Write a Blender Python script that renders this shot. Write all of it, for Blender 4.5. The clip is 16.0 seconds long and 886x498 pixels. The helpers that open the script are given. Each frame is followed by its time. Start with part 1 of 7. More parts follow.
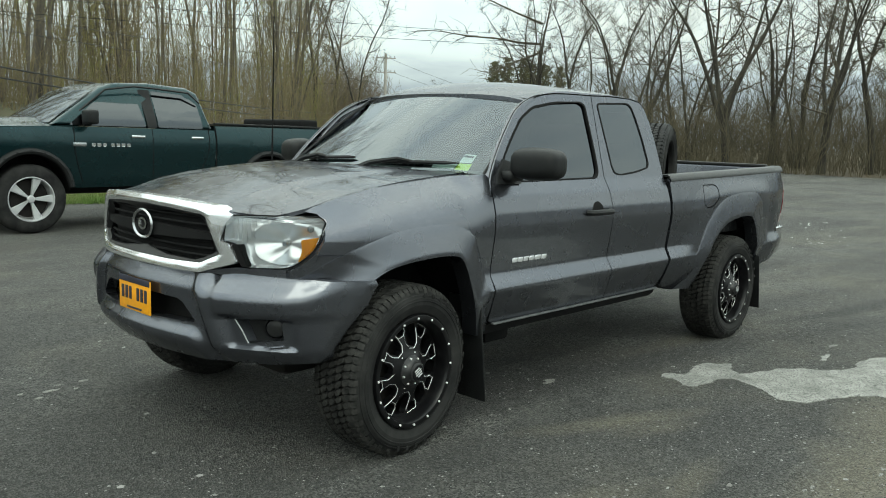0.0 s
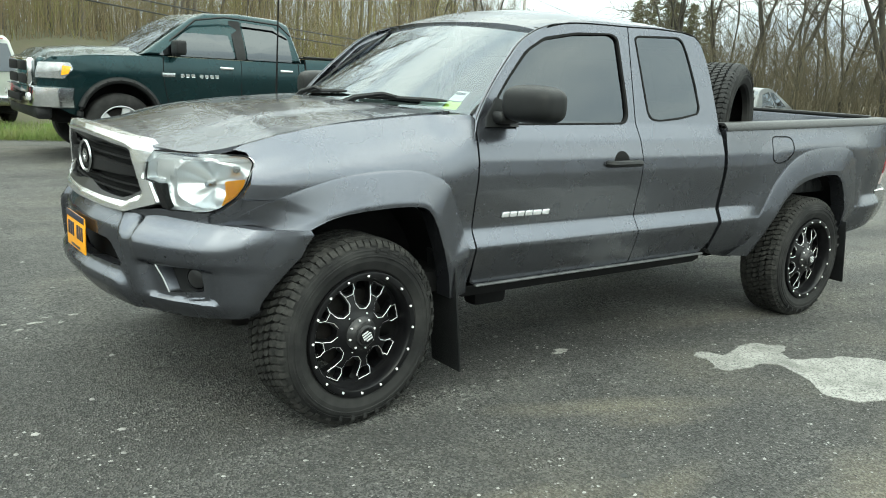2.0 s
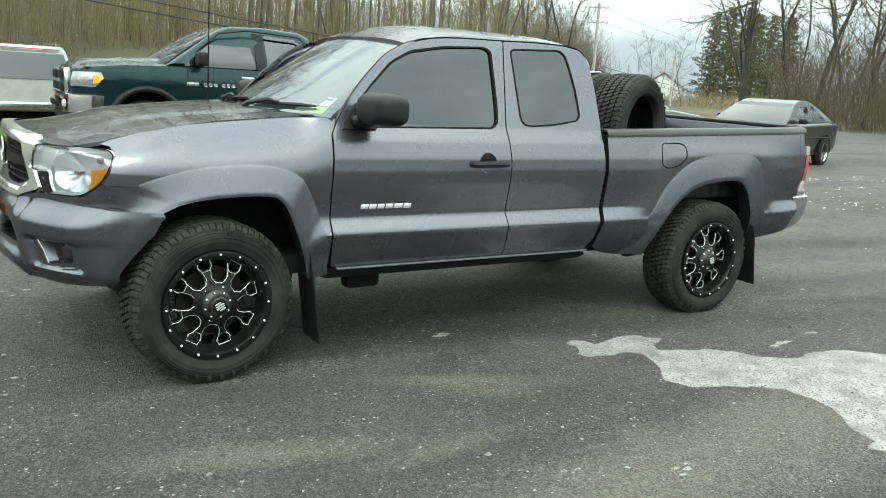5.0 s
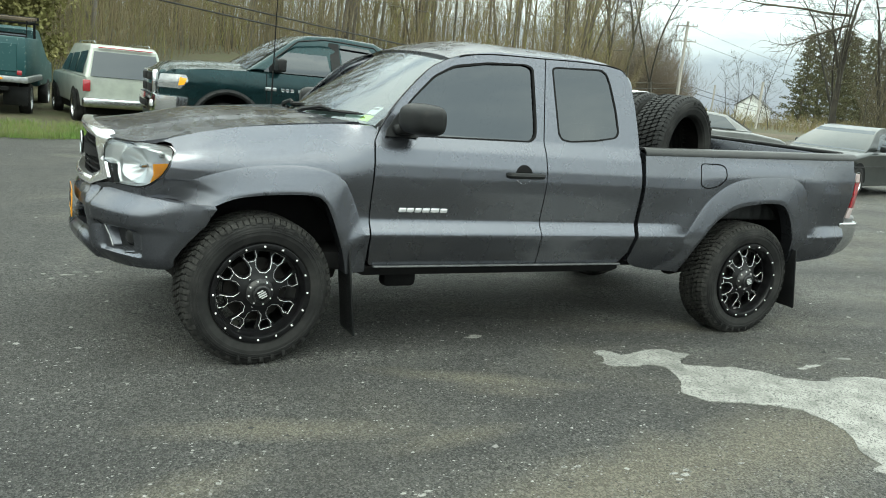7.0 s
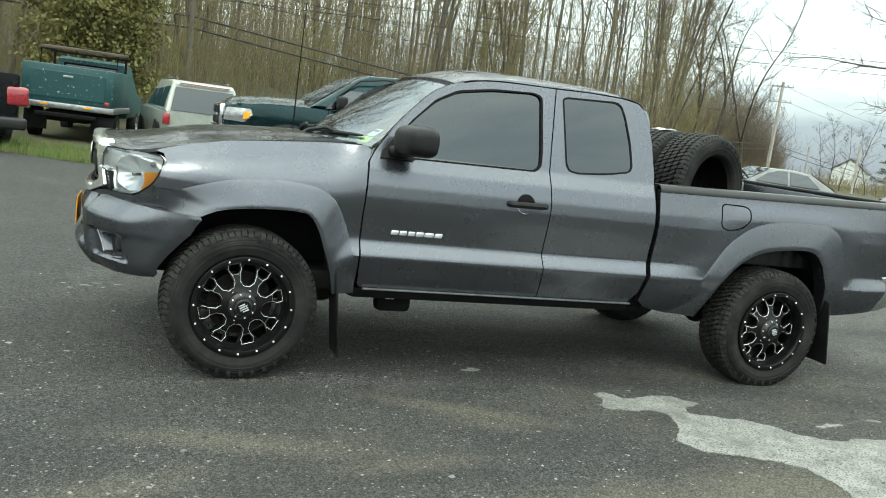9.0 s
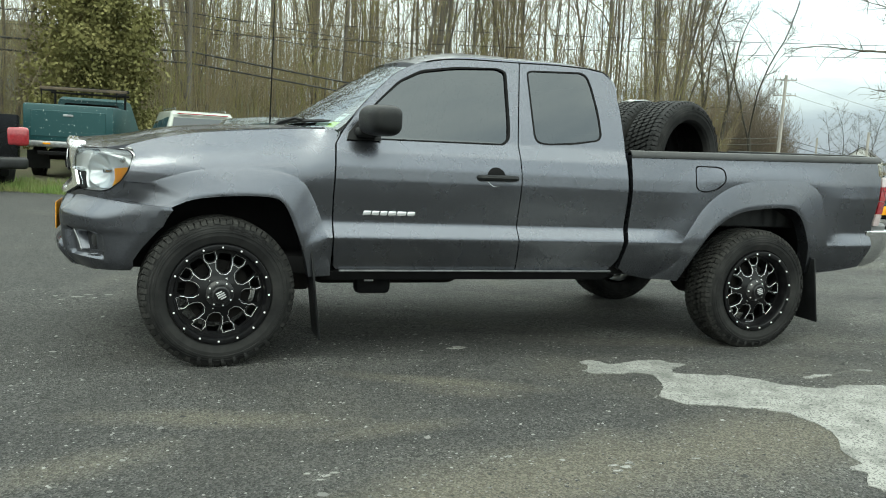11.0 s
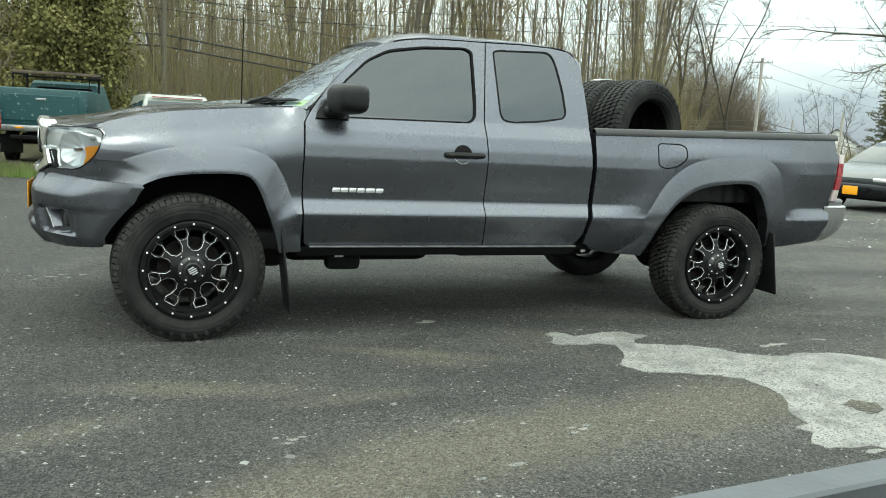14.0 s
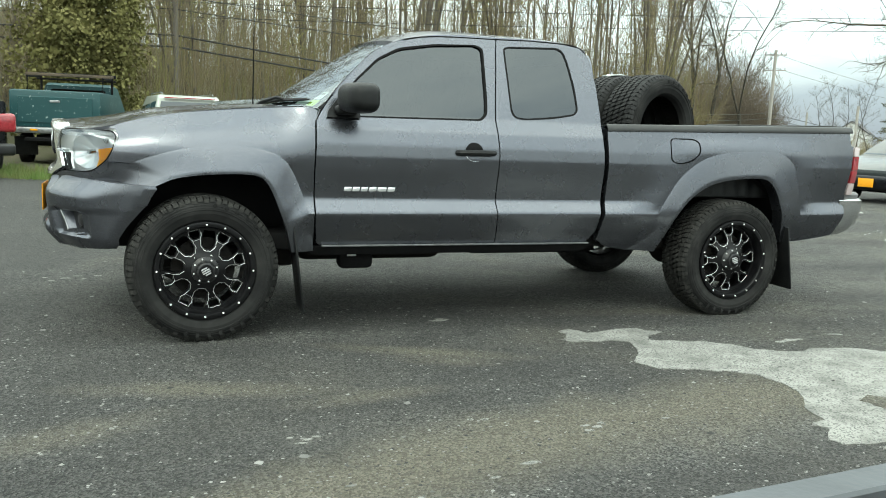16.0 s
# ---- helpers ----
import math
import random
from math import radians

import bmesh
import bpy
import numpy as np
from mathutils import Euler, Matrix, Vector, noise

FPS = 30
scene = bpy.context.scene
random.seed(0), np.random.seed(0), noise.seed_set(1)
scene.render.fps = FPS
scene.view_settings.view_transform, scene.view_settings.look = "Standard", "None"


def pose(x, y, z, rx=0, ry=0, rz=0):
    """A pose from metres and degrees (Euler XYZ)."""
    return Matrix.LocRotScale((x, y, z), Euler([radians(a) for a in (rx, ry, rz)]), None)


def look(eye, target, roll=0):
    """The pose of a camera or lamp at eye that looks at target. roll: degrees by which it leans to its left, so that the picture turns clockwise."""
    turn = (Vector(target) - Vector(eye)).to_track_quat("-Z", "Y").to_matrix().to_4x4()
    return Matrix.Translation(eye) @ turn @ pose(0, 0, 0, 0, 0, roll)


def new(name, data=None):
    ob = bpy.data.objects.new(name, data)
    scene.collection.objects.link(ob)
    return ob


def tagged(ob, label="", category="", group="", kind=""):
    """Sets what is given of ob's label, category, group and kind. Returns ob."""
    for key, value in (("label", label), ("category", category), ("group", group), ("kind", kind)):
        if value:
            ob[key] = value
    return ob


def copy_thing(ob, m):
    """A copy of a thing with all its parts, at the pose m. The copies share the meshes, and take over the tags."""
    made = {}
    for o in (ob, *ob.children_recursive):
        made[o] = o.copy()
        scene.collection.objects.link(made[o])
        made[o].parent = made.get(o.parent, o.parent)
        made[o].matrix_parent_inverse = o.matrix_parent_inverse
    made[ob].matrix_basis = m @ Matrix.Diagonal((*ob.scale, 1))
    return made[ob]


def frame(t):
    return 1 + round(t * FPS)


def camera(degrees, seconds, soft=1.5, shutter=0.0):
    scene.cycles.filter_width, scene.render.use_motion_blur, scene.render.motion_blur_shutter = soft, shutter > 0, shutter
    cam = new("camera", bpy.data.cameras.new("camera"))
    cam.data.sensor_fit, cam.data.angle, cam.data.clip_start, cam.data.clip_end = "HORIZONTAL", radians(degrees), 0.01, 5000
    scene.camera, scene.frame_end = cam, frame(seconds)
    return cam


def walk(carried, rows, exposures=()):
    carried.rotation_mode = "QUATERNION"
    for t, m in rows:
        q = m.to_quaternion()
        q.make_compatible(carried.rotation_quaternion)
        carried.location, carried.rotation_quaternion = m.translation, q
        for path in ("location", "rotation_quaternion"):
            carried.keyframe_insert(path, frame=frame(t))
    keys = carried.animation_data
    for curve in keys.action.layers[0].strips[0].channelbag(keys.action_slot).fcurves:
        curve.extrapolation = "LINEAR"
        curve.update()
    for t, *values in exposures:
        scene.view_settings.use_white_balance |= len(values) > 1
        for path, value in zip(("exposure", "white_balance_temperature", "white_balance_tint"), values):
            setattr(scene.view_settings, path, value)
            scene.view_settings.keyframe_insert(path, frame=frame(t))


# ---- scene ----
cam = camera(57.3, 16.0, soft=1.0)
PATH = [
    (0, (-2.417, -2.393, 1.378), (-0.97, -1.039, 1.107), 1.9),
    (0.5, (-2.269, -2.306, 1.369), (-0.869, -0.919, 1.029), 2.1),
    (1, (-2.066, -2.251, 1.369), (-0.698, -0.852, 0.952), 2.4),
    (1.5, (-1.863, -2.334, 1.361), (-0.662, -0.793, 0.934), 1.6),
    (2, (-1.597, -2.524, 1.377), (-0.403, -0.977, 0.952), 3.3),
    (2.5, (-1.384, -2.604, 1.378), (-0.192, -1.056, 0.952), 4.0),
    (3, (-1.232, -2.704, 1.388), (-0.06, -1.139, 0.966), 3.6),
    (3.5, (-1.096, -2.961, 1.398), (0.029, -1.363, 0.972), 3.6),
    (4, (-1.052, -3.16, 1.405), (0.056, -1.55, 0.983), 3.7),
    (6.5, (-0.992, -3.755, 1.448), (-0.077, -2.022, 1.052), 4.6),
    (7, (-0.958, -3.779, 1.449), (-0.071, -2.031, 1.054), 5.6),
    (7.5, (-0.91, -3.778, 1.447), (-0.009, -2.037, 1.049), 7.3),
    (8, (-0.826, -3.749, 1.403), (0.141, -2.081, 0.872), 10.1),
    (8.5, (-0.596, -3.837, 1.373), (0.174, -2.036, 0.969), 8.2),
    (9, (-0.49, -3.9, 1.36), (0.209, -2.05, 1.063), 7.6),
    (11.5, (-0.266, -4.066, 1.126), (0.393, -2.194, 0.871), 2.5),
    (12, (-0.261, -4.073, 1.121), (0.4, -2.205, 0.85), 2.4),
    (12.5, (-0.258, -4.083, 1.126), (0.393, -2.211, 0.862), 2.7),
    (13, (-0.252, -4.126, 1.123), (0.38, -2.248, 0.856), 2.6),
    (13.5, (-0.258, -4.164, 1.122), (0.412, -2.303, 0.831), 2.9),
    (14, (-0.26, -4.176, 1.128), (0.446, -2.327, 0.841), 3.0),
    (14.5, (-0.263, -4.167, 1.132), (0.435, -2.314, 0.851), 2.8),
    (15, (-0.258, -4.169, 1.132), (0.429, -2.311, 0.856), 2.6),
    (15.5, (-0.258, -4.165, 1.13), (0.426, -2.304, 0.861), 2.4),
    (16, (-0.255, -4.173, 1.134), (0.421, -2.314, 0.838), 2.3),
]
# the camera's own exposure and white balance: it brightens as it turns from the bright sky
EXPOSURES = [(t, e + 0.08, 6700, -8) for t, e in ((0.0, -0.3), (0.8, -0.02), (1.5, 0.24), (2.0, 0.47), (3.5, 0.48), (7.0, 0.22), (7.6, 0.15), (8.0, -0.05), (8.5, 0.3), (9.0, 0.12), (12.5, 0.04), (16.0, 0.18))]
walk(cam, [(t, look(eye, target, roll)) for t, eye, target, roll in PATH], EXPOSURES)

# ---- world and light ----
world = bpy.data.worlds.new("overcast_sky")
scene.world = world
world.use_nodes = True
wn, wl = world.node_tree.nodes, world.node_tree.links
wn.clear()


def wnode(kind, **sets):
    n = wn.new(kind)
    for k, v in sets.items():
        n.inputs[k].default_value = v
    return n


SUN_EL, SUN_AZ = 48.0, 215.0
sky = wn.new("ShaderNodeTexSky")
sky.sky_type, sky.sun_disc = "NISHITA", False
sky.sun_elevation, sky.sun_rotation = radians(SUN_EL), radians(SUN_AZ)
sky.air_density, sky.dust_density = 1.0, 2.0
coord = wn.new("ShaderNodeTexCoord")
squash = wn.new("ShaderNodeMapping")
squash.inputs["Scale"].default_value = (1.6, 1.6, 9.0)
squash.inputs["Location"].default_value = (0.35, 0.1, 0.0)
wl.new(coord.outputs["Generated"], squash.inputs["Vector"])
cloud = wnode("ShaderNodeTexNoise", Scale=1.9, Detail=7.0, Roughness=0.55, Distortion=0.6)
wl.new(squash.outputs["Vector"], cloud.inputs["Vector"])
ramp = wn.new("ShaderNodeValToRGB")
ramp.color_ramp.elements[0].position, ramp.color_ramp.elements[0].color = 0.38, (0.78, 0.82, 0.88, 1)
ramp.color_ramp.elements[1].position, ramp.color_ramp.elements[1].color = 0.60, (1.0, 1.0, 1.0, 1)
mid = ramp.color_ramp.elements.new(0.52)
mid.color = (0.93, 0.94, 0.96, 1)
wl.new(cloud.outputs["Fac"], ramp.inputs["Fac"])
# the cloud cover is unbroken and bright overhead, torn near the horizon
axes = wn.new("ShaderNodeSeparateXYZ")
wl.new(coord.outputs["Generated"], axes.inputs["Vector"])
high = wn.new("ShaderNodeMapRange")
high.inputs["From Min"].default_value, high.inputs["From Max"].default_value = 0.05, 0.22
wl.new(axes.outputs["Z"], high.inputs["Value"])
over = wn.new("ShaderNodeMix")
over.data_type = "RGBA"
veil = wn.new("ShaderNodeValToRGB")
veil.color_ramp.elements[0].position, veil.color_ramp.elements[0].color = 0.38, (0.66, 0.70, 0.76, 1)
veil.color_ramp.elements[1].position, veil.color_ramp.elements[1].color = 0.60, (1.0, 1.0, 1.0, 1)
wide = wnode("ShaderNodeTexNoise", Scale=2.2, Detail=7.0, Roughness=0.55, Distortion=0.5)
streak = wn.new("ShaderNodeMapping")
streak.inputs["Scale"].default_value = (1.0, 1.0, 3.5)
wl.new(coord.outputs["Generated"], streak.inputs["Vector"])
wl.new(streak.outputs["Vector"], wide.inputs["Vector"])
wl.new(wide.outputs["Fac"], veil.inputs["Fac"])
wl.new(veil.outputs["Color"], over.inputs["B"])
wl.new(high.outputs["Result"], over.inputs["Factor"])
wl.new(ramp.outputs["Color"], over.inputs["A"])
# a grey-blue bank of cloud lies low over the horizon, its upper edge uneven
edge = wn.new("ShaderNodeMath")
edge.operation = "MULTIPLY_ADD"
edge.inputs[1].default_value = -0.16
wl.new(cloud.outputs["Fac"], edge.inputs[0])
wl.new(axes.outputs["Z"], edge.inputs[2])
low = wn.new("ShaderNodeMapRange")
for k, v in (("From Min", -0.02), ("From Max", 0.035), ("To Min", 0.85), ("To Max", 0.0)):
    low.inputs[k].default_value = v
wl.new(edge.outputs[0], low.inputs["Value"])
bank = wn.new("ShaderNodeMix")
bank.data_type = "RGBA"
bank.inputs["B"].default_value = (0.24, 0.275, 0.40, 1)
wl.new(low.outputs["Result"], bank.inputs["Factor"])
wl.new(over.outputs["Result"], bank.inputs["A"])
bg_sky = wnode("ShaderNodeBackground", Strength=0.04)
wl.new(sky.outputs["Color"], bg_sky.inputs["Color"])
# an overcast sky is about three times as bright overhead as at the horizon
lift = wn.new("ShaderNodeMapRange")
for k, v in (("From Min", 0.0), ("From Max", 0.75), ("To Min", 0.9), ("To Max", 3.0)):
    lift.inputs[k].default_value = v
wl.new(axes.outputs["Z"], lift.inputs["Value"])
bg_cloud = wnode("ShaderNodeBackground", Strength=1.0)
wl.new(lift.outputs["Result"], bg_cloud.inputs["Strength"])
wl.new(bank.outputs["Result"], bg_cloud.inputs["Color"])
both = wn.new("ShaderNodeAddShader")
wl.new(bg_sky.outputs[0], both.inputs[0])
wl.new(bg_cloud.outputs[0], both.inputs[1])
wout = wn.new("ShaderNodeOutputWorld")
wl.new(both.outputs[0], wout.inputs["Surface"])

sun_data = bpy.data.lights.new("sun", "SUN")
sun_data.energy, sun_data.angle, sun_data.color = 0.7, radians(25), (1.0, 0.96, 0.9)
sun = new("sun", sun_data)
sun.rotation_euler = (radians(90 - SUN_EL), 0, radians(180 - SUN_AZ))

# ---- materials ----
class Mat:
    """A principled material with small helpers for procedural wear."""

    def __init__(self, name, color, rough=0.5, metal=0.0, **more):
        self.m = bpy.data.materials.new(name)
        self.m.use_nodes = True
        self.t = self.m.node_tree
        self.b = self.t.nodes["Principled BSDF"]
        self.b.inputs["Base Color"].default_value = (*color, 1)
        self.b.inputs["Roughness"].default_value = rough
        self.b.inputs["Metallic"].default_value = metal
        for k, v in more.items():
            self.b.inputs[k.replace("_", " ")].default_value = v
        self.space = None

    def node(self, kind, **sets):
        n = self.t.nodes.new(kind)
        for k, v in sets.items():
            n.inputs[k].default_value = v
        return n

    def coords(self):
        if not self.space:
            self.space = self.t.nodes.new("ShaderNodeTexCoord")
        return self.space.outputs["Object"]

    def noise(self, scale, detail=4.0, rough=0.55, stretch=None, distort=0.0):
        n = self.node("ShaderNodeTexNoise", Scale=scale, Detail=detail, Roughness=rough, Distortion=distort)
        src = self.coords()
        if stretch:
            mp = self.node("ShaderNodeMapping", Scale=stretch)
            self.t.links.new(src, mp.inputs["Vector"])
            src = mp.outputs["Vector"]
        self.t.links.new(src, n.inputs["Vector"])
        return n.outputs["Fac"]

    def spread(self, fac, lo, hi, a=0.0, b=1.0):
        r = self.t.nodes.new("ShaderNodeMapRange")
        for k, v in (("From Min", lo), ("From Max", hi), ("To Min", a), ("To Max", b)):
            r.inputs[k].default_value = v
        self.t.links.new(fac, r.inputs["Value"])
        return r.outputs["Result"]

    def mix(self, fac, a, b):
        n = self.t.nodes.new("ShaderNodeMix")
        n.data_type = "RGBA"
        self.t.links.new(fac, n.inputs["Factor"])
        for key, v in (("A", a), ("B", b)):
            if isinstance(v, tuple):
                n.inputs[key].default_value = (*v, 1)
            else:
                self.t.links.new(v, n.inputs[key])
        return n.outputs["Result"]

    def color(self, out):
        self.t.links.new(out, self.b.inputs["Base Color"])
        return self

    def rough(self, out):
        self.t.links.new(out, self.b.inputs["Roughness"])
        return self

    def bump(self, out, strength=0.3, dist=0.01):
        n = self.node("ShaderNodeBump", Strength=strength, Distance=dist)
        self.t.links.new(out, n.inputs["Height"])
        self.t.links.new(n.outputs["Normal"], self.b.inputs["Normal"])
        return self


def worn(name, a, b, scale, rough=0.6, metal=0.0, bump=0.0, fine=None, lo=0.35, hi=0.65, stretch=None, **more):
    """Two tones mixed by noise, with an optional fine relief."""
    m = Mat(name, a, rough, metal, **more)
    m.color(m.mix(m.spread(m.noise(scale, stretch=stretch), lo, hi), a, b))
    if bump:
        m.bump(m.noise(fine or scale * 8, 3.0), bump, 0.01)
    return m.m


def car_paint(name, color, flake, dirt=(0.16, 0.15, 0.13), rough=0.32, dusty=0.25, metal=0.7, coat=0.35, edge=1.0):
    m = Mat(name, color, rough, 0.0, Coat_Weight=coat, Coat_Roughness=0.03, Specular_IOR_Level=0.5, Specular_Tint=(edge, edge, edge, 1))
    m.b.inputs["Metallic"].default_value = metal
    tone = m.mix(m.spread(m.noise(900, 1.0), 0.4, 0.6), color, flake)
    film = m.spread(m.noise(2.3, 5.0, 0.62), 0.45, 0.8, 0.0, dusty)
    m.color(m.mix(film, tone, dirt))
    m.rough(m.spread(m.noise(5.0, 4.0), 0.3, 0.7, rough - 0.03, rough + 0.05))
    return m.m


PAINT = car_paint("grey_metallic_paint", (0.098, 0.103, 0.1195), (0.162, 0.169, 0.193), rough=0.26, dusty=0.02, metal=0.93, coat=0.5, edge=0.55)
TEAL = car_paint("dark_teal_paint", (0.004, 0.020, 0.024), (0.007, 0.032, 0.036), rough=0.25, dusty=0.03)
BLACK_PAINT = car_paint("black_car_paint", (0.006, 0.007, 0.009), (0.011, 0.012, 0.015), rough=0.25, dusty=0.03)
COUPE_GREY = car_paint("dark_grey_car_paint", (0.026, 0.032, 0.033), (0.044, 0.051, 0.052), dusty=0.06, coat=0.6)
SILVERGREEN = worn("pale_sage_car_paint", (0.36, 0.385, 0.345), (0.28, 0.305, 0.275), 3.0, 0.35, 0.1, Coat_Weight=0.7)
SILVER_CAR = worn("silver_grey_car_paint", (0.20, 0.205, 0.205), (0.15, 0.155, 0.155), 3.0, 0.3, 0.5, Coat_Weight=0.6)
OLD_TEAL = Mat("peeling_teal_paint", (0.02, 0.12, 0.13), 0.5)
OLD_TEAL.color(OLD_TEAL.mix(OLD_TEAL.spread(OLD_TEAL.noise(14, 6.0, 0.7), 0.63, 0.65), (0.007, 0.052, 0.057), (0.42, 0.45, 0.43)))
OLD_TEAL = OLD_TEAL.m
TRIM = worn("black_textured_plastic", (0.007, 0.0075, 0.008), (0.014, 0.0148, 0.0155), 6.0, 0.45, bump=0.15, fine=500, Specular_IOR_Level=0.25)
CAP_GREY = worn("grey_moulded_plastic", (0.009, 0.0095, 0.010), (0.017, 0.0175, 0.018), 6.0, 0.42, bump=0.1, fine=400)
BLACK = worn("flat_black_metal", (0.003, 0.003, 0.0035), (0.007, 0.007, 0.0075), 9.0, 0.8, Specular_IOR_Level=0.2)
GLOSS_BLACK = worn("gloss_black_alloy", (0.004, 0.004, 0.0045), (0.008, 0.008, 0.009), 20.0, 0.28, Specular_IOR_Level=0.25)
MILLED = worn("milled_aluminium", (0.92, 0.92, 0.92), (0.85, 0.85, 0.85), 60.0, 0.42, 0.25)
ALLOY = worn("silver_painted_alloy", (0.55, 0.56, 0.57), (0.45, 0.46, 0.47), 9.0, 0.35, 0.4)
SILVER = worn("bright_silver_plating", (0.80, 0.81, 0.83), (0.72, 0.73, 0.75), 9.0, 0.22, 0.7)
CHROME = worn("chrome", (0.88, 0.89, 0.90), (0.80, 0.81, 0.82), 7.0, 0.10, 1.0)
SATIN_CHROME = worn("satin_bright_chrome", (0.92, 0.92, 0.93), (0.84, 0.85, 0.86), 9.0, 0.19, 0.92)
STEP_GREY = worn("grey_step_plastic", (0.16, 0.162, 0.165), (0.11, 0.112, 0.115), 8.0, 0.6, bump=0.2, fine=300)
CAP_BLACK = worn("satin_black_cap", (0.02, 0.02, 0.021), (0.032, 0.032, 0.033), 20.0, 0.35, 0.3)
DULL_CHROME = worn("dull_chrome", (0.55, 0.56, 0.57), (0.42, 0.43, 0.44), 9.0, 0.25, 1.0)
SILL = worn("scuffed_sill_metal", (0.20, 0.205, 0.21), (0.12, 0.125, 0.13), 14.0, 0.4, 0.6)
BUMPER_CHROME = worn("weathered_bumper_chrome", (0.62, 0.63, 0.64), (0.50, 0.51, 0.52), 5.0, 0.20, 1.0)
STEEL = worn("galvanised_steel", (0.42, 0.43, 0.44), (0.28, 0.29, 0.30), 12.0, 0.45, 0.85, 0.1)
RUST = worn("rusty_underbody_steel", (0.005, 0.0045, 0.004), (0.012, 0.009, 0.007), 9.0, 0.85, 0.2, 0.2)
RUBBER = Mat("dusty_tyre_rubber", (0.02, 0.02, 0.02), 0.75, Specular_IOR_Level=0.12)
RUBBER.color(RUBBER.mix(RUBBER.spread(RUBBER.noise(6, 5.0), 0.35, 0.7), (0.011, 0.011, 0.0115), (0.034, 0.034, 0.033)))
RUBBER.bump(RUBBER.noise(160, 3.0), 0.15, 0.003)
RUBBER = RUBBER.m
TREAD = worn("dusty_tread_rubber", (0.017, 0.017, 0.0165), (0.040, 0.0395, 0.037), 28.0, 0.85, bump=0.3, fine=120, Specular_IOR_Level=0.15)
BLACK_TREAD = worn("fresh_tread_rubber", (0.013, 0.0135, 0.014), (0.028, 0.0285, 0.029), 28.0, 0.7, bump=0.2, fine=120, Specular_IOR_Level=0.25)
RED_LENS = worn("red_lamp_lens", (0.34, 0.030, 0.040), (0.25, 0.020, 0.028), 30.0, 0.1, Coat_Weight=1.0)
PINK_LENS = worn("clear_pinkish_lens", (0.55, 0.46, 0.46), (0.45, 0.37, 0.37), 30.0, 0.12, Coat_Weight=1.0)
AMBER_LENS = worn("amber_lamp_lens", (0.95, 0.42, 0.02), (0.9, 0.36, 0.015), 40.0, 0.12, Coat_Weight=1.0)
PLATE = worn("orange_plate_paint", (0.85, 0.36, 0.01), (0.75, 0.32, 0.015), 30.0, 0.4)
PLATE_DARK = worn("plate_dark_print", (0.02, 0.02, 0.03), (0.03, 0.03, 0.05), 30.0, 0.5)
PAPER = worn("white_sticker_paper", (0.75, 0.77, 0.76), (0.65, 0.67, 0.66), 40.0, 0.5)
LIME = worn("lime_sticker_paper", (0.55, 0.72, 0.08), (0.45, 0.6, 0.08), 40.0, 0.5)
INSIDE = worn("grey_cabin_trim", (0.05, 0.052, 0.055), (0.03, 0.031, 0.033), 8.0, 0.8)
REFLECTOR = worn("lamp_reflector_metal", (0.93, 0.94, 0.95), (0.88, 0.89, 0.90), 25.0, 0.20, 0.62)


def glass(name, tint, rough=0.02, clear=0.5):
    m = Mat(name, tint, rough, 0.0)
    g = m.node("ShaderNodeBsdfTransparent", Color=(*tint, 1))
    s = m.node("ShaderNodeBsdfGlossy", Roughness=rough, Color=(0.87, 0.93, 0.99, 1))
    f = m.node("ShaderNodeFresnel", IOR=1.52)
    up = m.spread(f.outputs[0], 0.0, 1.0, clear, 1.0)
    mx = m.t.nodes.new("ShaderNodeMixShader")
    m.t.links.new(up, mx.inputs[0])
    m.t.links.new(g.outputs[0], mx.inputs[1])
    m.t.links.new(s.outputs[0], mx.inputs[2])
    m.t.links.new(mx.outputs[0], m.t.nodes["Material Output"].inputs["Surface"])
    return m.m


TINTED = glass("tinted_window_glass", (0.03, 0.034, 0.038), 0.015, 0.055)
WINDSHIELD = glass("windscreen_glass", (0.64, 0.76, 0.73), 0.015, 0.085)
SHADE = glass("grey_shade_band", (0.50, 0.53, 0.54), 0.03, 0.0)
LAMP_GLASS = glass("lamp_cover_glass", (0.96, 0.97, 0.97), 0.01, 0.02)

# ---- mesh helpers ----
from mathutils.geometry import tessellate_polygon


def finish(name, bm, material, smooth=True, sharp=35):
    bmesh.ops.remove_doubles(bm, verts=bm.verts, dist=0.0004)
    bm.normal_update()
    for f in bm.faces:
        f.smooth = smooth
    lim = radians(sharp)
    for e in bm.edges:
        if len(e.link_faces) == 2 and e.calc_face_angle(0.0) > lim:
            e.smooth = False
    me = bpy.data.meshes.new(name)
    bm.to_mesh(me)
    bm.free()
    for mt in material if isinstance(material, (list, tuple)) else (material,):
        me.materials.append(mt)
    return me


def part(name, bm, material, parent=None, label="", smooth=True, sharp=35):
    ob = new(name, finish(name, bm, material, smooth, sharp))
    if parent is not None:
        ob.parent = parent
    if label:
        ob["label"] = label
    return ob


def empty(name, m=None):
    ob = new(name)
    ob.empty_display_size = 0.1
    if m is not None:
        ob.matrix_world = m
    return ob


def raw(name, verts, faces, material, smooth=True):
    me = bpy.data.meshes.new(name)
    me.from_pydata(verts, [], faces)
    me.materials.append(material)
    if smooth:
        me.polygons.foreach_set("use_smooth", [True] * len(me.polygons))
    return me


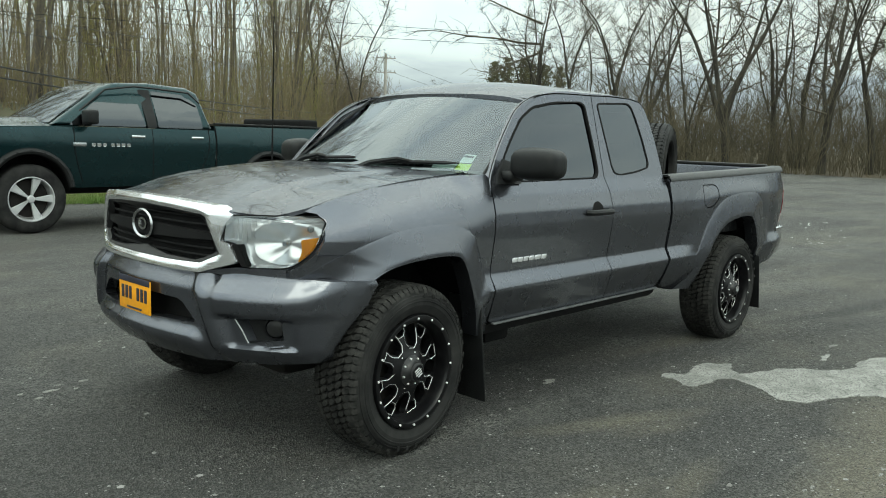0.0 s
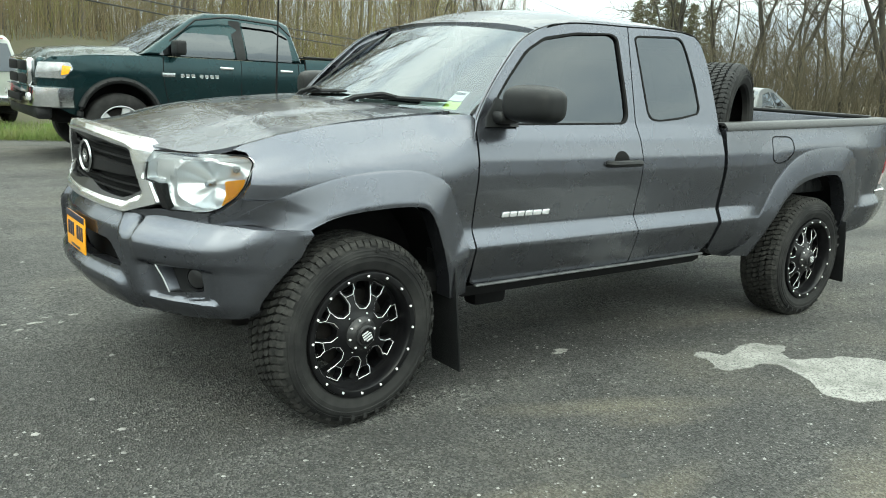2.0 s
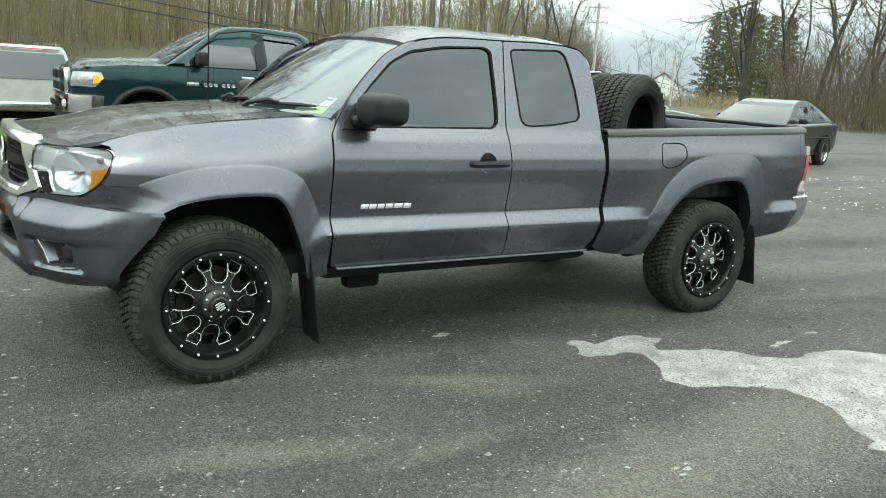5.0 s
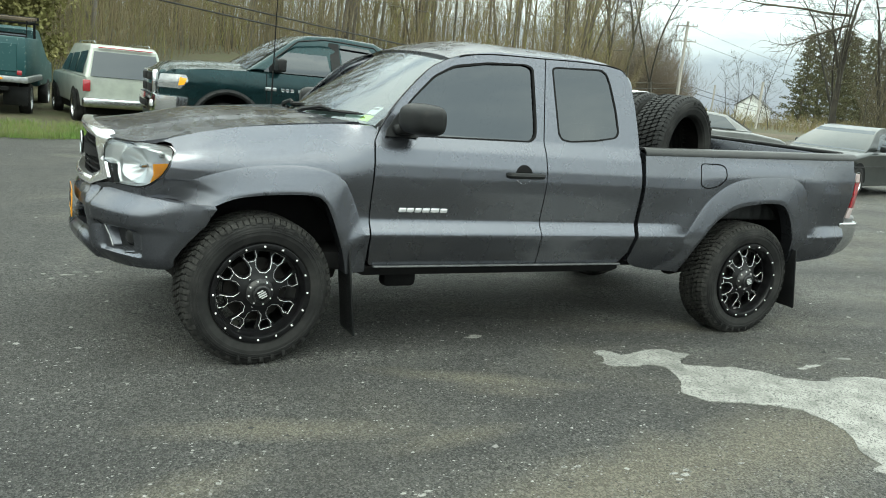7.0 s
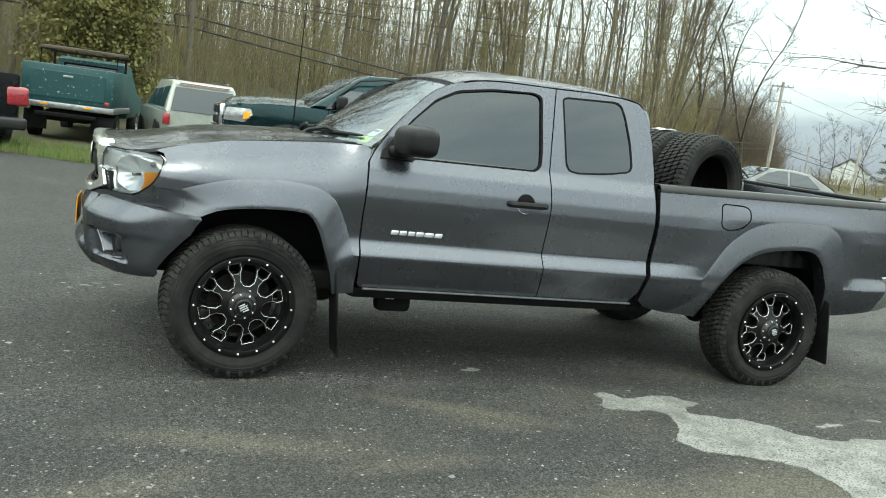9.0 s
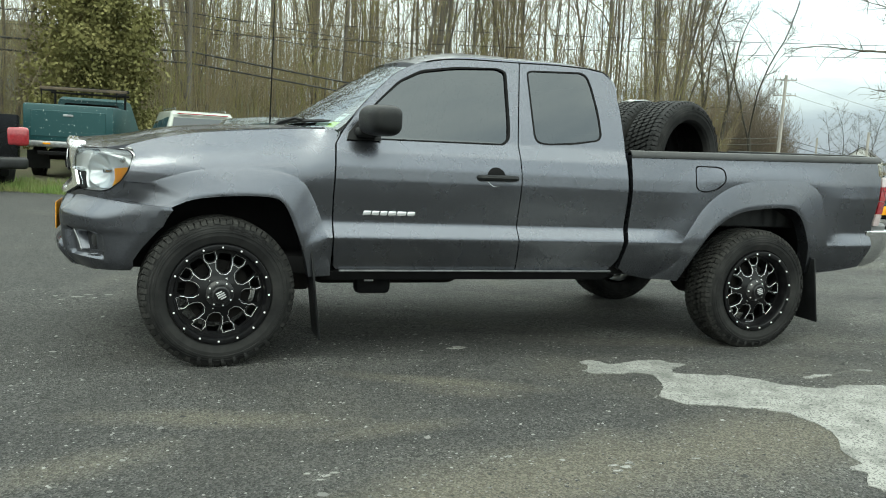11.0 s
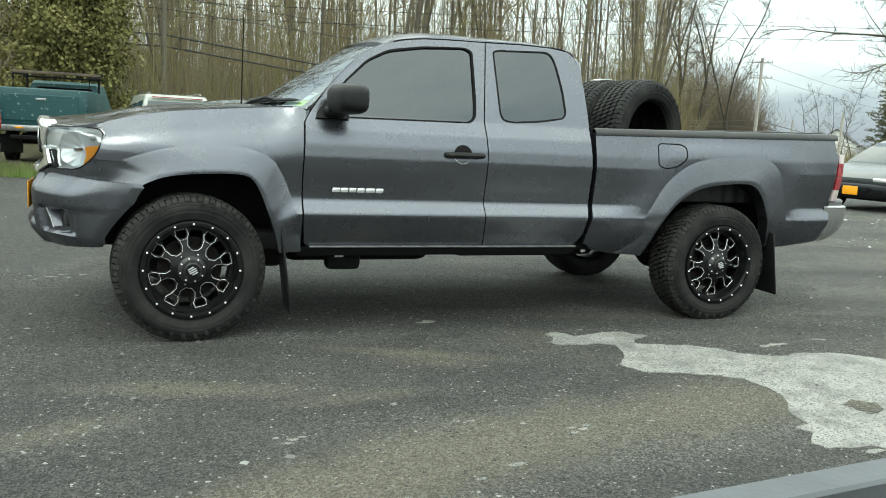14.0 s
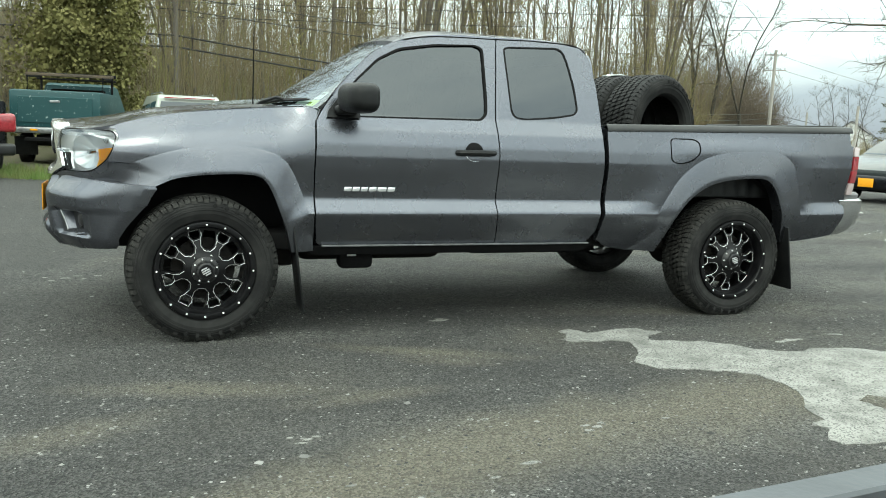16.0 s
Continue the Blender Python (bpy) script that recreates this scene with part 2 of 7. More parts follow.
def box(size, at=(0, 0, 0), bevel=0.0, seg=2, turn=None, bm=None):
    made = bmesh.new()
    bmesh.ops.create_cube(made, size=1)
    bmesh.ops.scale(made, vec=size, verts=made.verts)
    if bevel:
        bmesh.ops.bevel(made, geom=made.edges[:], offset=bevel, segments=seg, affect="EDGES", profile=0.5)
    if turn:
        bmesh.ops.rotate(made, cent=(0, 0, 0), matrix=Euler([radians(a) for a in turn]).to_matrix(), verts=made.verts)
    bmesh.ops.translate(made, vec=at, verts=made.verts)
    return join(bm, made)


def join(bm, made):
    if bm is None:
        return made
    tmp = bpy.data.meshes.new("tmp")
    made.to_mesh(tmp)
    made.free()
    bm.from_mesh(tmp)
    bpy.data.meshes.remove(tmp)
    return bm


def lathe(profile, steps=48, bm=None, axis="Y", close=False):
    """Turns (radius, along) points round an axis."""
    bm = bm or bmesh.new()
    rings = []
    for i in range(steps):
        a = 2 * math.pi * i / steps
        ring = []
        for r, h in profile:
            if axis == "Y":
                ring.append(bm.verts.new((r * math.cos(a), h, r * math.sin(a))))
            else:
                ring.append(bm.verts.new((r * math.cos(a), r * math.sin(a), h)))
        rings.append(ring)
    n = len(profile)
    for i in range(steps):
        p, q = rings[i], rings[(i + 1) % steps]
        for k in range(n if close else n - 1):
            bm.faces.new((p[k], p[(k + 1) % n], q[(k + 1) % n], q[k]))
    bmesh.ops.recalc_face_normals(bm, faces=bm.faces)
    return bm


def tube(pts, radius, sides=8, bm=None, caps=True):
    """A round bar along points; radius may be a list."""
    bm = bm or bmesh.new()
    pts = [Vector(p) for p in pts]
    rad = radius if isinstance(radius, (list, tuple)) else [radius] * len(pts)
    up = Vector((0, 0, 1))
    rings = []
    for i, p in enumerate(pts):
        d = (pts[min(i + 1, len(pts) - 1)] - pts[max(i - 1, 0)]).normalized()
        s = d.cross(up if abs(d.z) < 0.95 else Vector((1, 0, 0))).normalized()
        t = d.cross(s)
        rings.append([bm.verts.new(p + rad[i] * (math.cos(2 * math.pi * k / sides) * s + math.sin(2 * math.pi * k / sides) * t)) for k in range(sides)])
    for a, b in zip(rings, rings[1:]):
        for k in range(sides):
            bm.faces.new((a[k], b[k], b[(k + 1) % sides], a[(k + 1) % sides]))
    if caps:
        bm.faces.new(rings[0])
        bm.faces.new(rings[-1][::-1])
    return bm


def curve(pts, n=8):
    """A smooth line (Catmull-Rom) through points."""
    p = [np.array(q, float) for q in pts]
    out = []
    for i in range(len(p) - 1):
        a, b, c, d = p[max(i - 1, 0)], p[i], p[i + 1], p[min(i + 2, len(p) - 1)]
        for k in range(n):
            t = k / n
            out.append(tuple(0.5 * (2 * b + (c - a) * t + (2 * a - 5 * b + 4 * c - d) * t * t + (3 * b - a - 3 * c + d) * t ** 3)))
    out.append(tuple(p[-1]))
    return out


def rounded(poly, r=0.02, n=4):
    """Rounds the corners of a closed flat outline."""
    out = []
    m = len(poly)
    for i in range(m):
        a, b, c = (np.array(poly[(i + k - 1) % m], float) for k in range(3))
        u, v = a - b, c - b
        lu, lv = np.linalg.norm(u), np.linalg.norm(v)
        d = min(r, 0.45 * lu, 0.45 * lv)
        p, q = b + u / lu * d, b + v / lv * d
        for k in range(n + 1):
            t = k / n
            out.append(tuple((1 - t) ** 2 * p + 2 * t * (1 - t) * b + t * t * q))
    return out


def skin(outline, fn, holes=(), step=0.05, lip=0.02, inward=None, bm=None, stepv=None):
    """A sheet-metal panel: a flat outline (u, v) with holes, cut by a grid, laid on the surface fn(u, v), its rims turned in."""
    made = bmesh.new()
    loops = [[Vector((u, v, 0)) for u, v in loop] for loop in (outline, *holes)]
    flat = [p for loop in loops for p in loop]
    vs = [made.verts.new(p) for p in flat]
    for tri in tessellate_polygon(loops):
        try:
            made.faces.new([vs[i] for i in tri])
        except ValueError:
            pass
    us, ws = [p.x for p in flat], [p.y for p in flat]
    for axis, lo, hi, st in ((0, min(us), max(us), step), (1, min(ws), max(ws), stepv or step)):
        k = math.floor(lo / st) + 1
        while k * st < hi - 1e-6:
            co, no = [0, 0, 0], [0, 0, 0]
            co[axis], no[axis] = k * st, 1
            bmesh.ops.bisect_plane(made, geom=made.verts[:] + made.edges[:] + made.faces[:], plane_co=co, plane_no=no, dist=1e-5)
            k += 1
    bmesh.ops.remove_doubles(made, verts=made.verts, dist=0.0003)
    for v in made.verts:
        v.co = Vector(fn(v.co.x, v.co.y))
    bmesh.ops.recalc_face_normals(made, faces=made.faces)
    made.faces.ensure_lookup_table()
    keep = len(made.faces)
    if lip:
        rim = [e for e in made.edges if len(e.link_faces) == 1]
        made.normal_update()
        got = bmesh.ops.extrude_edge_only(made, edges=rim)
        fresh = [g for g in got["geom"] if isinstance(g, bmesh.types.BMVert)]
        d = Vector(inward or (0, 1, 0)) * lip
        for v in fresh:
            v.co += d
        bmesh.ops.recalc_face_normals(made, faces=made.faces)
    made.faces.ensure_lookup_table()
    made.normal_update()
    out = Vector(inward or (0, 1, 0))
    if sum(f.normal.dot(out) * f.calc_area() for f in made.faces[:keep]) > 0:
        bmesh.ops.reverse_faces(made, faces=made.faces)
    return join(bm, made)


def mirrored(bm, c):
    for v in bm.verts:
        v.co.y = 2 * c - v.co.y
    bmesh.ops.reverse_faces(bm, faces=bm.faces)
    return bm


def near_line(u, v, line):
    """The distance of (u, v) from a polyline."""
    best = 9.0
    for (a, b), (c, d) in zip(line, line[1:]):
        wx, wy = c - a, d - b
        t = max(0.0, min(1.0, ((u - a) * wx + (v - b) * wy) / (wx * wx + wy * wy + 1e-12)))
        best = min(best, math.hypot(u - a - t * wx, v - b - t * wy))
    return best


def smooth01(t):
    t = max(0.0, min(1.0, t))
    return t * t * (3 - 2 * t)

# ---- ground ----
def ground_z(x, y):
    heave = 0.05 * math.exp(-((x - 3.1) ** 2 + (y + 1.15) ** 2) / 0.9)
    swell = 0.012 * math.sin(0.5 * x + 0.8) * math.sin(0.37 * y) * min(1, (abs(x) + abs(y)) / 12)
    bank = 0.0
    if y > 16:
        bank += 0.06 * (y - 16) * smooth01((y - 16) / 8) * (1 - smooth01((x - 20) / 16))
    hill = 5.5 * (1 - smooth01((x + 10) / 24)) * smooth01((y - 26) / 36)
    if x > 46:
        bank += 0.02 * (x - 46) * smooth01((50 - y) / 20)
    return heave + swell + min(bank, 3.0) + hill


def sheet(name, xs, ys, fn, material):
    verts = [(x, y, fn(x, y)) for y in ys for x in xs]
    n = len(xs)
    faces = [(j * n + i, j * n + i + 1, (j + 1) * n + i + 1, (j + 1) * n + i) for j in range(len(ys) - 1) for i in range(n - 1)]
    return new(name, raw(name, verts, faces, material))


ASPHALT = Mat("worn_gravelly_asphalt", (0.06, 0.06, 0.058), 0.85)
A = ASPHALT


def cells(m, scale, lo, hi):
    """A random tone for each stone of a pebbly surface."""
    n = m.node("ShaderNodeTexVoronoi", Scale=scale)
    m.t.links.new(m.coords(), n.inputs["Vector"])
    return m.spread(n.outputs["Color"], lo, hi), n.outputs["Distance"]


fine_tone, fine_gap = cells(A, 130, 0.34, 0.80)
big_tone, big_gap = cells(A, 62, 0.62, 0.92)
grit = A.mix(fine_tone, (0.020, 0.0202, 0.0195), (0.200, 0.197, 0.184))
grit = A.mix(A.spread(big_tone, 0.0, 1.0, 0.0, 0.5), grit, (0.17, 0.166, 0.155))
bound = A.mix(fine_tone, (0.064, 0.0635, 0.059), (0.120, 0.118, 0.108))
grit = A.mix(A.spread(A.noise(2.3, 6.0, 0.7, stretch=(0.8, 1.3, 1)), 0.40, 0.60, 0.0, 0.85), grit, bound)
dust = A.mix(fine_tone, (0.090, 0.082, 0.062), (0.182, 0.167, 0.132))
tar = A.mix(fine_tone, (0.019, 0.0192, 0.0190), (0.062, 0.0615, 0.058))
place = A.t.nodes.new("ShaderNodeSeparateXYZ")
A.t.links.new(A.coords(), place.inputs["Vector"])


def calc(m, op, a, b=0.0, c=0.0):
    n = m.t.nodes.new("ShaderNodeMath")
    n.operation = op
    for i, v in enumerate((a, b, c)):
        if isinstance(v, (int, float)):
            n.inputs[i].default_value = v
        else:
            m.t.links.new(v, n.inputs[i])
    return n.outputs[0]


RAG = calc(A, "MULTIPLY_ADD", A.noise(3.2, 7.0, 0.65, distort=0.5), 1.5, -0.75)
RAG_WIDE = calc(A, "MULTIPLY_ADD", A.noise(0.9, 6.0, 0.65, distort=0.6), 2.2, -1.1)


def stain(x, y, rx, ry, turn, most, soft=0.7, rag=RAG):
    """An uneven mark on the paving, ragged at its rim."""
    mp = A.node("ShaderNodeMapping", Location=(x, y, 0.0), Rotation=(0.0, 0.0, radians(turn)), Scale=(rx, ry, 1000.0))
    mp.vector_type = "TEXTURE"
    A.t.links.new(A.coords(), mp.inputs["Vector"])
    far = A.t.nodes.new("ShaderNodeVectorMath")
    far.operation = "LENGTH"
    A.t.links.new(mp.outputs["Vector"], far.inputs[0])
    return A.spread(calc(A, "ADD", far.outputs["Value"], rag), 1.0 - soft, 1.0 + soft, most, 0.0)


base = A.mix(A.spread(A.noise(0.8, 6.0, 0.6, distort=0.8), 0.47, 0.66, 0.0, 0.55), grit, dust)
base = A.mix(A.spread(A.noise(0.33, 5.0, 0.6, stretch=(0.5, 1.6, 1)), 0.45, 0.58, 0.0, 0.55), base, tar)
base = A.mix(A.spread(A.noise(1.7, 5.0, 0.65, stretch=(0.7, 1.4, 1)), 0.50, 0.68, 0.0, 0.6), base, tar)
# paving darkens unevenly towards the front of the grey truck
front_tone = calc(A, "ADD", A.spread(place.outputs["X"], 0.9, -1.3, -0.25, 1.0), calc(A, "MULTIPLY", RAG_WIDE, 1.1))
base = A.mix(A.spread(front_tone, 0.15, 0.85, 0.0, 0.85), base, A.mix(fine_tone, (0.024, 0.0242, 0.0238), (0.080, 0.0795, 0.074)))
# dark scuffs
for st in ((-0.75, -1.55, 0.75, 0.20, 12, 0.8), (-0.15, -1.72, 0.40, 0.14, 24, 0.75), (-1.1, -0.8, 0.7, 0.22, -8, 0.7), (0.35, -1.12, 0.6, 0.13, 6, 0.6), (1.35, -0.75, 0.5, 0.16, -14, 0.6),
           (1.9, -2.1, 0.7, 0.2, 10, 0.6), (0.9, -2.5, 0.9, 0.25, 18, 0.6), (2.2, 0.1, 1.3, 0.22, -4, 0.55), (3.9, -0.35, 0.9, 0.18, -12, 0.6), (5.2, 0.3, 1.2, 0.2, -10, 0.6), (-2.6, 0.4, 1.2, 0.3, 10, 0.6), (6.0, -0.4, 1.0, 0.10, -12, 0.75), (4.9, -0.2, 0.8, 0.08, -14, 0.8), (6.5, 1.5, 1.4, 0.18, -6, 0.7), (7.6, 3.0, 1.6, 0.3, -4, 0.6),
           (5.6, 2.4, 1.0, 0.2, 4, 0.6), (1.6, 0.25, 1.1, 0.20, -6, 0.85), (2.3, 0.05, 0.7, 0.10, -10, 0.8), (1.0, 0.5, 0.9, 0.25, 4, 0.8)):
    base = A.mix(stain(*st), base, tar)
# a dusty track bends past the pale patch, and thin smears of the same dust lie beside it
bend = calc(A, "MULTIPLY_ADD", calc(A, "MULTIPLY_ADD", place.outputs["X"], -0.11, 0.50), place.outputs["X"], -1.98)
aside = calc(A, "DIVIDE", calc(A, "ABSOLUTE", calc(A, "SUBTRACT", place.outputs["Y"], bend)), 0.24)
track = calc(A, "MULTIPLY", A.spread(calc(A, "ADD", calc(A, "ADD", aside, RAG), calc(A, "MULTIPLY", RAG_WIDE, 0.8)), 0.35, 1.6, 0.9, 0.0), calc(A, "MULTIPLY", A.spread(place.outputs["X"], 3.4, 2.6), A.spread(place.outputs["X"], -1.7, -0.5)))
base = A.mix(track, base, dust)
for st in ((1.05, -0.38, 0.42, 0.07, -24, 0.85), (1.12, -0.56, 0.20, 0.06, -20, 0.6), (-0.05, -0.74, 0.42, 0.08, -12, 0.8), (0.62, -0.98, 0.25, 0.06, 8, 0.6), (-0.55, -1.15, 0.30, 0.09, 25, 0.6), (2.9, 0.2, 0.5, 0.09, -8, 0.5)):
    base = A.mix(stain(*st), base, dust)
chips = A.spread(A.noise(44, 2.0, 0.5), 0.70, 0.74, 0.0, 0.6)
base = A.mix(chips, base, (0.33, 0.33, 0.32))
A.color(base)
A.rough(A.spread(A.noise(30, 3.0), 0.3, 0.7, 0.7, 0.95))
A.bump(fine_gap, 1.0, 0.014)
ASPHALT = ASPHALT.m
GRASS_SOIL = worn("rough_grass_and_soil", (0.055, 0.058, 0.022), (0.066, 0.055, 0.031), 1.1, 0.95, bump=0.8, fine=30)
LITTER = worn("leaf_litter", (0.11, 0.085, 0.055), (0.065, 0.055, 0.035), 2.2, 0.95, bump=0.8, fine=25)
PATCH = Mat("pale_concrete_patch", (0.4, 0.41, 0.38), 0.85)


def dress_patch(m):
    tone = m.node("ShaderNodeTexVoronoi", Scale=150)
    m.t.links.new(m.coords(), tone.inputs["Vector"])
    worn_off = m.mix(m.spread(m.noise(5, 8.0, 0.75), 0.42, 0.62), (0.27, 0.268, 0.25), (0.15, 0.149, 0.138))
    m.color(m.mix(m.spread(tone.outputs["Color"], 0.56, 0.78, 0.0, 0.85), worn_off, (0.07, 0.07, 0.068)))
    m.bump(m.noise(120, 3.0), 0.4, 0.004)


dress_patch(PATCH)
PATCH = PATCH.m


def steps(a, b, near, far, mid0, mid1):
    out, v = [], a
    while v < b:
        out.append(v)
        gap = 0.0 if mid0 <= v <= mid1 else min(abs(v - mid0), abs(v - mid1))
        v += near + (far - near) * min(1.0, gap / 60)
    return out + [b]


ground = sheet("ground", steps(-400, 600, 0.3, 25, -6, 12), steps(-400, 600, 0.3, 25, -6, 14), ground_z, ASPHALT)
tagged(ground, "worn grey asphalt lot with loose gravel and stains", "ground", kind="structure")


def edge_y(x):
    """The edge of the lot in front of the woods."""
    return 10.9 + 0.35 * math.sin(0.9 * x) + 0.2 * math.sin(2.3 * x + 1) + (0.55 * max(0, x - 1.5) if x > 1.5 else 0)


def verge(name, x0, x1, n, near, far, rows, material, lift):
    verts, faces = [], []
    for i in range(n + 1):
        x = x0 + (x1 - x0) * i / n
        for j in range(rows + 1):
            y = near(x) + (far - near(x)) * (j / rows) ** 1.5
            up = lift * min(1, j / 1.5) + 0.02 * noise.noise(Vector((x * 1.7, y * 1.7, 0))) * min(1, j)
            verts.append((x, y, ground_z(x, y) + (-0.03 if j == 0 else up)))
    for i in range(n):
        for j in range(rows):
            a = i * (rows + 1) + j
            faces.append((a, a + rows + 1, a + rows + 2, a + 1))
    return new(name, raw(name, verts, faces, material))


tagged(verge("grass_verge", -45, 120, 220, edge_y, 170, 34, GRASS_SOIL, 0.04), "rough green and brown grass strip at the lot's edge", "grass", kind="structure")


def lot_end(y):
    return 45 + 0.8 * math.sin(0.4 * y)


v2, f2 = [], []
for i in range(90):
    y = -45 + i
    for j in range(14):
        x = lot_end(y) + 45 * (j / 13) ** 1.5
        v2.append((x, y, ground_z(x, y) + (-0.03 if j == 0 else 0.12 + 0.05 * noise.noise(Vector((x, y, 0))))))
for i in range(89):
    for j in range(13):
        a = i * 14 + j
        f2.append((a, a + 1, a + 15, a + 14))
tagged(new("woodland_floor", raw("woodland_floor", v2, f2, LITTER)), "brown leaf litter under bare trees", "ground", kind="structure")


def patch_of(name, outline, lift, label, mat=None):
    """A thin ragged spill on the asphalt."""
    rag = []
    m = len(outline)
    for i in range(m):
        (a, b), (c, d) = outline[i], outline[(i + 1) % m]
        for k in range(12):
            t = k / 12
            x, y = a + (c - a) * t, b + (d - b) * t
            w = min(0.028, 0.15 * math.dist(outline[0], outline[m // 2]))
            rag.append(tuple(c0 + w * (noise.noise(Vector((x * 9, y * 9, k0))) + 0.35 * noise.noise(Vector((x * 30, y * 30, k0))) + 0.16 * noise.noise(Vector((x * 80, y * 80, k0)))) for c0, k0 in ((x, 3), (y, 8))))
    bm = skin(rag, lambda u, v: (u, v, ground_z(u, v) + lift), step=0.1, lip=lift + 0.004, inward=(0, 0, -1))
    for f in bm.faces:
        if f.normal.z < -0.5:
            f.normal_flip()
    return tagged(part(name, bm, mat or PATCH), label, "patch", kind="structure")


patch_of("concrete_patch", [(1.93, -0.14), (2.02, -0.12), (2.08, -0.23), (2.17, -0.21), (2.28, -0.17), (2.41, -0.20), (2.51, -0.34), (2.40, -0.36), (2.33, -0.45), (2.44, -0.52), (2.57, -0.58), (2.70, -0.70),
                            (2.75, -0.84), (2.92, -0.92), (3.08, -0.91), (3.28, -0.93), (3.45, -1.05), (3.72, -1.30), (3.80, -1.70), (3.30, -2.20), (2.75, -2.30), (2.38, -1.97), (2.20, -1.95), (2.18, -1.89),
                            (2.28, -1.81), (2.22, -1.76), (2.30, -1.74), (2.34, -1.62), (2.38, -1.54), (2.47, -1.42), (2.48, -1.33), (2.44, -1.18), (2.35, -1.08), (2.22, -1.01), (2.07, -0.94), (2.01, -0.82),
                            (2.13, -0.66), (2.21, -0.48), (2.13, -0.41), (2.00, -0.39), (1.88, -0.40), (1.86, -0.31), (1.95, -0.26)],
         0.004, "pale grey concrete patch spilled over worn asphalt")
patch_of("asphalt_gap", [(2.62, -1.60), (2.72, -1.57), (2.80, -1.62), (2.78, -1.70), (2.68, -1.72)], 0.0065, "dark worn gap in the pale concrete patch", ASPHALT)
crumb = random.Random(21)
for x, y, r in ((1.36, 0.25, 0.05), (3.12, -0.70, 0.05), (3.0, -0.72, 0.03), (3.5, -0.62, 0.04), (1.33, -1.56, 0.016), (1.38, -1.53, 0.020), (1.41, -1.50, 0.016), (1.34, -1.51, 0.012), (0.97, -1.78, 0.022),
                (0.27, -1.39, 0.016), (0.24, -1.42, 0.013), (0.30, -1.37, 0.012), (0.21, -1.36, 0.010), (0.98, -1.35, 0.014), (0.92, -1.34, 0.014), (0.33, -1.80, 0.012), (-0.40, -1.12, 0.012),
                (0.80, -1.86, 0.015), (1.70, -1.52, 0.014), (2.36, -2.02, 0.03), (-0.75, 1.95, 0.02), (-0.82, 1.88, 0.03), (-0.9, 1.8, 0.02), (-0.70, 1.84, 0.015), (-0.95, 1.92, 0.018), (-0.62, 1.95, 0.02)):
    patch_of("concrete_crumb", [(x + r * crumb.uniform(0.8, 2.0) * math.cos(a), y + r * crumb.uniform(0.4, 0.8) * math.sin(a)) for a in (0, 1.05, 2.1, 3.14, 4.2, 5.2)], 0.003, "small pale crumb of concrete on asphalt")


def pebbles(seed, n, size0, size1, zone, name, label, mats):
    """Loose stones lying on the asphalt."""
    rnd = random.Random(seed)
    v, f = [], []
    for _ in range(n):
        x, y = zone(rnd)
        s = rnd.uniform(size0, size1) * (0.6 + 0.8 * rnd.random() ** 3)
        z = ground_z(x, y)
        a = rnd.uniform(0, 6.28)
        b = len(v)
        for k in range(5):
            w = s * rnd.uniform(0.7, 1.25)
            v.append((x + w * math.cos(a + k * 1.257), y + w * math.sin(a + k * 1.257) * rnd.uniform(0.6, 1), z + s * rnd.uniform(0.0, 0.15)))
        v.append((x + s * rnd.uniform(-0.3, 0.3), y + s * rnd.uniform(-0.3, 0.3), z + s * rnd.uniform(0.4, 0.7)))
        f += [(b + k, b + (k + 1) % 5, b + 5) for k in range(5)]
    return tagged(new(name, raw(name, v, f, mats, smooth=False)), label, "gravel", kind="stuff")


STONE = Mat("loose_stones", (0.2, 0.2, 0.19), 0.9)
geo = STONE.t.nodes.new("ShaderNodeNewGeometry")
STONE.color(STONE.mix(STONE.spread(geo.outputs["Random Per Island"], 0.35, 1.0), (0.045, 0.045, 0.044), (0.34, 0.335, 0.32)))
STONE = STONE.m


def near_zone(rnd):
    return rnd.uniform(-3.5, 4.5), rnd.uniform(-3.9, 0.6)


def wide_zone(rnd):
    r, a = 2 + 22 * rnd.random(), rnd.uniform(-0.4, 2.2)
    return -1 + r * math.cos(a), -3.5 + r * math.sin(a)


pebbles(5, 24000, 0.003, 0.0075, near_zone, "gravel", "fine loose gravel on the asphalt", STONE)
def rear_zone(rnd):
    x, y = rnd.choice(((14.2, 5.6), (12.6, 4.6), (10.4, 3.2), (13.0, 3.0), (9.2, 3.8), (11.6, 6.0), (10.5, 2.0)))
    return x + rnd.gauss(0, 0.9), y + rnd.gauss(0, 0.25)


CHIP = worn("pale_concrete_chips", (0.55, 0.56, 0.54), (0.40, 0.41, 0.39), 9.0, 0.85)
pebbles(7, 150, 0.012, 0.036, rear_zone, "concrete_chips", "pale concrete chips strewn on the asphalt behind the grey pickup", CHIP)
pebbles(6, 4500, 0.006, 0.016, wide_zone, "scattered_stones", "scattered pale stones on the asphalt", STONE)


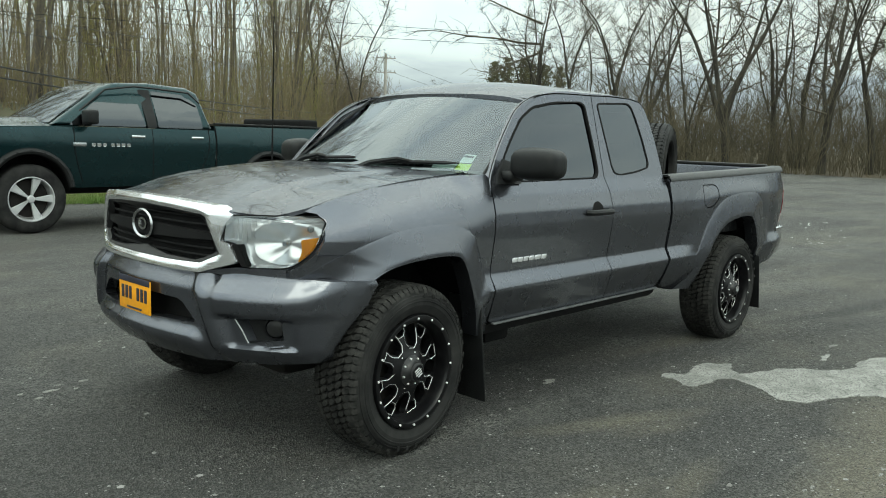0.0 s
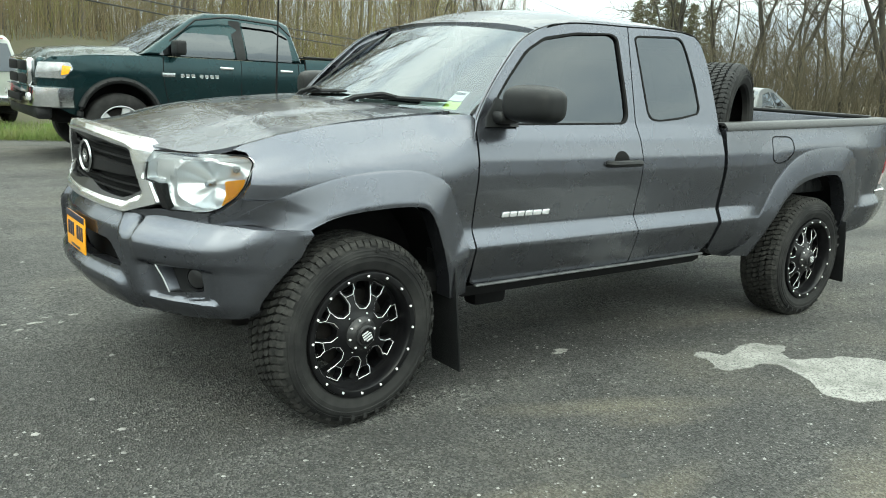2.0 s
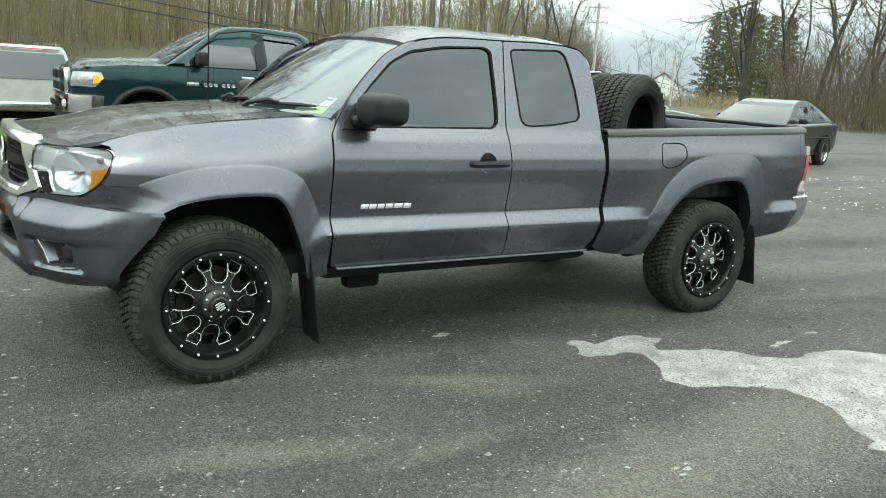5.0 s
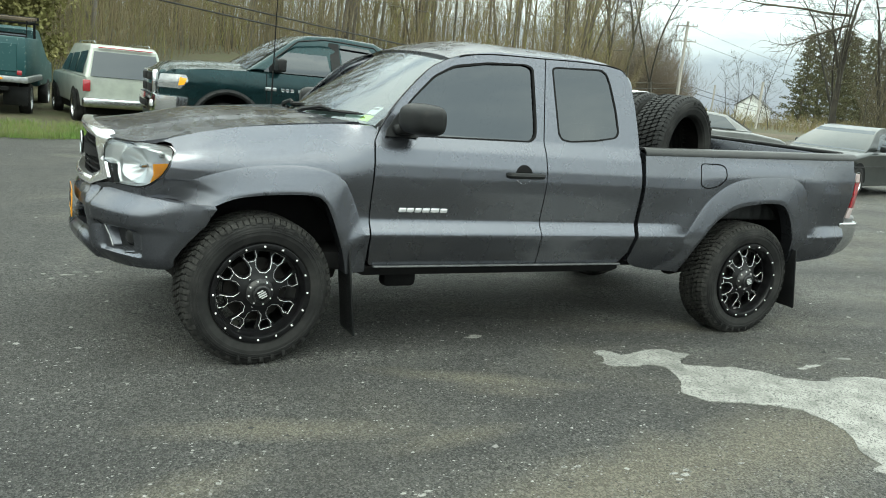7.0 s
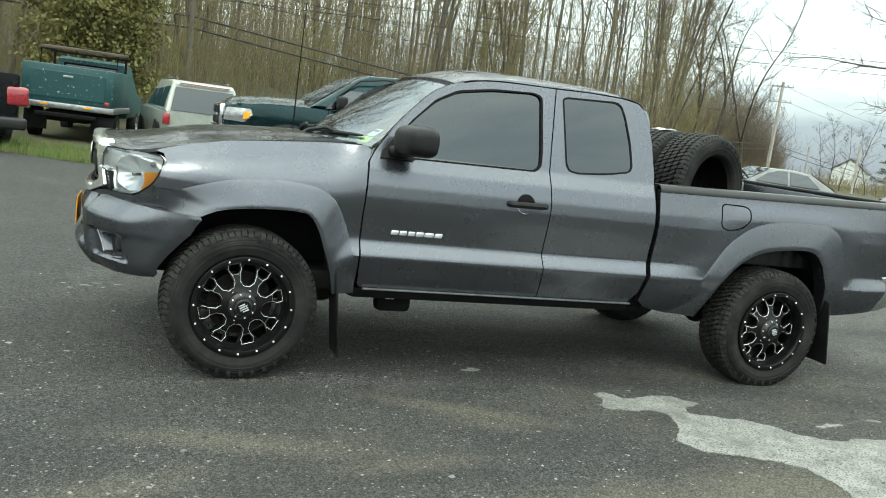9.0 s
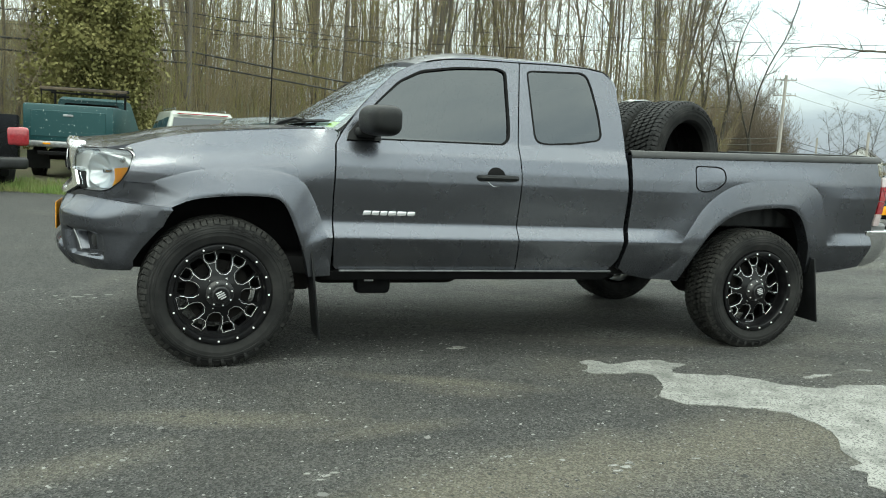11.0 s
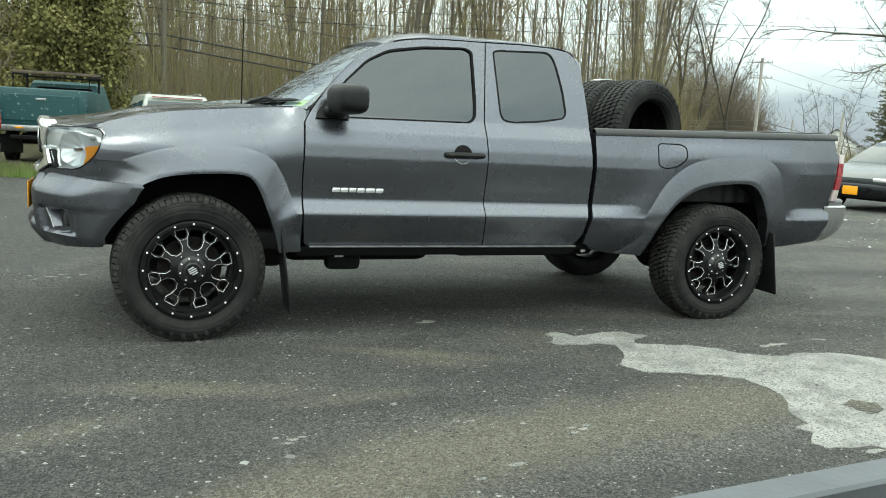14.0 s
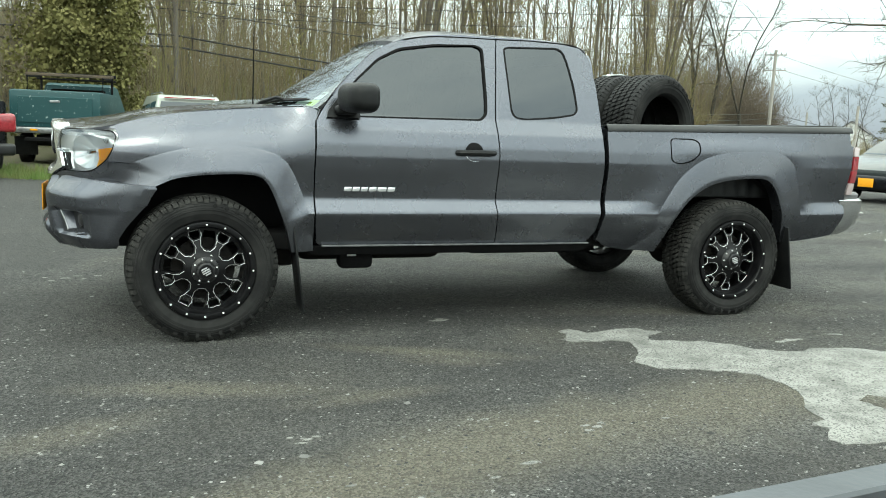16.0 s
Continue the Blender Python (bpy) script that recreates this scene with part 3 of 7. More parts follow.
def grass_blades(n, seed):
    """Tufts of rough grass along the edge of the lot."""
    rnd = random.Random(seed)
    v, f = [], []
    for _ in range(n):
        cx = rnd.uniform(-9, 6)
        cy = edge_y(cx) + 0.1 + 2.6 * rnd.random() ** 1.6
        for _ in range(5):
            x, y = cx + rnd.gauss(0, 0.06), cy + rnd.gauss(0, 0.06)
            z, h, a = ground_z(x, y) + 0.01, rnd.uniform(0.06, 0.17), rnd.uniform(0, 6.28)
            dx, dy = 0.006 * math.cos(a), 0.006 * math.sin(a)
            b = len(v)
            v += [(x - dx, y - dy, z), (x + dx, y + dy, z), (x + rnd.gauss(0, 0.04), y + rnd.gauss(0, 0.04), z + h)]
            f.append((b, b + 1, b + 2))
    return tagged(new("grass", raw("grass", v, f, BLADE)), "tufts of fresh green grass at the lot's edge", "grass", kind="stuff")


BLADE = worn("fresh_grass", (0.11, 0.19, 0.035), (0.16, 0.17, 0.06), 1.6, 0.8)
grass_blades(6000, 61)

# ---- the grey pickup truck ----
C = 0.93                      # centre line; the near tyres' outer faces lie at y = 0
AXLE_F, AXLE_R, HUB = 0.0, 3.236, 0.372
TYRE_R = 0.378

sec_z = np.arange(0.30, 1.80, 0.005)
sec_y = np.interp(sec_z, [0.30, 0.42, 0.475, 0.56, 0.648, 0.662, 0.672, 0.728, 0.738, 0.80, 0.90, 0.96, 1.03, 1.11, 1.185, 1.64, 1.8],
                  [0.17, 0.130, 0.098, 0.064, 0.036, 0.034, 0.038, 0.070, 0.073, 0.066, 0.052, 0.048, 0.054, 0.078, 0.118, 0.262, 0.32])
ker = np.exp(-0.5 * (np.arange(-12, 13) * 0.005 / 0.0045) ** 2)
sec_y = np.convolve(np.pad(sec_y, 12, mode="edge"), ker / ker.sum(), mode="valid")


def side_y(z):
    return float(np.interp(z, sec_z, sec_y))


cut_x = [-0.80, -0.49, -0.29, 0.04, 0.41, 0.62]
cut_z = [1.020, 1.060, 1.126, 1.18, 1.213, 1.225]


def eased(xs, ys, soft):
    """A table read along a line whose corners are rounded off over about twice soft."""
    g = np.arange(xs[0] - 4 * soft, xs[-1] + 4 * soft, soft / 8)
    v = np.interp(g, xs, ys)
    lo, hi = g < xs[0], g > xs[-1]
    v[lo] = ys[0] + (g[lo] - xs[0]) * (ys[1] - ys[0]) / (xs[1] - xs[0])
    v[hi] = ys[-1] + (g[hi] - xs[-1]) * (ys[-1] - ys[-2]) / (xs[-1] - xs[-2])
    k = np.exp(-0.5 * (np.arange(-24, 25) / 8) ** 2)
    v = np.convolve(np.pad(v, 24, mode="reflect", reflect_type="odd"), k / k.sum(), mode="valid")
    return lambda x: float(np.interp(x, g, v))


hood_cut = eased(cut_x, cut_z, 0.08)
nose_in = eased([-0.75, -0.6, -0.42, -0.28, -0.1, 0.1, 0.3], [0.22, 0.14, 0.052, 0.022, 0.004, 0.0, 0.0], 0.04)
hood_crown = eased([-0.75, -0.35, 0.07, 0.47], [0.074, 0.050, 0.020, 0.008], 0.12)


def fender_y(x, z):
    low = side_y(min(z, 0.97)) if z > 0.76 else side_y(z) * 0.35 + 0.055 * 0.65
    top = hood_cut(x)
    w = smooth01((0.55 - x) / 0.2)
    y = side_y(z)
    if z > 0.9:
        t = max(0.0, (z - 0.95) / (top - 0.95))
        top_in = float(np.interp(x, [-0.42, 0.05], [0.100, 0.15]))
        y = (1 - w) * y + w * (0.047 + top_in * t ** 1.8)
    elif w > 0:
        y = (1 - w) * y + w * (0.5 * y + 0.5 * 0.055)
    return y + nose_in(x)


def body_y(x, z):
    if x > 2.29:
        z2 = z - 0.028 * (x - 2.3) * smooth01((z - 0.9) / 0.3)
        tuck = 0.045 * smooth01((x - 3.95) / 0.35)
        ledge = side_y(z2) if z2 < 1.03 else side_y(1.03) + (z2 - 1.03) * 0.20
        y = ledge + tuck
        gap = near_line(x, z, FR_OUT)
        swell = smooth01(1 - gap / 0.27) * smooth01((1.17 - z) / 0.14) * smooth01((4.02 - x) / 0.25) * smooth01((z - 0.46) / 0.30)
        return y + (min(y, 0.038) - y) * swell
    return side_y(z)


truck = tagged(empty("pickup_truck"), "dark grey metallic pickup truck with black alloy wheels, parked on asphalt", "pickup truck")

# flare lines: outer crease and arch opening
FF_OUT = curve([(-0.535, 0.795), (-0.43, 0.862), (-0.34, 0.905), (-0.23, 0.945), (-0.10, 0.98), (0.05, 0.998), (0.18, 1.0), (0.29, 0.985), (0.385, 0.945), (0.44, 0.87), (0.49, 0.76), (0.53, 0.62), (0.552, 0.50), (0.556, 0.455)], 4)
FF_IN = curve([(-0.275, 0.772), (-0.16, 0.828), (-0.05, 0.85), (0.11, 0.862), (0.24, 0.858), (0.29, 0.835), (0.33, 0.77), (0.37, 0.67), (0.41, 0.56), (0.435, 0.455)], 4)
FR_OUT = curve([(2.515, 0.435), (2.57, 0.50), (2.62, 0.575), (2.70, 0.72), (2.79, 0.86), (2.88, 0.945), (2.98, 1.005), (3.10, 1.04), (3.25, 1.055), (3.45, 1.06), (3.57, 1.05), (3.67, 0.985), (3.72, 0.86), (3.76, 0.70), (3.79, 0.58), (3.805, 0.475)], 4)
FR_IN = curve([(2.695, 0.42), (2.74, 0.53), (2.80, 0.66), (2.88, 0.755), (2.98, 0.825), (3.08, 0.862), (3.20, 0.882), (3.36, 0.893), (3.46, 0.88), (3.53, 0.815), (3.575, 0.72), (3.61, 0.62), (3.645, 0.475)], 4)


def loft(lines, bm=None):
    bm = bm or bmesh.new()
    rows = [[bm.verts.new(p) for p in line] for line in lines]
    for a, b in zip(rows, rows[1:]):
        for k in range(len(a) - 1):
            try:
                bm.faces.new((a[k], a[k + 1], b[k + 1], b[k]))
            except ValueError:
                pass
    bmesh.ops.recalc_face_normals(bm, faces=bm.faces)
    return bm


def resample(pts, n):
    p = np.array(pts, float)
    d = np.r_[0, np.cumsum(np.linalg.norm(np.diff(p, axis=0), axis=1))]
    return [tuple(np.interp(d[-1] * i / (n - 1), d, p[:, k]) for k in range(3)) for i in range(n)]


def flare(base, outer, inner, tuck):
    """A wheel flare: a smooth band between the outer crease and the arch opening, its rims turned in."""
    n = 56
    o = resample([(u, 0.0, v) for u, v in outer], n)
    i = resample([(u, 0.0, v) for u, v in inner], n)
    rows = []
    for t in (-0.02, 0.0, 0.03, 0.08, 0.16, 0.27, 0.40, 0.55, 0.70, 0.82, 0.91, 0.97, 1.0, 1.001, 1.002):
        row = []
        for a, b in zip(o, i):
            q = max(0.0, min(1.0, t))
            u, v = a[0] + (b[0] - a[0]) * q, a[2] + (b[2] - a[2]) * q
            s = q ** 0.85
            y = (min(base(a[0], a[2]), (0.062 if a[0] < 2 else 0.050) + nose_in(a[0])) - 0.004) * (1 - s) + (0.008 + (nose_in(u) if u < 0 else 0.0)) * s
            y += 0.004 * smooth01((q - 0.90) / 0.10) + tuck * max(0.0, (0.68 - v) / 0.24) ** 1.3
            if t < 0:
                y += 0.012
            elif t > 1.0005:
                y += 0.035 if t < 1.0015 else 0.09
            row.append((u, y, v))
        rows.append(row)
    bm = loft(rows)
    bm.normal_update()
    if sum(f.normal.y * f.calc_area() for f in bm.faces) > 0:
        bmesh.ops.reverse_faces(bm, faces=bm.faces)
    return bm


def both_sides(name, make, material, parent, label=""):
    """A part on the near side and its mirror image on the far one."""
    a = part(name, make(), material, parent, label)
    part(name, mirrored(make(), C), material, parent, label)
    return a


def fender_fn(u, v):
    return (u, fender_y(u, v), v)


def body_fn(u, v):
    return (u, body_y(u, v), v)


HL_BACK = [(-0.415, 1.062), (-0.405, 1.035), (-0.428, 0.957), (-0.455, 0.908), (-0.508, 0.862)]
FENDER = [(0.556, 0.455), (0.552, 0.60), (0.548, 0.87), (0.555, 1.13), (0.575, 1.195), (0.55, 1.212), (0.41, 1.206), (0.25, 1.193), (0.04, 1.173), (-0.12, 1.155), (-0.29, 1.122), (-0.40, 1.090), (-0.45, 1.070)] + HL_BACK + [(-0.545, 0.845), (-0.545, 0.815)] + [(u, v + 0.015) for u, v in FF_IN]
both_sides("front_fender", lambda: skin(FENDER, fender_fn, step=0.03, lip=0.03), PAINT, truck)
both_sides("front_flare", lambda: flare(fender_y, FF_OUT, FF_IN, 0.035), PAINT, truck)

DOOR_TOP = [(0.565, 1.14), (0.60, 1.20), (0.66, 1.28), (0.735, 1.365), (0.83, 1.46), (0.92, 1.535), (1.06, 1.598), (1.26, 1.634), (1.627, 1.645)]
DOOR = curve(DOOR_TOP, 3) + [(1.588, 1.19), (1.597, 0.99), (1.590, 0.73), (1.607, 0.50), (1.60, 0.486), (0.590, 0.486), (0.572, 0.50), (0.561, 0.60), (0.555, 0.87)]
WIN = [(0.645, 1.172), (0.665, 1.225), (0.72, 1.30), (0.80, 1.385), (0.915, 1.495), (1.04, 1.56), (1.25, 1.595), (1.50, 1.608), (1.545, 1.59), (1.548, 1.30), (1.542, 1.215), (1.51, 1.182)]
SIDE_DOOR = [(1.634, 1.645), (1.85, 1.652), (2.06, 1.65), (2.17, 1.635), (2.215, 1.60), (2.245, 1.52), (2.262, 1.42), (2.275, 1.24), (2.272, 1.10), (2.278, 0.95), (2.278, 0.74), (2.25, 0.55), (2.215, 0.50), (2.20, 0.487), (1.608, 0.487), (1.613, 0.50), (1.596, 0.73), (1.603, 0.99), (1.595, 1.19)]
SIDE_WIN = [(1.672, 1.60), (1.70, 1.612), (2.02, 1.628), (2.06, 1.61), (2.085, 1.55), (2.118, 1.40), (2.128, 1.265), (2.105, 1.235), (1.95, 1.208), (1.77, 1.195), (1.71, 1.205), (1.692, 1.24)]


def grow(poly, d):
    c = np.mean(np.array(poly), axis=0)
    out = []
    for p in poly:
        v = np.array(p) - c
        n = np.linalg.norm(v)
        out.append(tuple(c + v * (n + d) / n))
    return out


def off(fn, d):
    def g(u, v):
        x, y, z = fn(u, v)
        return (x, y + d, z)
    return g


both_sides("front_door", lambda: skin(DOOR, body_fn, [rounded(WIN, 0.03)], step=0.05, lip=0.03, stepv=0.01), PAINT, truck)
both_sides("rear_access_door", lambda: skin(SIDE_DOOR, body_fn, [rounded(SIDE_WIN, 0.04)], step=0.05, lip=0.03, stepv=0.01), PAINT, truck)
both_sides("door_window_frame", lambda: skin(rounded(WIN, 0.03), off(body_fn, -0.004), [rounded(grow(WIN, -0.013), 0.03)], step=0.06, lip=0.03), BLACK, truck, "black rubber window surround")
both_sides("door_window_pane", lambda: skin(rounded(grow(WIN, -0.010), 0.03), off(body_fn, 0.008), step=0.08, lip=0.004), TINTED, truck, "dark tinted window glass")
both_sides("side_window_frame", lambda: skin(rounded(SIDE_WIN, 0.04), off(body_fn, -0.003), [rounded(grow(SIDE_WIN, -0.010), 0.04)], step=0.06, lip=0.02), BLACK, truck, "black rubber window seal")
both_sides("side_window_pane", lambda: skin(rounded(grow(SIDE_WIN, -0.008), 0.04), off(body_fn, 0.002), step=0.08, lip=0.004), TINTED, truck, "dark tinted window glass")
both_sides("rocker_panel", lambda: skin([(0.52, 0.445), (0.57, 0.479), (2.20, 0.479), (2.225, 0.45), (2.19, 0.43), (0.56, 0.428)], lambda u, v: (u, 0.088 + 0.6 * max(0, 0.478 - v), v), step=0.2, lip=0.05, stepv=0.012), BLACK, truck)
both_sides("sill_strip", lambda: box((1.62, 0.02, 0.01), (1.41, 0.083, 0.482), 0.003), SILL, truck, "thin bright door sill strip")

# bed side with wheel arch
BED = [(2.300, 1.165), (3.0, 1.187), (3.6, 1.203), (4.19, 1.215), (4.205, 1.12), (4.228, 1.115), (4.21, 0.95), (4.185, 0.79), (4.20, 0.775), (4.16, 0.62), (4.11, 0.515), (3.95, 0.495), (3.80, 0.475)] + [(u, v + 0.015) for u, v in FR_IN[::-1]] + [(2.60, 0.425), (2.50, 0.43), (2.36, 0.455), (2.275, 0.50), (2.285, 0.58), (2.31, 0.74), (2.308, 0.95)]
FUEL = rounded([(2.735, 1.125), (2.90, 1.127), (2.945, 1.11), (2.952, 1.04), (2.89, 0.985), (2.80, 0.965), (2.735, 0.985)], 0.03)
both_sides("bed_side", lambda: skin(BED, body_fn, [FUEL], step=0.05, lip=0.04, stepv=0.01), PAINT, truck)
part("fuel_door", skin(grow(FUEL, -0.009), off(body_fn, 0.001), step=0.04, lip=0.01), PAINT, truck)
part("fuel_door_seal", skin(grow(FUEL, 0.001), off(body_fn, 0.009), step=0.08, lip=0), BLACK, truck)
both_sides("rear_flare", lambda: flare(body_y, FR_OUT, FR_IN, 0.075), PAINT, truck)


def rail_cap():
    def cap(u, w):
        top = 1.194 + 0.0265 * (u - 2.3)
        return (u, body_y(u, top - 0.03) - 0.011 + w, top - 0.030 * max(0.0, 1 - w / 0.03) ** 2)
    return skin([(2.298, 0.0), (4.215, 0.0), (4.215, 0.09), (2.298, 0.09)], cap, step=0.1, lip=0.012, inward=(0, 0, -1), stepv=0.005)


both_sides("bed_rail_cap", rail_cap, CAP_GREY, truck, "dark grey plastic bed rail cap")


# roof, pillars, windscreen
def roof_fn(u, v):
    q = (v - C) / (C - 0.30)
    front = 0.074 * max(0, (1.45 - u) / 0.42) ** 2.2
    back = 0.045 * max(0, (u - 1.95) / 0.33) ** 2.4
    z = 1.722 - 0.042 * q * q - 0.022 * abs(q) ** 6 - front * (1 - 0.25 * q * q) - back
    return (u + 0.075 * (q * q) * smooth01((1.5 - u) / 0.5), v, z)


part("roof", skin([(0.985, 0.30), (2.235, 0.30), (2.275, 0.40), (2.285, C), (2.275, 1.46), (2.235, 1.56), (0.985, 1.56), (0.985, C)], roof_fn, step=0.06, lip=0.02, inward=(0, 0, -1)), PAINT, truck)


def ws_fn(v, s):
    """The windscreen: v across, s from base to top."""
    q = (v - C) / 0.72
    xb, xt = 0.390 + 0.180 * q * q, 1.01 + 0.075 * q * q
    zb, zt = 1.222 - 0.012 * q * q, 1.632 - 0.036 * q * q
    x = xb + (xt - xb) * s
    return (x, v + (0.10 if q < 0 else -0.10) * abs(q) * s, zb + (zt - zb) * s + 0.035 * s * (1 - s))


part("windscreen_seal", tube([ws_fn(v, 1.0) for v in np.linspace(0.172, 1.688, 24)], 0.008, 6), TRIM, truck, "black windscreen seal")
for v in (0.170, 2 * C - 0.170):
    part("windscreen_seal", tube([ws_fn(v, k / 14) for k in range(15)], 0.007, 6), TRIM, truck, "black windscreen seal")
part("windscreen", skin([(0.172, 0.0), (0.172, 1.0), (1.688, 1.0), (1.688, 0.0)], ws_fn, step=0.06, lip=0.0, stepv=0.1, inward=(1, 0, -1)), WINDSHIELD, truck, "clear windscreen reflecting a pale sky")


part("shade_band", skin([(0.176, 0.80), (0.176, 0.99), (1.684, 0.99), (1.684, 0.80)], lambda v, s: tuple(np.array(ws_fn(v, s)) + np.array((0.006, 0, -0.006))), step=0.06, lip=0, stepv=0.1, inward=(1, 0, -1)), SHADE, truck, "grey shade band along the windscreen's top")


def pillar():
    """A-pillar and roof rail, between the windscreen, the roof and the door."""
    dt = resample([(u, body_y(u, v), v) for u, v in curve([(0.55, 1.12)] + DOOR_TOP + SIDE_DOOR[1:6], 4)], 60)
    inner = [ws_fn(0.164, s / 14) for s in range(15)] + [roof_fn(1.03 + (2.235 - 1.03) * i / 30, 0.30) for i in range(31)]
    inn = resample(inner, 60)
    mid = []
    for i, (a, b) in enumerate(zip(dt, inn)):
        m = [(a[k] + b[k]) / 2 for k in range(3)]
        w = 0.010 * min(1.0, (59 - i) / 12)
        mid.append((m[0], m[1] - w, m[2] + w))
    dt = [(p[0] - 0.004, p[1] + 0.002, p[2] + 0.007) for p in dt]
    low = [(p[0], p[1] + 0.03, p[2] - 0.003) for p in dt]
    return loft([low, dt, mid, inn])


both_sides("door_seal", lambda: tube([(u, body_y(u, v) + 0.014, v + 0.004) for u, v in curve(DOOR_TOP + SIDE_DOOR[1:6], 3)], 0.006, 6), BLACK, truck, "black door seal")
both_sides("roof_pillar", pillar, PAINT, truck)


def cab_back_fn(u, v):
    t = smooth01((v - 1.1) / 0.55)
    q = abs(u - C) / 0.75
    return (2.285 - 0.02 * t - 0.02 * q ** 4 + 0.01, u, v)


CAB_BACK = rounded([(0.115, 0.9), (0.13, 1.2), (0.27, 1.59), (0.42, 1.640), (C, 1.655), (1.44, 1.640), (1.59, 1.59), (1.73, 1.2), (1.745, 0.9)], 0.06)
BACK_WIN = rounded([(0.30, 1.28), (0.37, 1.58), (1.49, 1.58), (1.56, 1.28)], 0.05)
part("cab_back", skin(CAB_BACK, cab_back_fn, [BACK_WIN], step=0.1, lip=0.04, inward=(-1, 0, 0)), PAINT, truck)
part("back_window", skin(grow(BACK_WIN, 0.005), lambda u, v: (cab_back_fn(u, v)[0] - 0.006, u, v), step=0.3, lip=0.0, inward=(-1, 0, 0)), TINTED, truck, "dark tinted rear window glass")


# hood
def hood_fn(u, v):
    q = min(1.0, abs(v - C) / 0.73)
    edge = hood_cut(u)
    crown = hood_crown(u)
    bulge = 0.009 * (1 - smooth01((q - 0.50) / 0.16)) * smooth01((u + 0.75) / 0.6)
    nose = 0.012 * max(0, (-0.52 - u) / 0.25) ** 2
    return (u, v, edge + crown * (1 - q ** 1.8) + bulge - nose * (1 - 0.3 * q))


NOSE_D, NOSE_X = zip(*curve([(0, -0.775), (0.27, -0.757), (0.45, -0.715), (0.60, -0.648), (0.66, -0.613), (0.71, -0.572), (0.75, -0.520), (0.80, -0.430), (0.83, -0.365)], 8))


def nose_x(v, back=0.0):
    return float(np.interp(abs(v - C), NOSE_D, NOSE_X)) + back


front_edge = [(nose_x(v, 0.040 - 0.026 * smooth01((abs(v - C) - 0.44) / 0.10)), v) for v in np.linspace(1.62, 0.24, 40)]
HOOD = front_edge + [(-0.42, 0.212), (-0.29, 0.203), (0.04, 0.202), (0.41, 0.21), (0.52, 0.23), (0.50, 0.28), (0.42, 0.45), (0.36, 0.70), (0.345, C), (0.36, 1.16), (0.42, 1.41), (0.50, 1.58), (0.52, 1.63), (0.41, 1.65), (0.04, 1.658), (-0.29, 1.657), (-0.42, 1.648)]
part("hood", skin(HOOD, hood_fn, step=0.04, lip=0.016, inward=(0, 0, -1)), PAINT, truck)
part("cowl", skin([(0.30, 0.20), (0.66, 0.20), (0.66, 1.66), (0.30, 1.66)], lambda u, v: (u, v, 1.185 + 0.012 * (1 - ((v - C) / 0.73) ** 2)), step=0.15, lip=0, inward=(0, 0, -1)), TRIM, truck, "black plastic cowl under the windscreen")


# front end on plan curves: u = y across, v = z up
def grille_x(u, v):
    return nose_x(u) - 0.006 - 0.05 * max(0, 0.98 - v) + 0.10 * max(0, v - 1.0) + 0.30 * max(0, v - 1.05)


BUMP_D, BUMP_X = zip(*curve([(0, -0.802), (0.18, -0.792), (0.43, -0.748), (0.63, -0.668), (0.78, -0.56), (0.85, -0.47), (0.90, -0.36), (0.93, -0.25), (0.95, -0.15)], 8))


def bumper_x(u, v):
    return float(np.interp(abs(u - C), BUMP_D, BUMP_X))


def on_front(fx, back=0.0):
    return lambda u, v: (fx(u, v) + back, u, v)


def sym(half):
    """Closes a half outline (d from the centre line, z), listed top to bottom, to a whole one."""
    return [(C - d, z) for d, z in half] + [(C + d, z) for d, z in half[::-1]]


CHROME_OUT = sym([(0.0, 1.100), (0.22, 1.097), (0.455, 1.086), (0.483, 1.082), (0.530, 1.060), (0.560, 1.054), (0.525, 1.006), (0.508, 0.948), (0.545, 0.938), (0.580, 0.870), (0.574, 0.862), (0.425, 0.814), (0.22, 0.812), (0.0, 0.812)])
CHROME_IN = sym([(0.0, 1.064), (0.23, 1.058), (0.405, 1.046), (0.428, 1.036), (0.500, 0.896), (0.494, 0.886), (0.414, 0.850), (0.22, 0.846), (0.0, 0.846)])
CHROME_OUT = list(dict.fromkeys(CHROME_OUT))
CHROME_IN = list(dict.fromkeys(CHROME_IN))


def surround_fn(u, v):
    inn = near_line(u, v, CHROME_IN + CHROME_IN[:1])
    return (grille_x(u, v) - 0.006 + 0.010 * max(0.0, 1 - inn / 0.014), u, v)


part("grille_surround", skin(CHROME_OUT, surround_fn, [CHROME_IN], step=0.012, lip=0.05, inward=(1, 0, 0)), SATIN_CHROME, truck, "bright chrome grille surround")
part("grille_bezel", skin(grow(CHROME_IN, 0.004), lambda u, v: (grille_x(u, v) + 0.006 + 0.9 * near_line(u, v, CHROME_IN + CHROME_IN[:1]), u, v), [grow(CHROME_IN, -0.035)], step=0.03, lip=0.02, inward=(1, 0, 0)), GLOSS_BLACK, truck, "dark inner grille frame")
part("grille", skin(grow(CHROME_IN, 0.01), on_front(grille_x, 0.055), step=0.08, lip=0.0), BLACK, truck, "black mesh grille")
for zz in (0.875, 0.905, 0.935, 0.965, 1.0, 1.03):
    w = 0.40 if zz > 1.01 else 0.44
    part("grille_bar", tube([(grille_x(C - w + 2 * w * i / 16, zz) + 0.04, C - w + 2 * w * i / 16, zz) for i in range(17)], 0.006, 6), BLACK, truck)
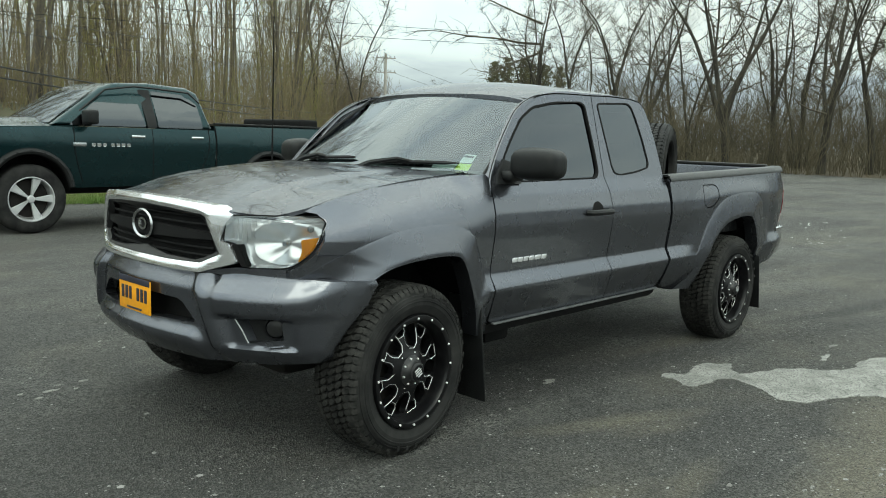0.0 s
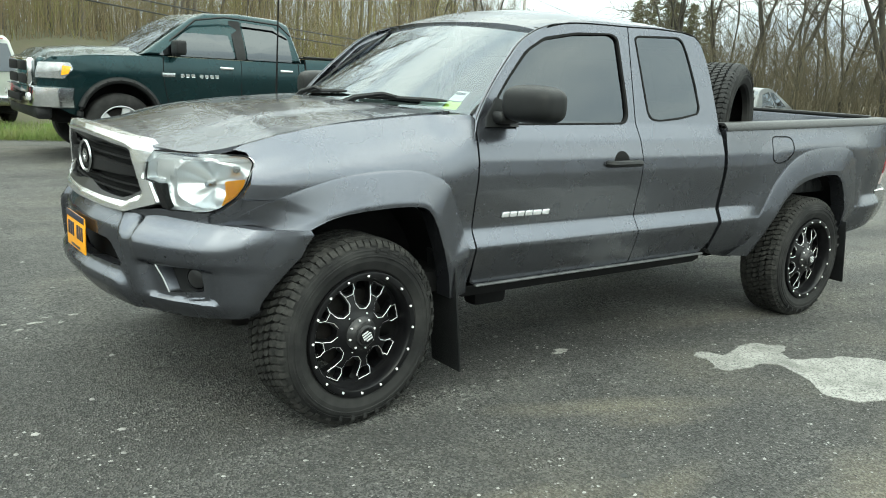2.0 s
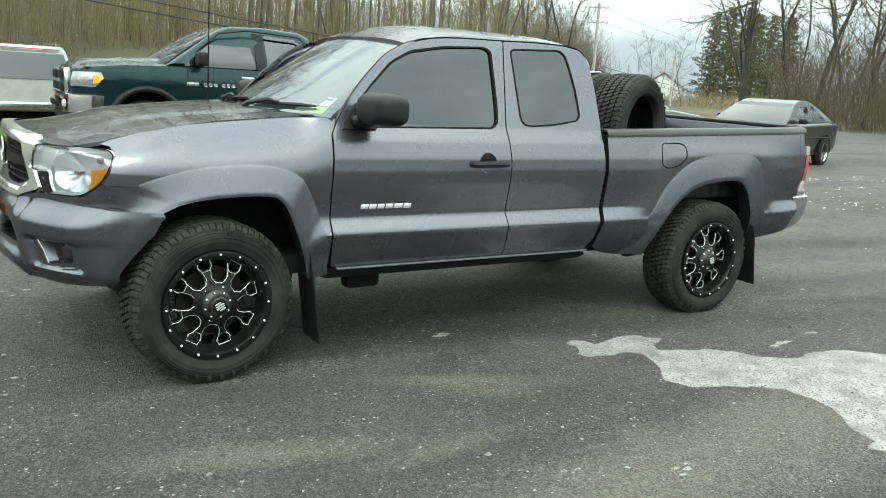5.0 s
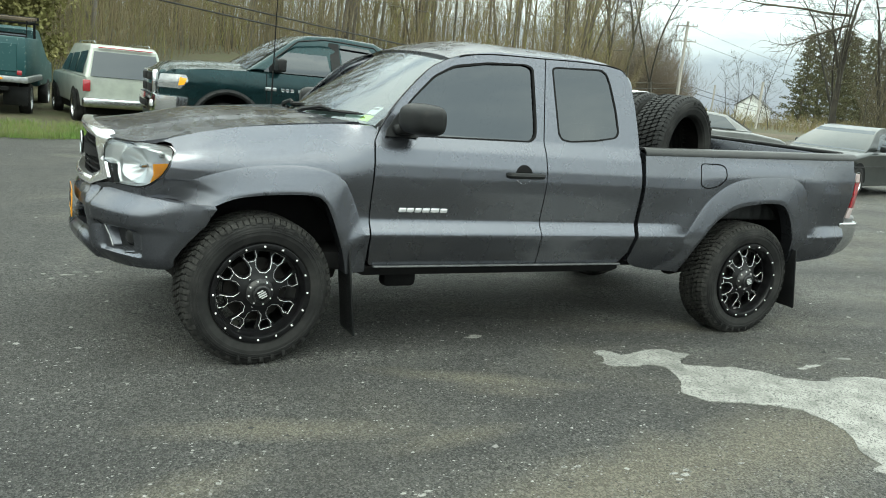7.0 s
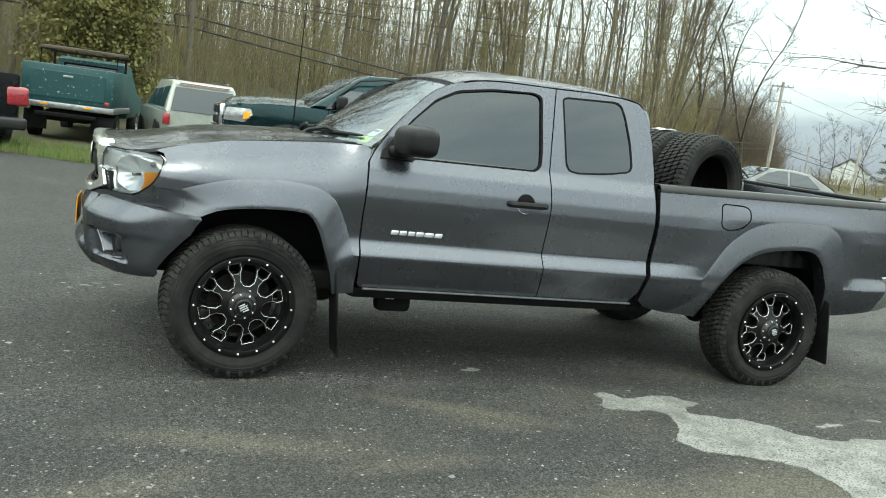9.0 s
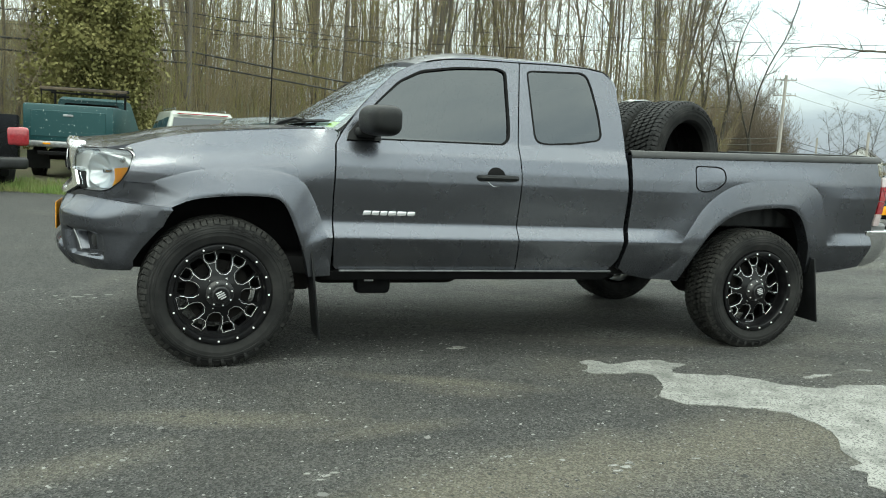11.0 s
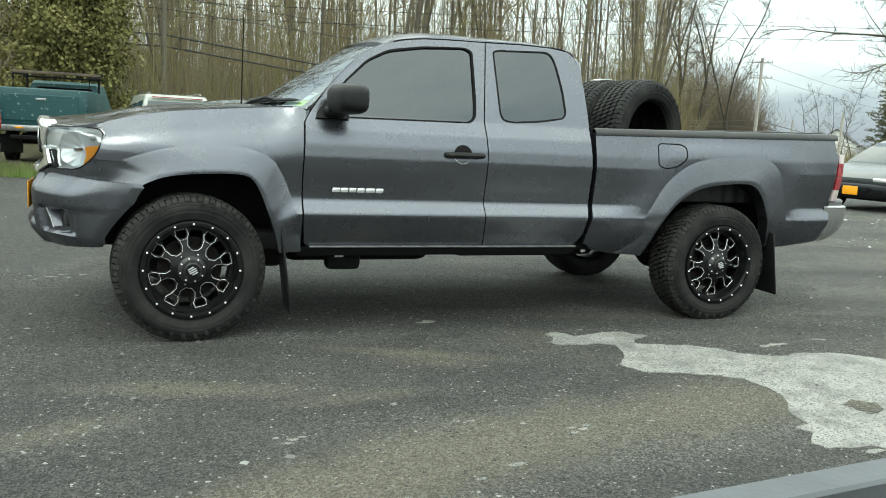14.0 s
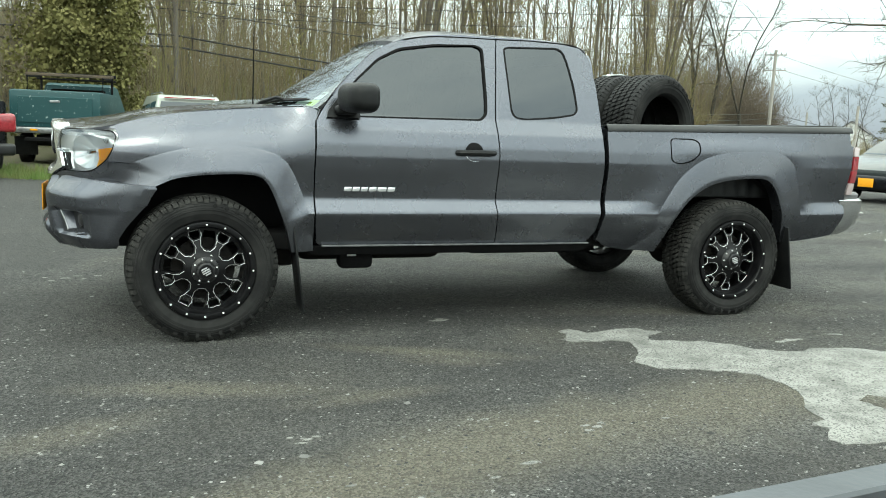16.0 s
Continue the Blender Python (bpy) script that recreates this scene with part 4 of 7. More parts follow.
part("grille_crossbar", skin(sym([(0.0, 0.985), (0.46, 0.972), (0.47, 0.945), (0.0, 0.93)]), on_front(grille_x, 0.018), step=0.06, lip=0.03, inward=(1, 0, 0)), BLACK, truck)
badge = lathe([(0.075, 0.0), (0.082, -0.008), (0.075, -0.014), (0.066, -0.008), (0.066, 0.0)], 32)
badge = lathe([(0.03, 0.0), (0.034, -0.010), (0.022, -0.010), (0.02, 0.0)], 24, badge)
bmesh.ops.rotate(badge, cent=(0, 0, 0), matrix=Euler((0, 0, radians(-90))).to_matrix(), verts=badge.verts)
bmesh.ops.scale(badge, vec=(1, 1.12, 0.8), verts=badge.verts)
bmesh.ops.translate(badge, vec=(grille_x(C, 0.972) + 0.022, C, 0.972), verts=badge.verts)
part("badge", badge, DULL_CHROME, truck, "oval chrome badge")

# headlights
HL = rounded([(0.395, 1.050), (0.25, 1.057), (0.130, 1.055), (0.120, 1.033), (0.131, 0.957), (0.146, 0.908), (0.176, 0.862), (0.202, 0.849), (0.320, 0.846), (0.342, 0.900), (0.362, 0.938), (0.414, 0.945), (0.410, 0.990)], 0.012, 3)
HL_LOOP = HL + HL[:1]


def hl_x(u, v):
    return nose_x(u) - 0.008 * smooth01(near_line(u, v, HL_LOOP) / 0.03)


def basin(u, v):
    """The bright shell behind the lens: a round bowl, a fluted inner lamp and a plain upper band."""
    r = math.hypot(u - 0.222, 1.05 * (v - 0.948))
    split = u - (0.346 - 0.66 * (v - 0.945))
    deep = 0.016 + 0.040 * max(0.0, 1 - (r / 0.088) ** 2)
    if r > 0.088:
        deep = 0.016 + 0.010 * smooth01((r - 0.088) / 0.01) - 0.006 * smooth01((v - 1.028) / 0.004)
    deep += 0.005 * math.cos(5 * math.atan2(v - 0.948, u - 0.222)) * smooth01(r / 0.05)
    k = smooth01((split + 0.005) / 0.010)
    deep = deep * (1 - k) + k * (0.024 + 0.005 * math.sin(u * 2 * math.pi / 0.018))
    return (nose_x(u) + 0.003 + deep * smooth01(near_line(u, v, HL_LOOP) / 0.014), u, v)


def headlight(flip):
    def fix(bm):
        return mirrored(bm, C) if flip else bm
    lamp = part("headlight", fix(skin(HL, basin, step=0.006, lip=0.006, inward=(1, 0.6, 0))), REFLECTOR, truck, "clear headlight with bright fluted reflector", sharp=25)
    part("lens", fix(skin(HL, lambda u, v: (hl_x(u, v) - 0.004, u, v), step=0.03, lip=0.0, inward=(1, 0.6, 0))), LAMP_GLASS, lamp)
    part("lens_seal", fix(tube([(nose_x(u) - 0.001, u, v) for u, v in HL_LOOP], 0.003, 6, caps=False)), BLACK, lamp, "black seal round the lens")
    part("turn_signal", fix(skin(rounded([(0.168, 0.962), (0.1375, 0.972), (0.148, 0.922), (0.174, 0.874), (0.166, 0.915)], 0.004), lambda u, v: (nose_x(u) + 0.004, u, v), step=0.03, lip=0.016, inward=(1, 0, 0))), AMBER_LENS, lamp, "amber turn signal")
    bulb = lathe([(0.0, -0.034), (0.010, -0.030), (0.013, -0.018), (0.013, 0.02)], 16)
    bmesh.ops.rotate(bulb, cent=(0, 0, 0), matrix=Euler((0, 0, radians(-62))).to_matrix(), verts=bulb.verts)
    bmesh.ops.translate(bulb, vec=(nose_x(0.222) + 0.055, 0.222, 0.948), verts=bulb.verts)
    part("bulb_shield", fix(bulb), DULL_CHROME, lamp)
    part("bezel", fix(skin([(0.350, 0.937), (0.3735, 0.936), (0.338, 0.852), (0.312, 0.850)], lambda u, v: (nose_x(u) - 0.007, u, v), step=0.05, lip=0.03, inward=(1, 0, 0))), BLACK, lamp, "black diagonal bezel")
    mark = lathe([(0.0, -0.006), (0.012, -0.005), (0.015, 0.004)], 16)
    bmesh.ops.rotate(mark, cent=(0, 0, 0), matrix=Euler((0, 0, radians(-28))).to_matrix(), verts=mark.verts)
    bmesh.ops.translate(mark, vec=(nose_x(0.155) + 0.018, 0.155, 1.005), verts=mark.verts)
    part("side_marker", fix(mark), DULL_CHROME, lamp)


headlight(False)
headlight(True)
both_sides("headlight_filler", lambda: skin([(0.525, 0.815), (0.36, 0.845), (0.33, 0.845), (0.20, 0.848), (0.15, 0.852), (0.135, 0.818), (0.36, 0.808)], lambda u, v: (nose_x(u) - 0.002, u, v), step=0.05, lip=0.03, inward=(1, 0, 0)), PAINT, truck)

# front bumper: one shell with an intake and two lamp pockets
BUMP = sym([(0.0, 0.800), (0.40, 0.808), (0.60, 0.822), (0.80, 0.812), (0.89, 0.803), (0.918, 0.798), (0.922, 0.78), (0.912, 0.70), (0.885, 0.60), (0.86, 0.50), (0.838, 0.478), (0.70, 0.462), (0.50, 0.452), (0.2, 0.45), (0.0, 0.45)])
BUMP = list(dict.fromkeys(BUMP))
INTAKE = list(dict.fromkeys(sym([(0.0, 0.702), (0.30, 0.694), (0.335, 0.682), (0.405, 0.616), (0.398, 0.604), (0.0, 0.594)])))
POCKET = rounded([(0.335, 0.645), (0.180, 0.657), (0.174, 0.570), (0.294, 0.549)], 0.010)
POCKET_R = [(2 * C - u, v) for u, v in POCKET]


def bumper_fn(u, v):
    """Moulded shell: recessed middle, a rib slanting down from the grille's corner, a winged shelf over the lamp pocket and a soft-edged end."""
    d = abs(u - C)
    rib_in = 0.365 + 0.42 * (0.80 - v)
    rib_out = 0.488 + 0.27 * (0.767 - v)
    end = smooth01((d - 0.785) / 0.030)
    edge = 0.738 + 0.030 * smooth01((d - 0.80) / 0.09)
    beside = smooth01((d - rib_out) / 0.040)
    out = 0.030 * smooth01((d - rib_in) / 0.055)
    out += 0.012 * beside * smooth01((v - 0.652) / 0.022)
    out -= 0.026 * beside * (1 - smooth01((v - 0.640) / 0.020)) * smooth01((v - 0.520) / 0.022) * (1 - end)
    out -= 0.010 * end
    out *= 1 - smooth01((d - 0.86) / 0.06)
    shelf = 0.075 * smooth01((v - edge + 0.022) / 0.11) * smooth01((d - 0.40) / 0.08) + 0.035 * smooth01((v - 0.735) / 0.075) * (1 - smooth01((d - 0.40) / 0.08))
    tuck = 0.06 * max(0.0, (0.530 - v) / 0.08) ** 1.3
    under = 0.10 * max(0.0, edge - v) * smooth01((d - 0.50) / 0.08) * smooth01((0.88 - d) / 0.12)
    chin = 0.026 * smooth01((0.596 - v) / 0.05) * (1 - smooth01((d - rib_in + 0.07) / 0.06))
    return (bumper_x(u, v) + shelf * (1 - 0.6 * smooth01((d - 0.84) / 0.07)) + tuck + under - out - chin, u, v)


part("front_bumper", skin(BUMP, bumper_fn, [INTAKE, POCKET, POCKET_R], step=0.0125, lip=0.05, inward=(1, 0, 0)), PAINT, truck, "grey front bumper with open lower intake")
part("bumper_intake", skin(grow(INTAKE, 0.02), lambda u, v: (bumper_x(u, v) + 0.07, u, v), step=0.1, lip=0), BLACK, truck)
for flip in (False, True):
    # gloss along the pocket's slanted edge is drawn as a thin silver tube
    line = [(0.337, 0.646), (0.315, 0.597), (0.296, 0.549)]
    glint = tube([(bumper_fn(u, v)[0] - 0.001, u, v) for u, v in line], 0.0028, 6)
    part("pocket_edge_glint", mirrored(glint, C) if flip else glint, ALLOY, truck, "thin silver line drawn as the gloss on the lamp pocket's edge")
    ledge = skin([(0.325, 0.524), (0.176, 0.553), (0.174, 0.545), (0.325, 0.515)], lambda u, v: (bumper_fn(u, 0.50)[0] - 0.004 + 1.5 * max(0, v - 0.515 - 0.2 * (0.33 - u)), u, v), step=0.02, lip=0.02, inward=(1, 0, 0), stepv=0.006)
    part("pocket_ledge", mirrored(ledge, C) if flip else ledge, PAINT, truck)
for pocket, cy in ((POCKET, 0.222), (POCKET_R, 2 * C - 0.222)):
    part("fog_lamp_pocket", skin(grow(pocket, 0.008), lambda u, v: (bumper_x(u, v) + 0.055, u, v), step=0.06, lip=0), TRIM, truck)
    cap = lathe([(0.0, -0.012), (0.03, -0.012), (0.036, -0.008), (0.038, 0.03)], 24)
    bmesh.ops.rotate(cap, cent=(0, 0, 0), matrix=Euler((0, 0, radians(-55 if cy < C else -125))).to_matrix(), verts=cap.verts)
    bmesh.ops.translate(cap, vec=(bumper_x(cy, 0.6) + 0.045, cy, 0.612), verts=cap.verts)
    fog = part("fog_lamp_cover", cap, CAP_BLACK, truck, "round black fog lamp blank")
    ring = lathe([(0.038, 0.02), (0.040, -0.004), (0.044, -0.010), (0.050, -0.008), (0.053, 0.004), (0.055, 0.03)], 28)
    bmesh.ops.rotate(ring, cent=(0, 0, 0), matrix=Euler((0, 0, radians(-55 if cy < C else -125))).to_matrix(), verts=ring.verts)
    bmesh.ops.translate(ring, vec=(bumper_x(cy, 0.6) + 0.050, cy, 0.612), verts=ring.verts)
    part("lamp_ring", ring, GLOSS_BLACK, fog, "gloss black ring round the lamp blank")
part("skid_panel", box((0.4, 1.0, 0.03), (-0.34, C, 0.455), 0.01, turn=(0, 6, 0)), BLACK, truck)
plate = part("front_plate", box((0.006, 0.280, 0.146), (-0.818, 0.908, 0.670), 0.003), PLATE, truck, "orange number plate with dark print")
part("plate_band", box((0.004, 0.274, 0.026), (-0.8215, 0.908, 0.731), 0.001), PLATE_DARK, plate)
for k in range(7):
    if k != 3:
        part("plate_bar", box((0.004, 0.022, 0.056), (-0.8215, 0.908 - 0.102 + 0.034 * k, 0.673), 0.001), PLATE_DARK, plate)
part("plate_foot_bar", box((0.004, 0.13, 0.008), (-0.8215, 0.908, 0.610), 0.001), PLATE_DARK, plate)


# wheels
def tyre_mesh(width=0.268, rim=0.247, blocks=True):
    h, R = width / 2, TYRE_R
    prof = [(rim - 0.012, h - 0.05), (rim, h - 0.022), (rim + 0.012, h - 0.010), (rim + 0.045, h), (rim + 0.075, h - 0.002), (R - 0.042, h - 0.010), (R - 0.026, h - 0.021), (R - 0.018, h - 0.036), (R - 0.018, h - 0.06), (R - 0.018, 0)]
    prof = prof + [(r, -y) for r, y in prof[-2::-1]]
    bm = lathe(prof, 72)
    if blocks:
        rows = [(-0.086, 0.041, 74, 0.0), (-0.043, 0.037, 74, 0.5), (0.0, 0.039, 74, 0.1), (0.043, 0.037, 74, 0.6), (0.086, 0.041, 74, 0.25)]
        hexagon = ((-1.0, -0.85), (0.35, -1.0), (1.0, -0.30), (1.0, 0.85), (-0.35, 1.0), (-1.0, 0.30))
        grain = random.Random(4)
        vv, ff = [], []
        for y0, w, n, ph in rows:
            side = 1 if y0 > 0 else -1
            for i in range(n):
                a0 = 2 * math.pi * (i + ph) / n
                half = math.pi / n * (0.92 if abs(y0) > 0.08 else 0.84)
                edge = abs(y0) > 0.08
                turn = side * (0.5 if not edge else 0.15)
                b = len(vv)
                jit = [grain.uniform(-0.10, 0.10) for _ in hexagon]
                for rr, sh in ((R - 0.019, 1.0), (R, 0.93)):
                    for (pa, py), jj in zip(hexagon, jit):
                        y = y0 + py * w / 2 * sh
                        drop = 0.006 if edge and py * y0 > 0 else 0.0
                        a = a0 + (pa + jj + turn * py * side) * half * sh
                        vv.append(((rr - drop) * math.cos(a), y, (rr - drop) * math.sin(a)))
                ff += [(b + 6, b + 7, b + 8, b + 9), (b + 6, b + 9, b + 10, b + 11)]
                ff += [(b + k, b + (k + 1) % 6, b + 6 + (k + 1) % 6, b + 6 + k) for k in range(6)]
                # shoulder lug running down the sidewall
                if edge:
                    b2 = len(vv)
                    deep = (0.030, 0.022)[i % 2]
                    for rr, y in ((R - 0.007, side * 0.103), (R - 0.020, side * 0.1165), (R - deep - 0.006, side * (h - 0.0115))):
                        for sa in (-1, 1):
                            a = a0 + (sa * 0.85 + turn) * half
                            vv.append((rr * math.cos(a), y, rr * math.sin(a)))
                    ff += [(b2, b2 + 1, b2 + 3, b2 + 2), (b2 + 2, b2 + 3, b2 + 5, b2 + 4)]
        me = bpy.data.meshes.new("blocks")
        me.from_pydata(vv, [], ff)
        me.polygons.foreach_set("material_index", [1] * len(ff))
        bm.from_mesh(me)
        bpy.data.meshes.remove(me)
    # raised rings and lettering-like bars on the sidewall
    for s in (-1, 1):
        lathe([(rim + 0.060, s * (h - 0.003)), (rim + 0.062, s * (h + 0.0015)), (rim + 0.066, s * (h + 0.0015)), (rim + 0.068, s * (h - 0.003))], 72, bm)
        lathe([(R - 0.048, s * (h - 0.012)), (R - 0.046, s * (h - 0.004)), (R - 0.042, s * (h - 0.006)), (R - 0.04, s * (h - 0.018))], 72, bm)
        for k in range(26):
            if k % 13 < 7:
                a = 2 * math.pi * k / 26 * 0.72
                made = box((0.018, 0.003, 0.02), (0, 0, 0), 0.002, 1)
                bmesh.ops.translate(made, vec=(0, s * (h - 0.002), rim + 0.087), verts=made.verts)
                bmesh.ops.rotate(made, cent=(0, 0, 0), matrix=Euler((0, a, 0)).to_matrix(), verts=made.verts)
                join(bm, made)
    bmesh.ops.recalc_face_normals(bm, faces=bm.faces)
    return bm


RIM = 1.0


def polar(r, a):
    return (RIM * r * math.cos(a), RIM * r * math.sin(a))


def petal(a):
    pts = [(0.104, -0.013), (0.104, 0.013), (0.123, 0.031), (0.152, 0.0345), (0.180, 0.033), (0.199, 0.027), (0.199, -0.027), (0.180, -0.033), (0.152, -0.0345), (0.123, -0.031)]
    return [polar(math.hypot(r, w), a + math.atan2(w, r)) for r, w in pts]


def gapwin(a):
    pts = [(0.160, -0.012), (0.160, 0.012), (0.174, 0.024), (0.200, 0.024), (0.200, -0.024), (0.174, -0.024)]
    return [polar(math.hypot(r, w), a + math.atan2(w, r)) for r, w in pts]


def dish(u, v):
    r = math.hypot(u, v) / RIM
    return 0.034 + 0.026 * smooth01((r - 0.08) / 0.115) - 0.016 * (1 - smooth01((r - 0.06) / 0.03))


def rim_parts(wheel, outside=-1):
    """Deep black alloy with eight petal openings, milled edges and bolts round the lip; the outer face looks along -y."""
    barrel = lathe([(RIM * r, h) for r, h in [(0.250, 0.010), (0.248, -0.005), (0.243, -0.007), (0.226, -0.004), (0.220, 0.004), (0.217, 0.03), (0.214, 0.06), (0.205, 0.20), (0.218, 0.24)]], 64)
    rim = part("rim", barrel, GLOSS_BLACK, wheel, "gloss black alloy rim")
    ring = [polar(0.217, 2 * math.pi * i / 64) for i in range(64)]
    wins = [petal(math.pi / 2 + i * math.pi / 4) for i in range(8)]
    gaps = [gapwin(math.pi / 2 + (i + 0.5) * math.pi / 4) for i in range(8)]
    part("spokes", skin(ring, lambda u, v: (u, dish(u, v), v), wins + gaps, step=0.035, lip=0.03), GLOSS_BLACK, rim)
    edges = None
    for w in wins + gaps:
        o = grow(w, 0.0080)
        bm = bmesh.new()
        n = len(w)
        va = [bm.verts.new((p[0], dish(*p) - 0.0015, p[1])) for p in o]
        vb = [bm.verts.new((p[0], dish(*p) + 0.0045, p[1])) for p in w]
        for i in range(n):
            mr = 0.5 * (math.hypot(*o[i]) + math.hypot(*o[(i + 1) % n]))
            if mr < 0.196 or len(w) == 6:
                bm.faces.new((va[i], va[(i + 1) % n], vb[(i + 1) % n], vb[i]))
        edges = join(edges, bm) if edges is not None else bm
    part("milled_edges", edges, MILLED, rim, "bright milled spoke edges")
    bolts = lathe([(0.0, -0.007), (0.0048, -0.006), (0.0055, 0.0)], 8)
    one = finish("bolt", bolts, MILLED)
    for i in range(16):
        b = new("rim_bolt", one)
        u, v = polar(0.2355, 2 * math.pi * (i + 0.3) / 16)
        b.location, b.parent = (u, -0.004, v), rim
    cap = lathe([(0.0, -0.018), (0.036, -0.017), (0.042, -0.013), (0.045, 0.0), (0.056, 0.012), (0.068, 0.020), (0.072, 0.040)], 40)
    hub = part("hub_cap", cap, CAP_BLACK, wheel, "satin black hub cap")
    face = part("cap_disc", lathe([(0.0, -0.021), (0.033, -0.020), (0.037, -0.015)], 32), GLOSS_BLACK, hub)
    logo = None
    for dx, z, w in ((-0.004, 0.017, 0.032), (0.0, 0.006, 0.040), (0.0, -0.005, 0.040), (0.004, -0.016, 0.030)):
        logo = box((w, 0.003, 0.0065), (dx, -0.0215, z), 0.001, 1, bm=logo)
    bmesh.ops.rotate(logo, cent=(0, 0, 0), matrix=Euler((0, radians(-35), 0)).to_matrix(), verts=logo.verts)
    part("cap_emblem", logo, ALLOY, hub, "small silver emblem bars")
    stud = finish("cap_bolt", lathe([(0.0, -0.004), (0.0042, -0.003), (0.005, 0.006)], 6), MILLED)
    for i in range(8):
        b = new("cap_bolt", stud)
        u, v = polar(0.0585, 2 * math.pi * (i + 0.5) / 8)
        b.location, b.parent = (u, 0.012, v), hub
    nut = finish("lug_nut", lathe([(0.0, 0.0), (0.006, 0.0), (0.009, 0.022)], 6), MILLED)
    for i in range(6):
        b = new("lug_nut", nut)
        u, v = polar(0.078, 2 * math.pi * (i + 0.25) / 6)
        b.location, b.parent = (u, 0.03, v), wheel
    disc = lathe([(0.0, 0.10), (0.16, 0.10), (0.16, 0.12), (0.0, 0.12)], 32)
    part("brake_disc", disc, RUST, wheel)


TYRE_MESH = finish("tyre", tyre_mesh(), (RUBBER, TREAD), sharp=20)


def add_wheel(x, y, flip, spin=0.0, steer=0.0):
    m = pose(x, y, HUB, 0, spin, steer) if not flip else pose(x, y, HUB, 0, spin, 180 + steer)
    w = empty("wheel")
    w.parent = truck
    w.matrix_world = m
    t = new("tyre", TYRE_MESH)
    t.location, t.parent = (0, 0.128, 0), w
    return w


first = add_wheel(AXLE_F, 0.010, False, 8, 4)
rim_parts(first)
for x, y, flip, spin, steer in ((AXLE_R, 0.006, False, 20, 0), (AXLE_F, 2 * C - 0.006, True, 3, 4), (AXLE_R, 2 * C - 0.006, True, 15, 0)):
    m = pose(x, y, HUB, 0, 0, steer + (180 if flip else 0)) @ pose(0, 0, 0, 0, spin, 0)
    copy_thing(first, m)

# wheel wells, underbody, mud flaps
for cx in (AXLE_F + 0.02, AXLE_R + 0.02):
    for flip in (False, True):
        bm = bmesh.new()
        line = [(cx + 0.50 * math.cos(a), 0.40 + 0.51 * math.sin(a)) for a in np.linspace(math.pi - 0.2, 0.2, 24)]
        bm = loft([[(u, 0.085, v) for u, v in line], [(u, 0.42, v) for u, v in line]])
        wall = [bm.verts.new((u, 0.42, v)) for u, v in line]
        bm.faces.new(wall)
        part("wheel_well", mirrored(bm, C) if flip else bm, BLACK, truck)
under = box((4.6, 0.16, 0.12), (1.75, 0.50, 0.50), 0.02)
under = box((4.6, 0.16, 0.12), (1.75, 2 * C - 0.50, 0.50), 0.02, bm=under)
part("chassis_rails", under, BLACK, truck)
part("floor_pan", box((2.3, 1.55, 0.10), (1.35, C, 0.50), 0.02), BLACK, truck)
part("engine_pan", box((0.9, 0.9, 0.20), (0.1, C, 0.40), 0.05), RUST, truck)
# driveline, tank and exhaust are out of view, added to block light beneath
part("gearbox", box((0.95, 0.42, 0.22), (1.05, C, 0.40), 0.07, 3), RUST, truck)
part("fuel_tank", box((0.95, 0.44, 0.22), (2.10, 0.78, 0.45), 0.06, 3), BLACK, truck, "black fuel tank")
part("drive_shaft", tube([(1.5, C, 0.42), (AXLE_R - 0.1, 0.80, HUB)], 0.04, 12), RUST, truck)
part("exhaust_pipe", tube(curve([(0.5, 1.25, 0.38), (1.6, 1.30, 0.37), (2.4, 1.30, 0.38), (3.1, 1.32, 0.50), (3.9, 1.45, 0.42)], 5), 0.035, 10), RUST, truck)
part("silencer", tube([(1.55, 1.30, 0.38), (1.60, 1.30, 0.38), (2.25, 1.30, 0.38), (2.30, 1.30, 0.38)], [0.05, 0.10, 0.10, 0.05], 14), RUST, truck)
ax = tube([(AXLE_R, 0.25, HUB), (AXLE_R, 2 * C - 0.25, HUB)], 0.045, 12)
ax = join(ax, lathe([(0.0, 0.62), (0.10, 0.64), (0.14, 0.74), (0.10, 0.84), (0.0, 0.86)], 16))
for v in ax.verts:
    if abs(v.co.x) < 0.3 and abs(v.co.z) < 0.2:
        v.co.x += AXLE_R
        v.co.z += HUB
part("rear_axle", ax, RUST, truck)
part("front_axle", tube([(0, 0.25, 0.36), (0, 2 * C - 0.25, 0.36)], 0.035, 10), RUST, truck)
both_sides("cab_mount", lambda: box((0.20, 0.10, 0.10), (0.83, 0.28, 0.375), 0.03), BLACK, truck)
part("mount_label", box((0.05, 0.004, 0.03), (0.80, 0.228, 0.415), 0.001, 1), PAPER, truck, "small pale label under the sill")
both_sides("rear_spring", lambda: box((1.25, 0.06, 0.05), (3.2, 0.33, 0.43), 0.01), RUST, truck)
both_sides("front_mud_flap", lambda: box((0.012, 0.20, 0.52), (0.47, 0.125, 0.38), 0.005, turn=(0, -7, 0)), TRIM, truck, "black rubber mud flap")
both_sides("rear_mud_flap", lambda: box((0.012, 0.22, 0.42), (3.70, 0.125, 0.37), 0.005, turn=(0, -10, 0)), TRIM, truck, "black rubber mud flap")

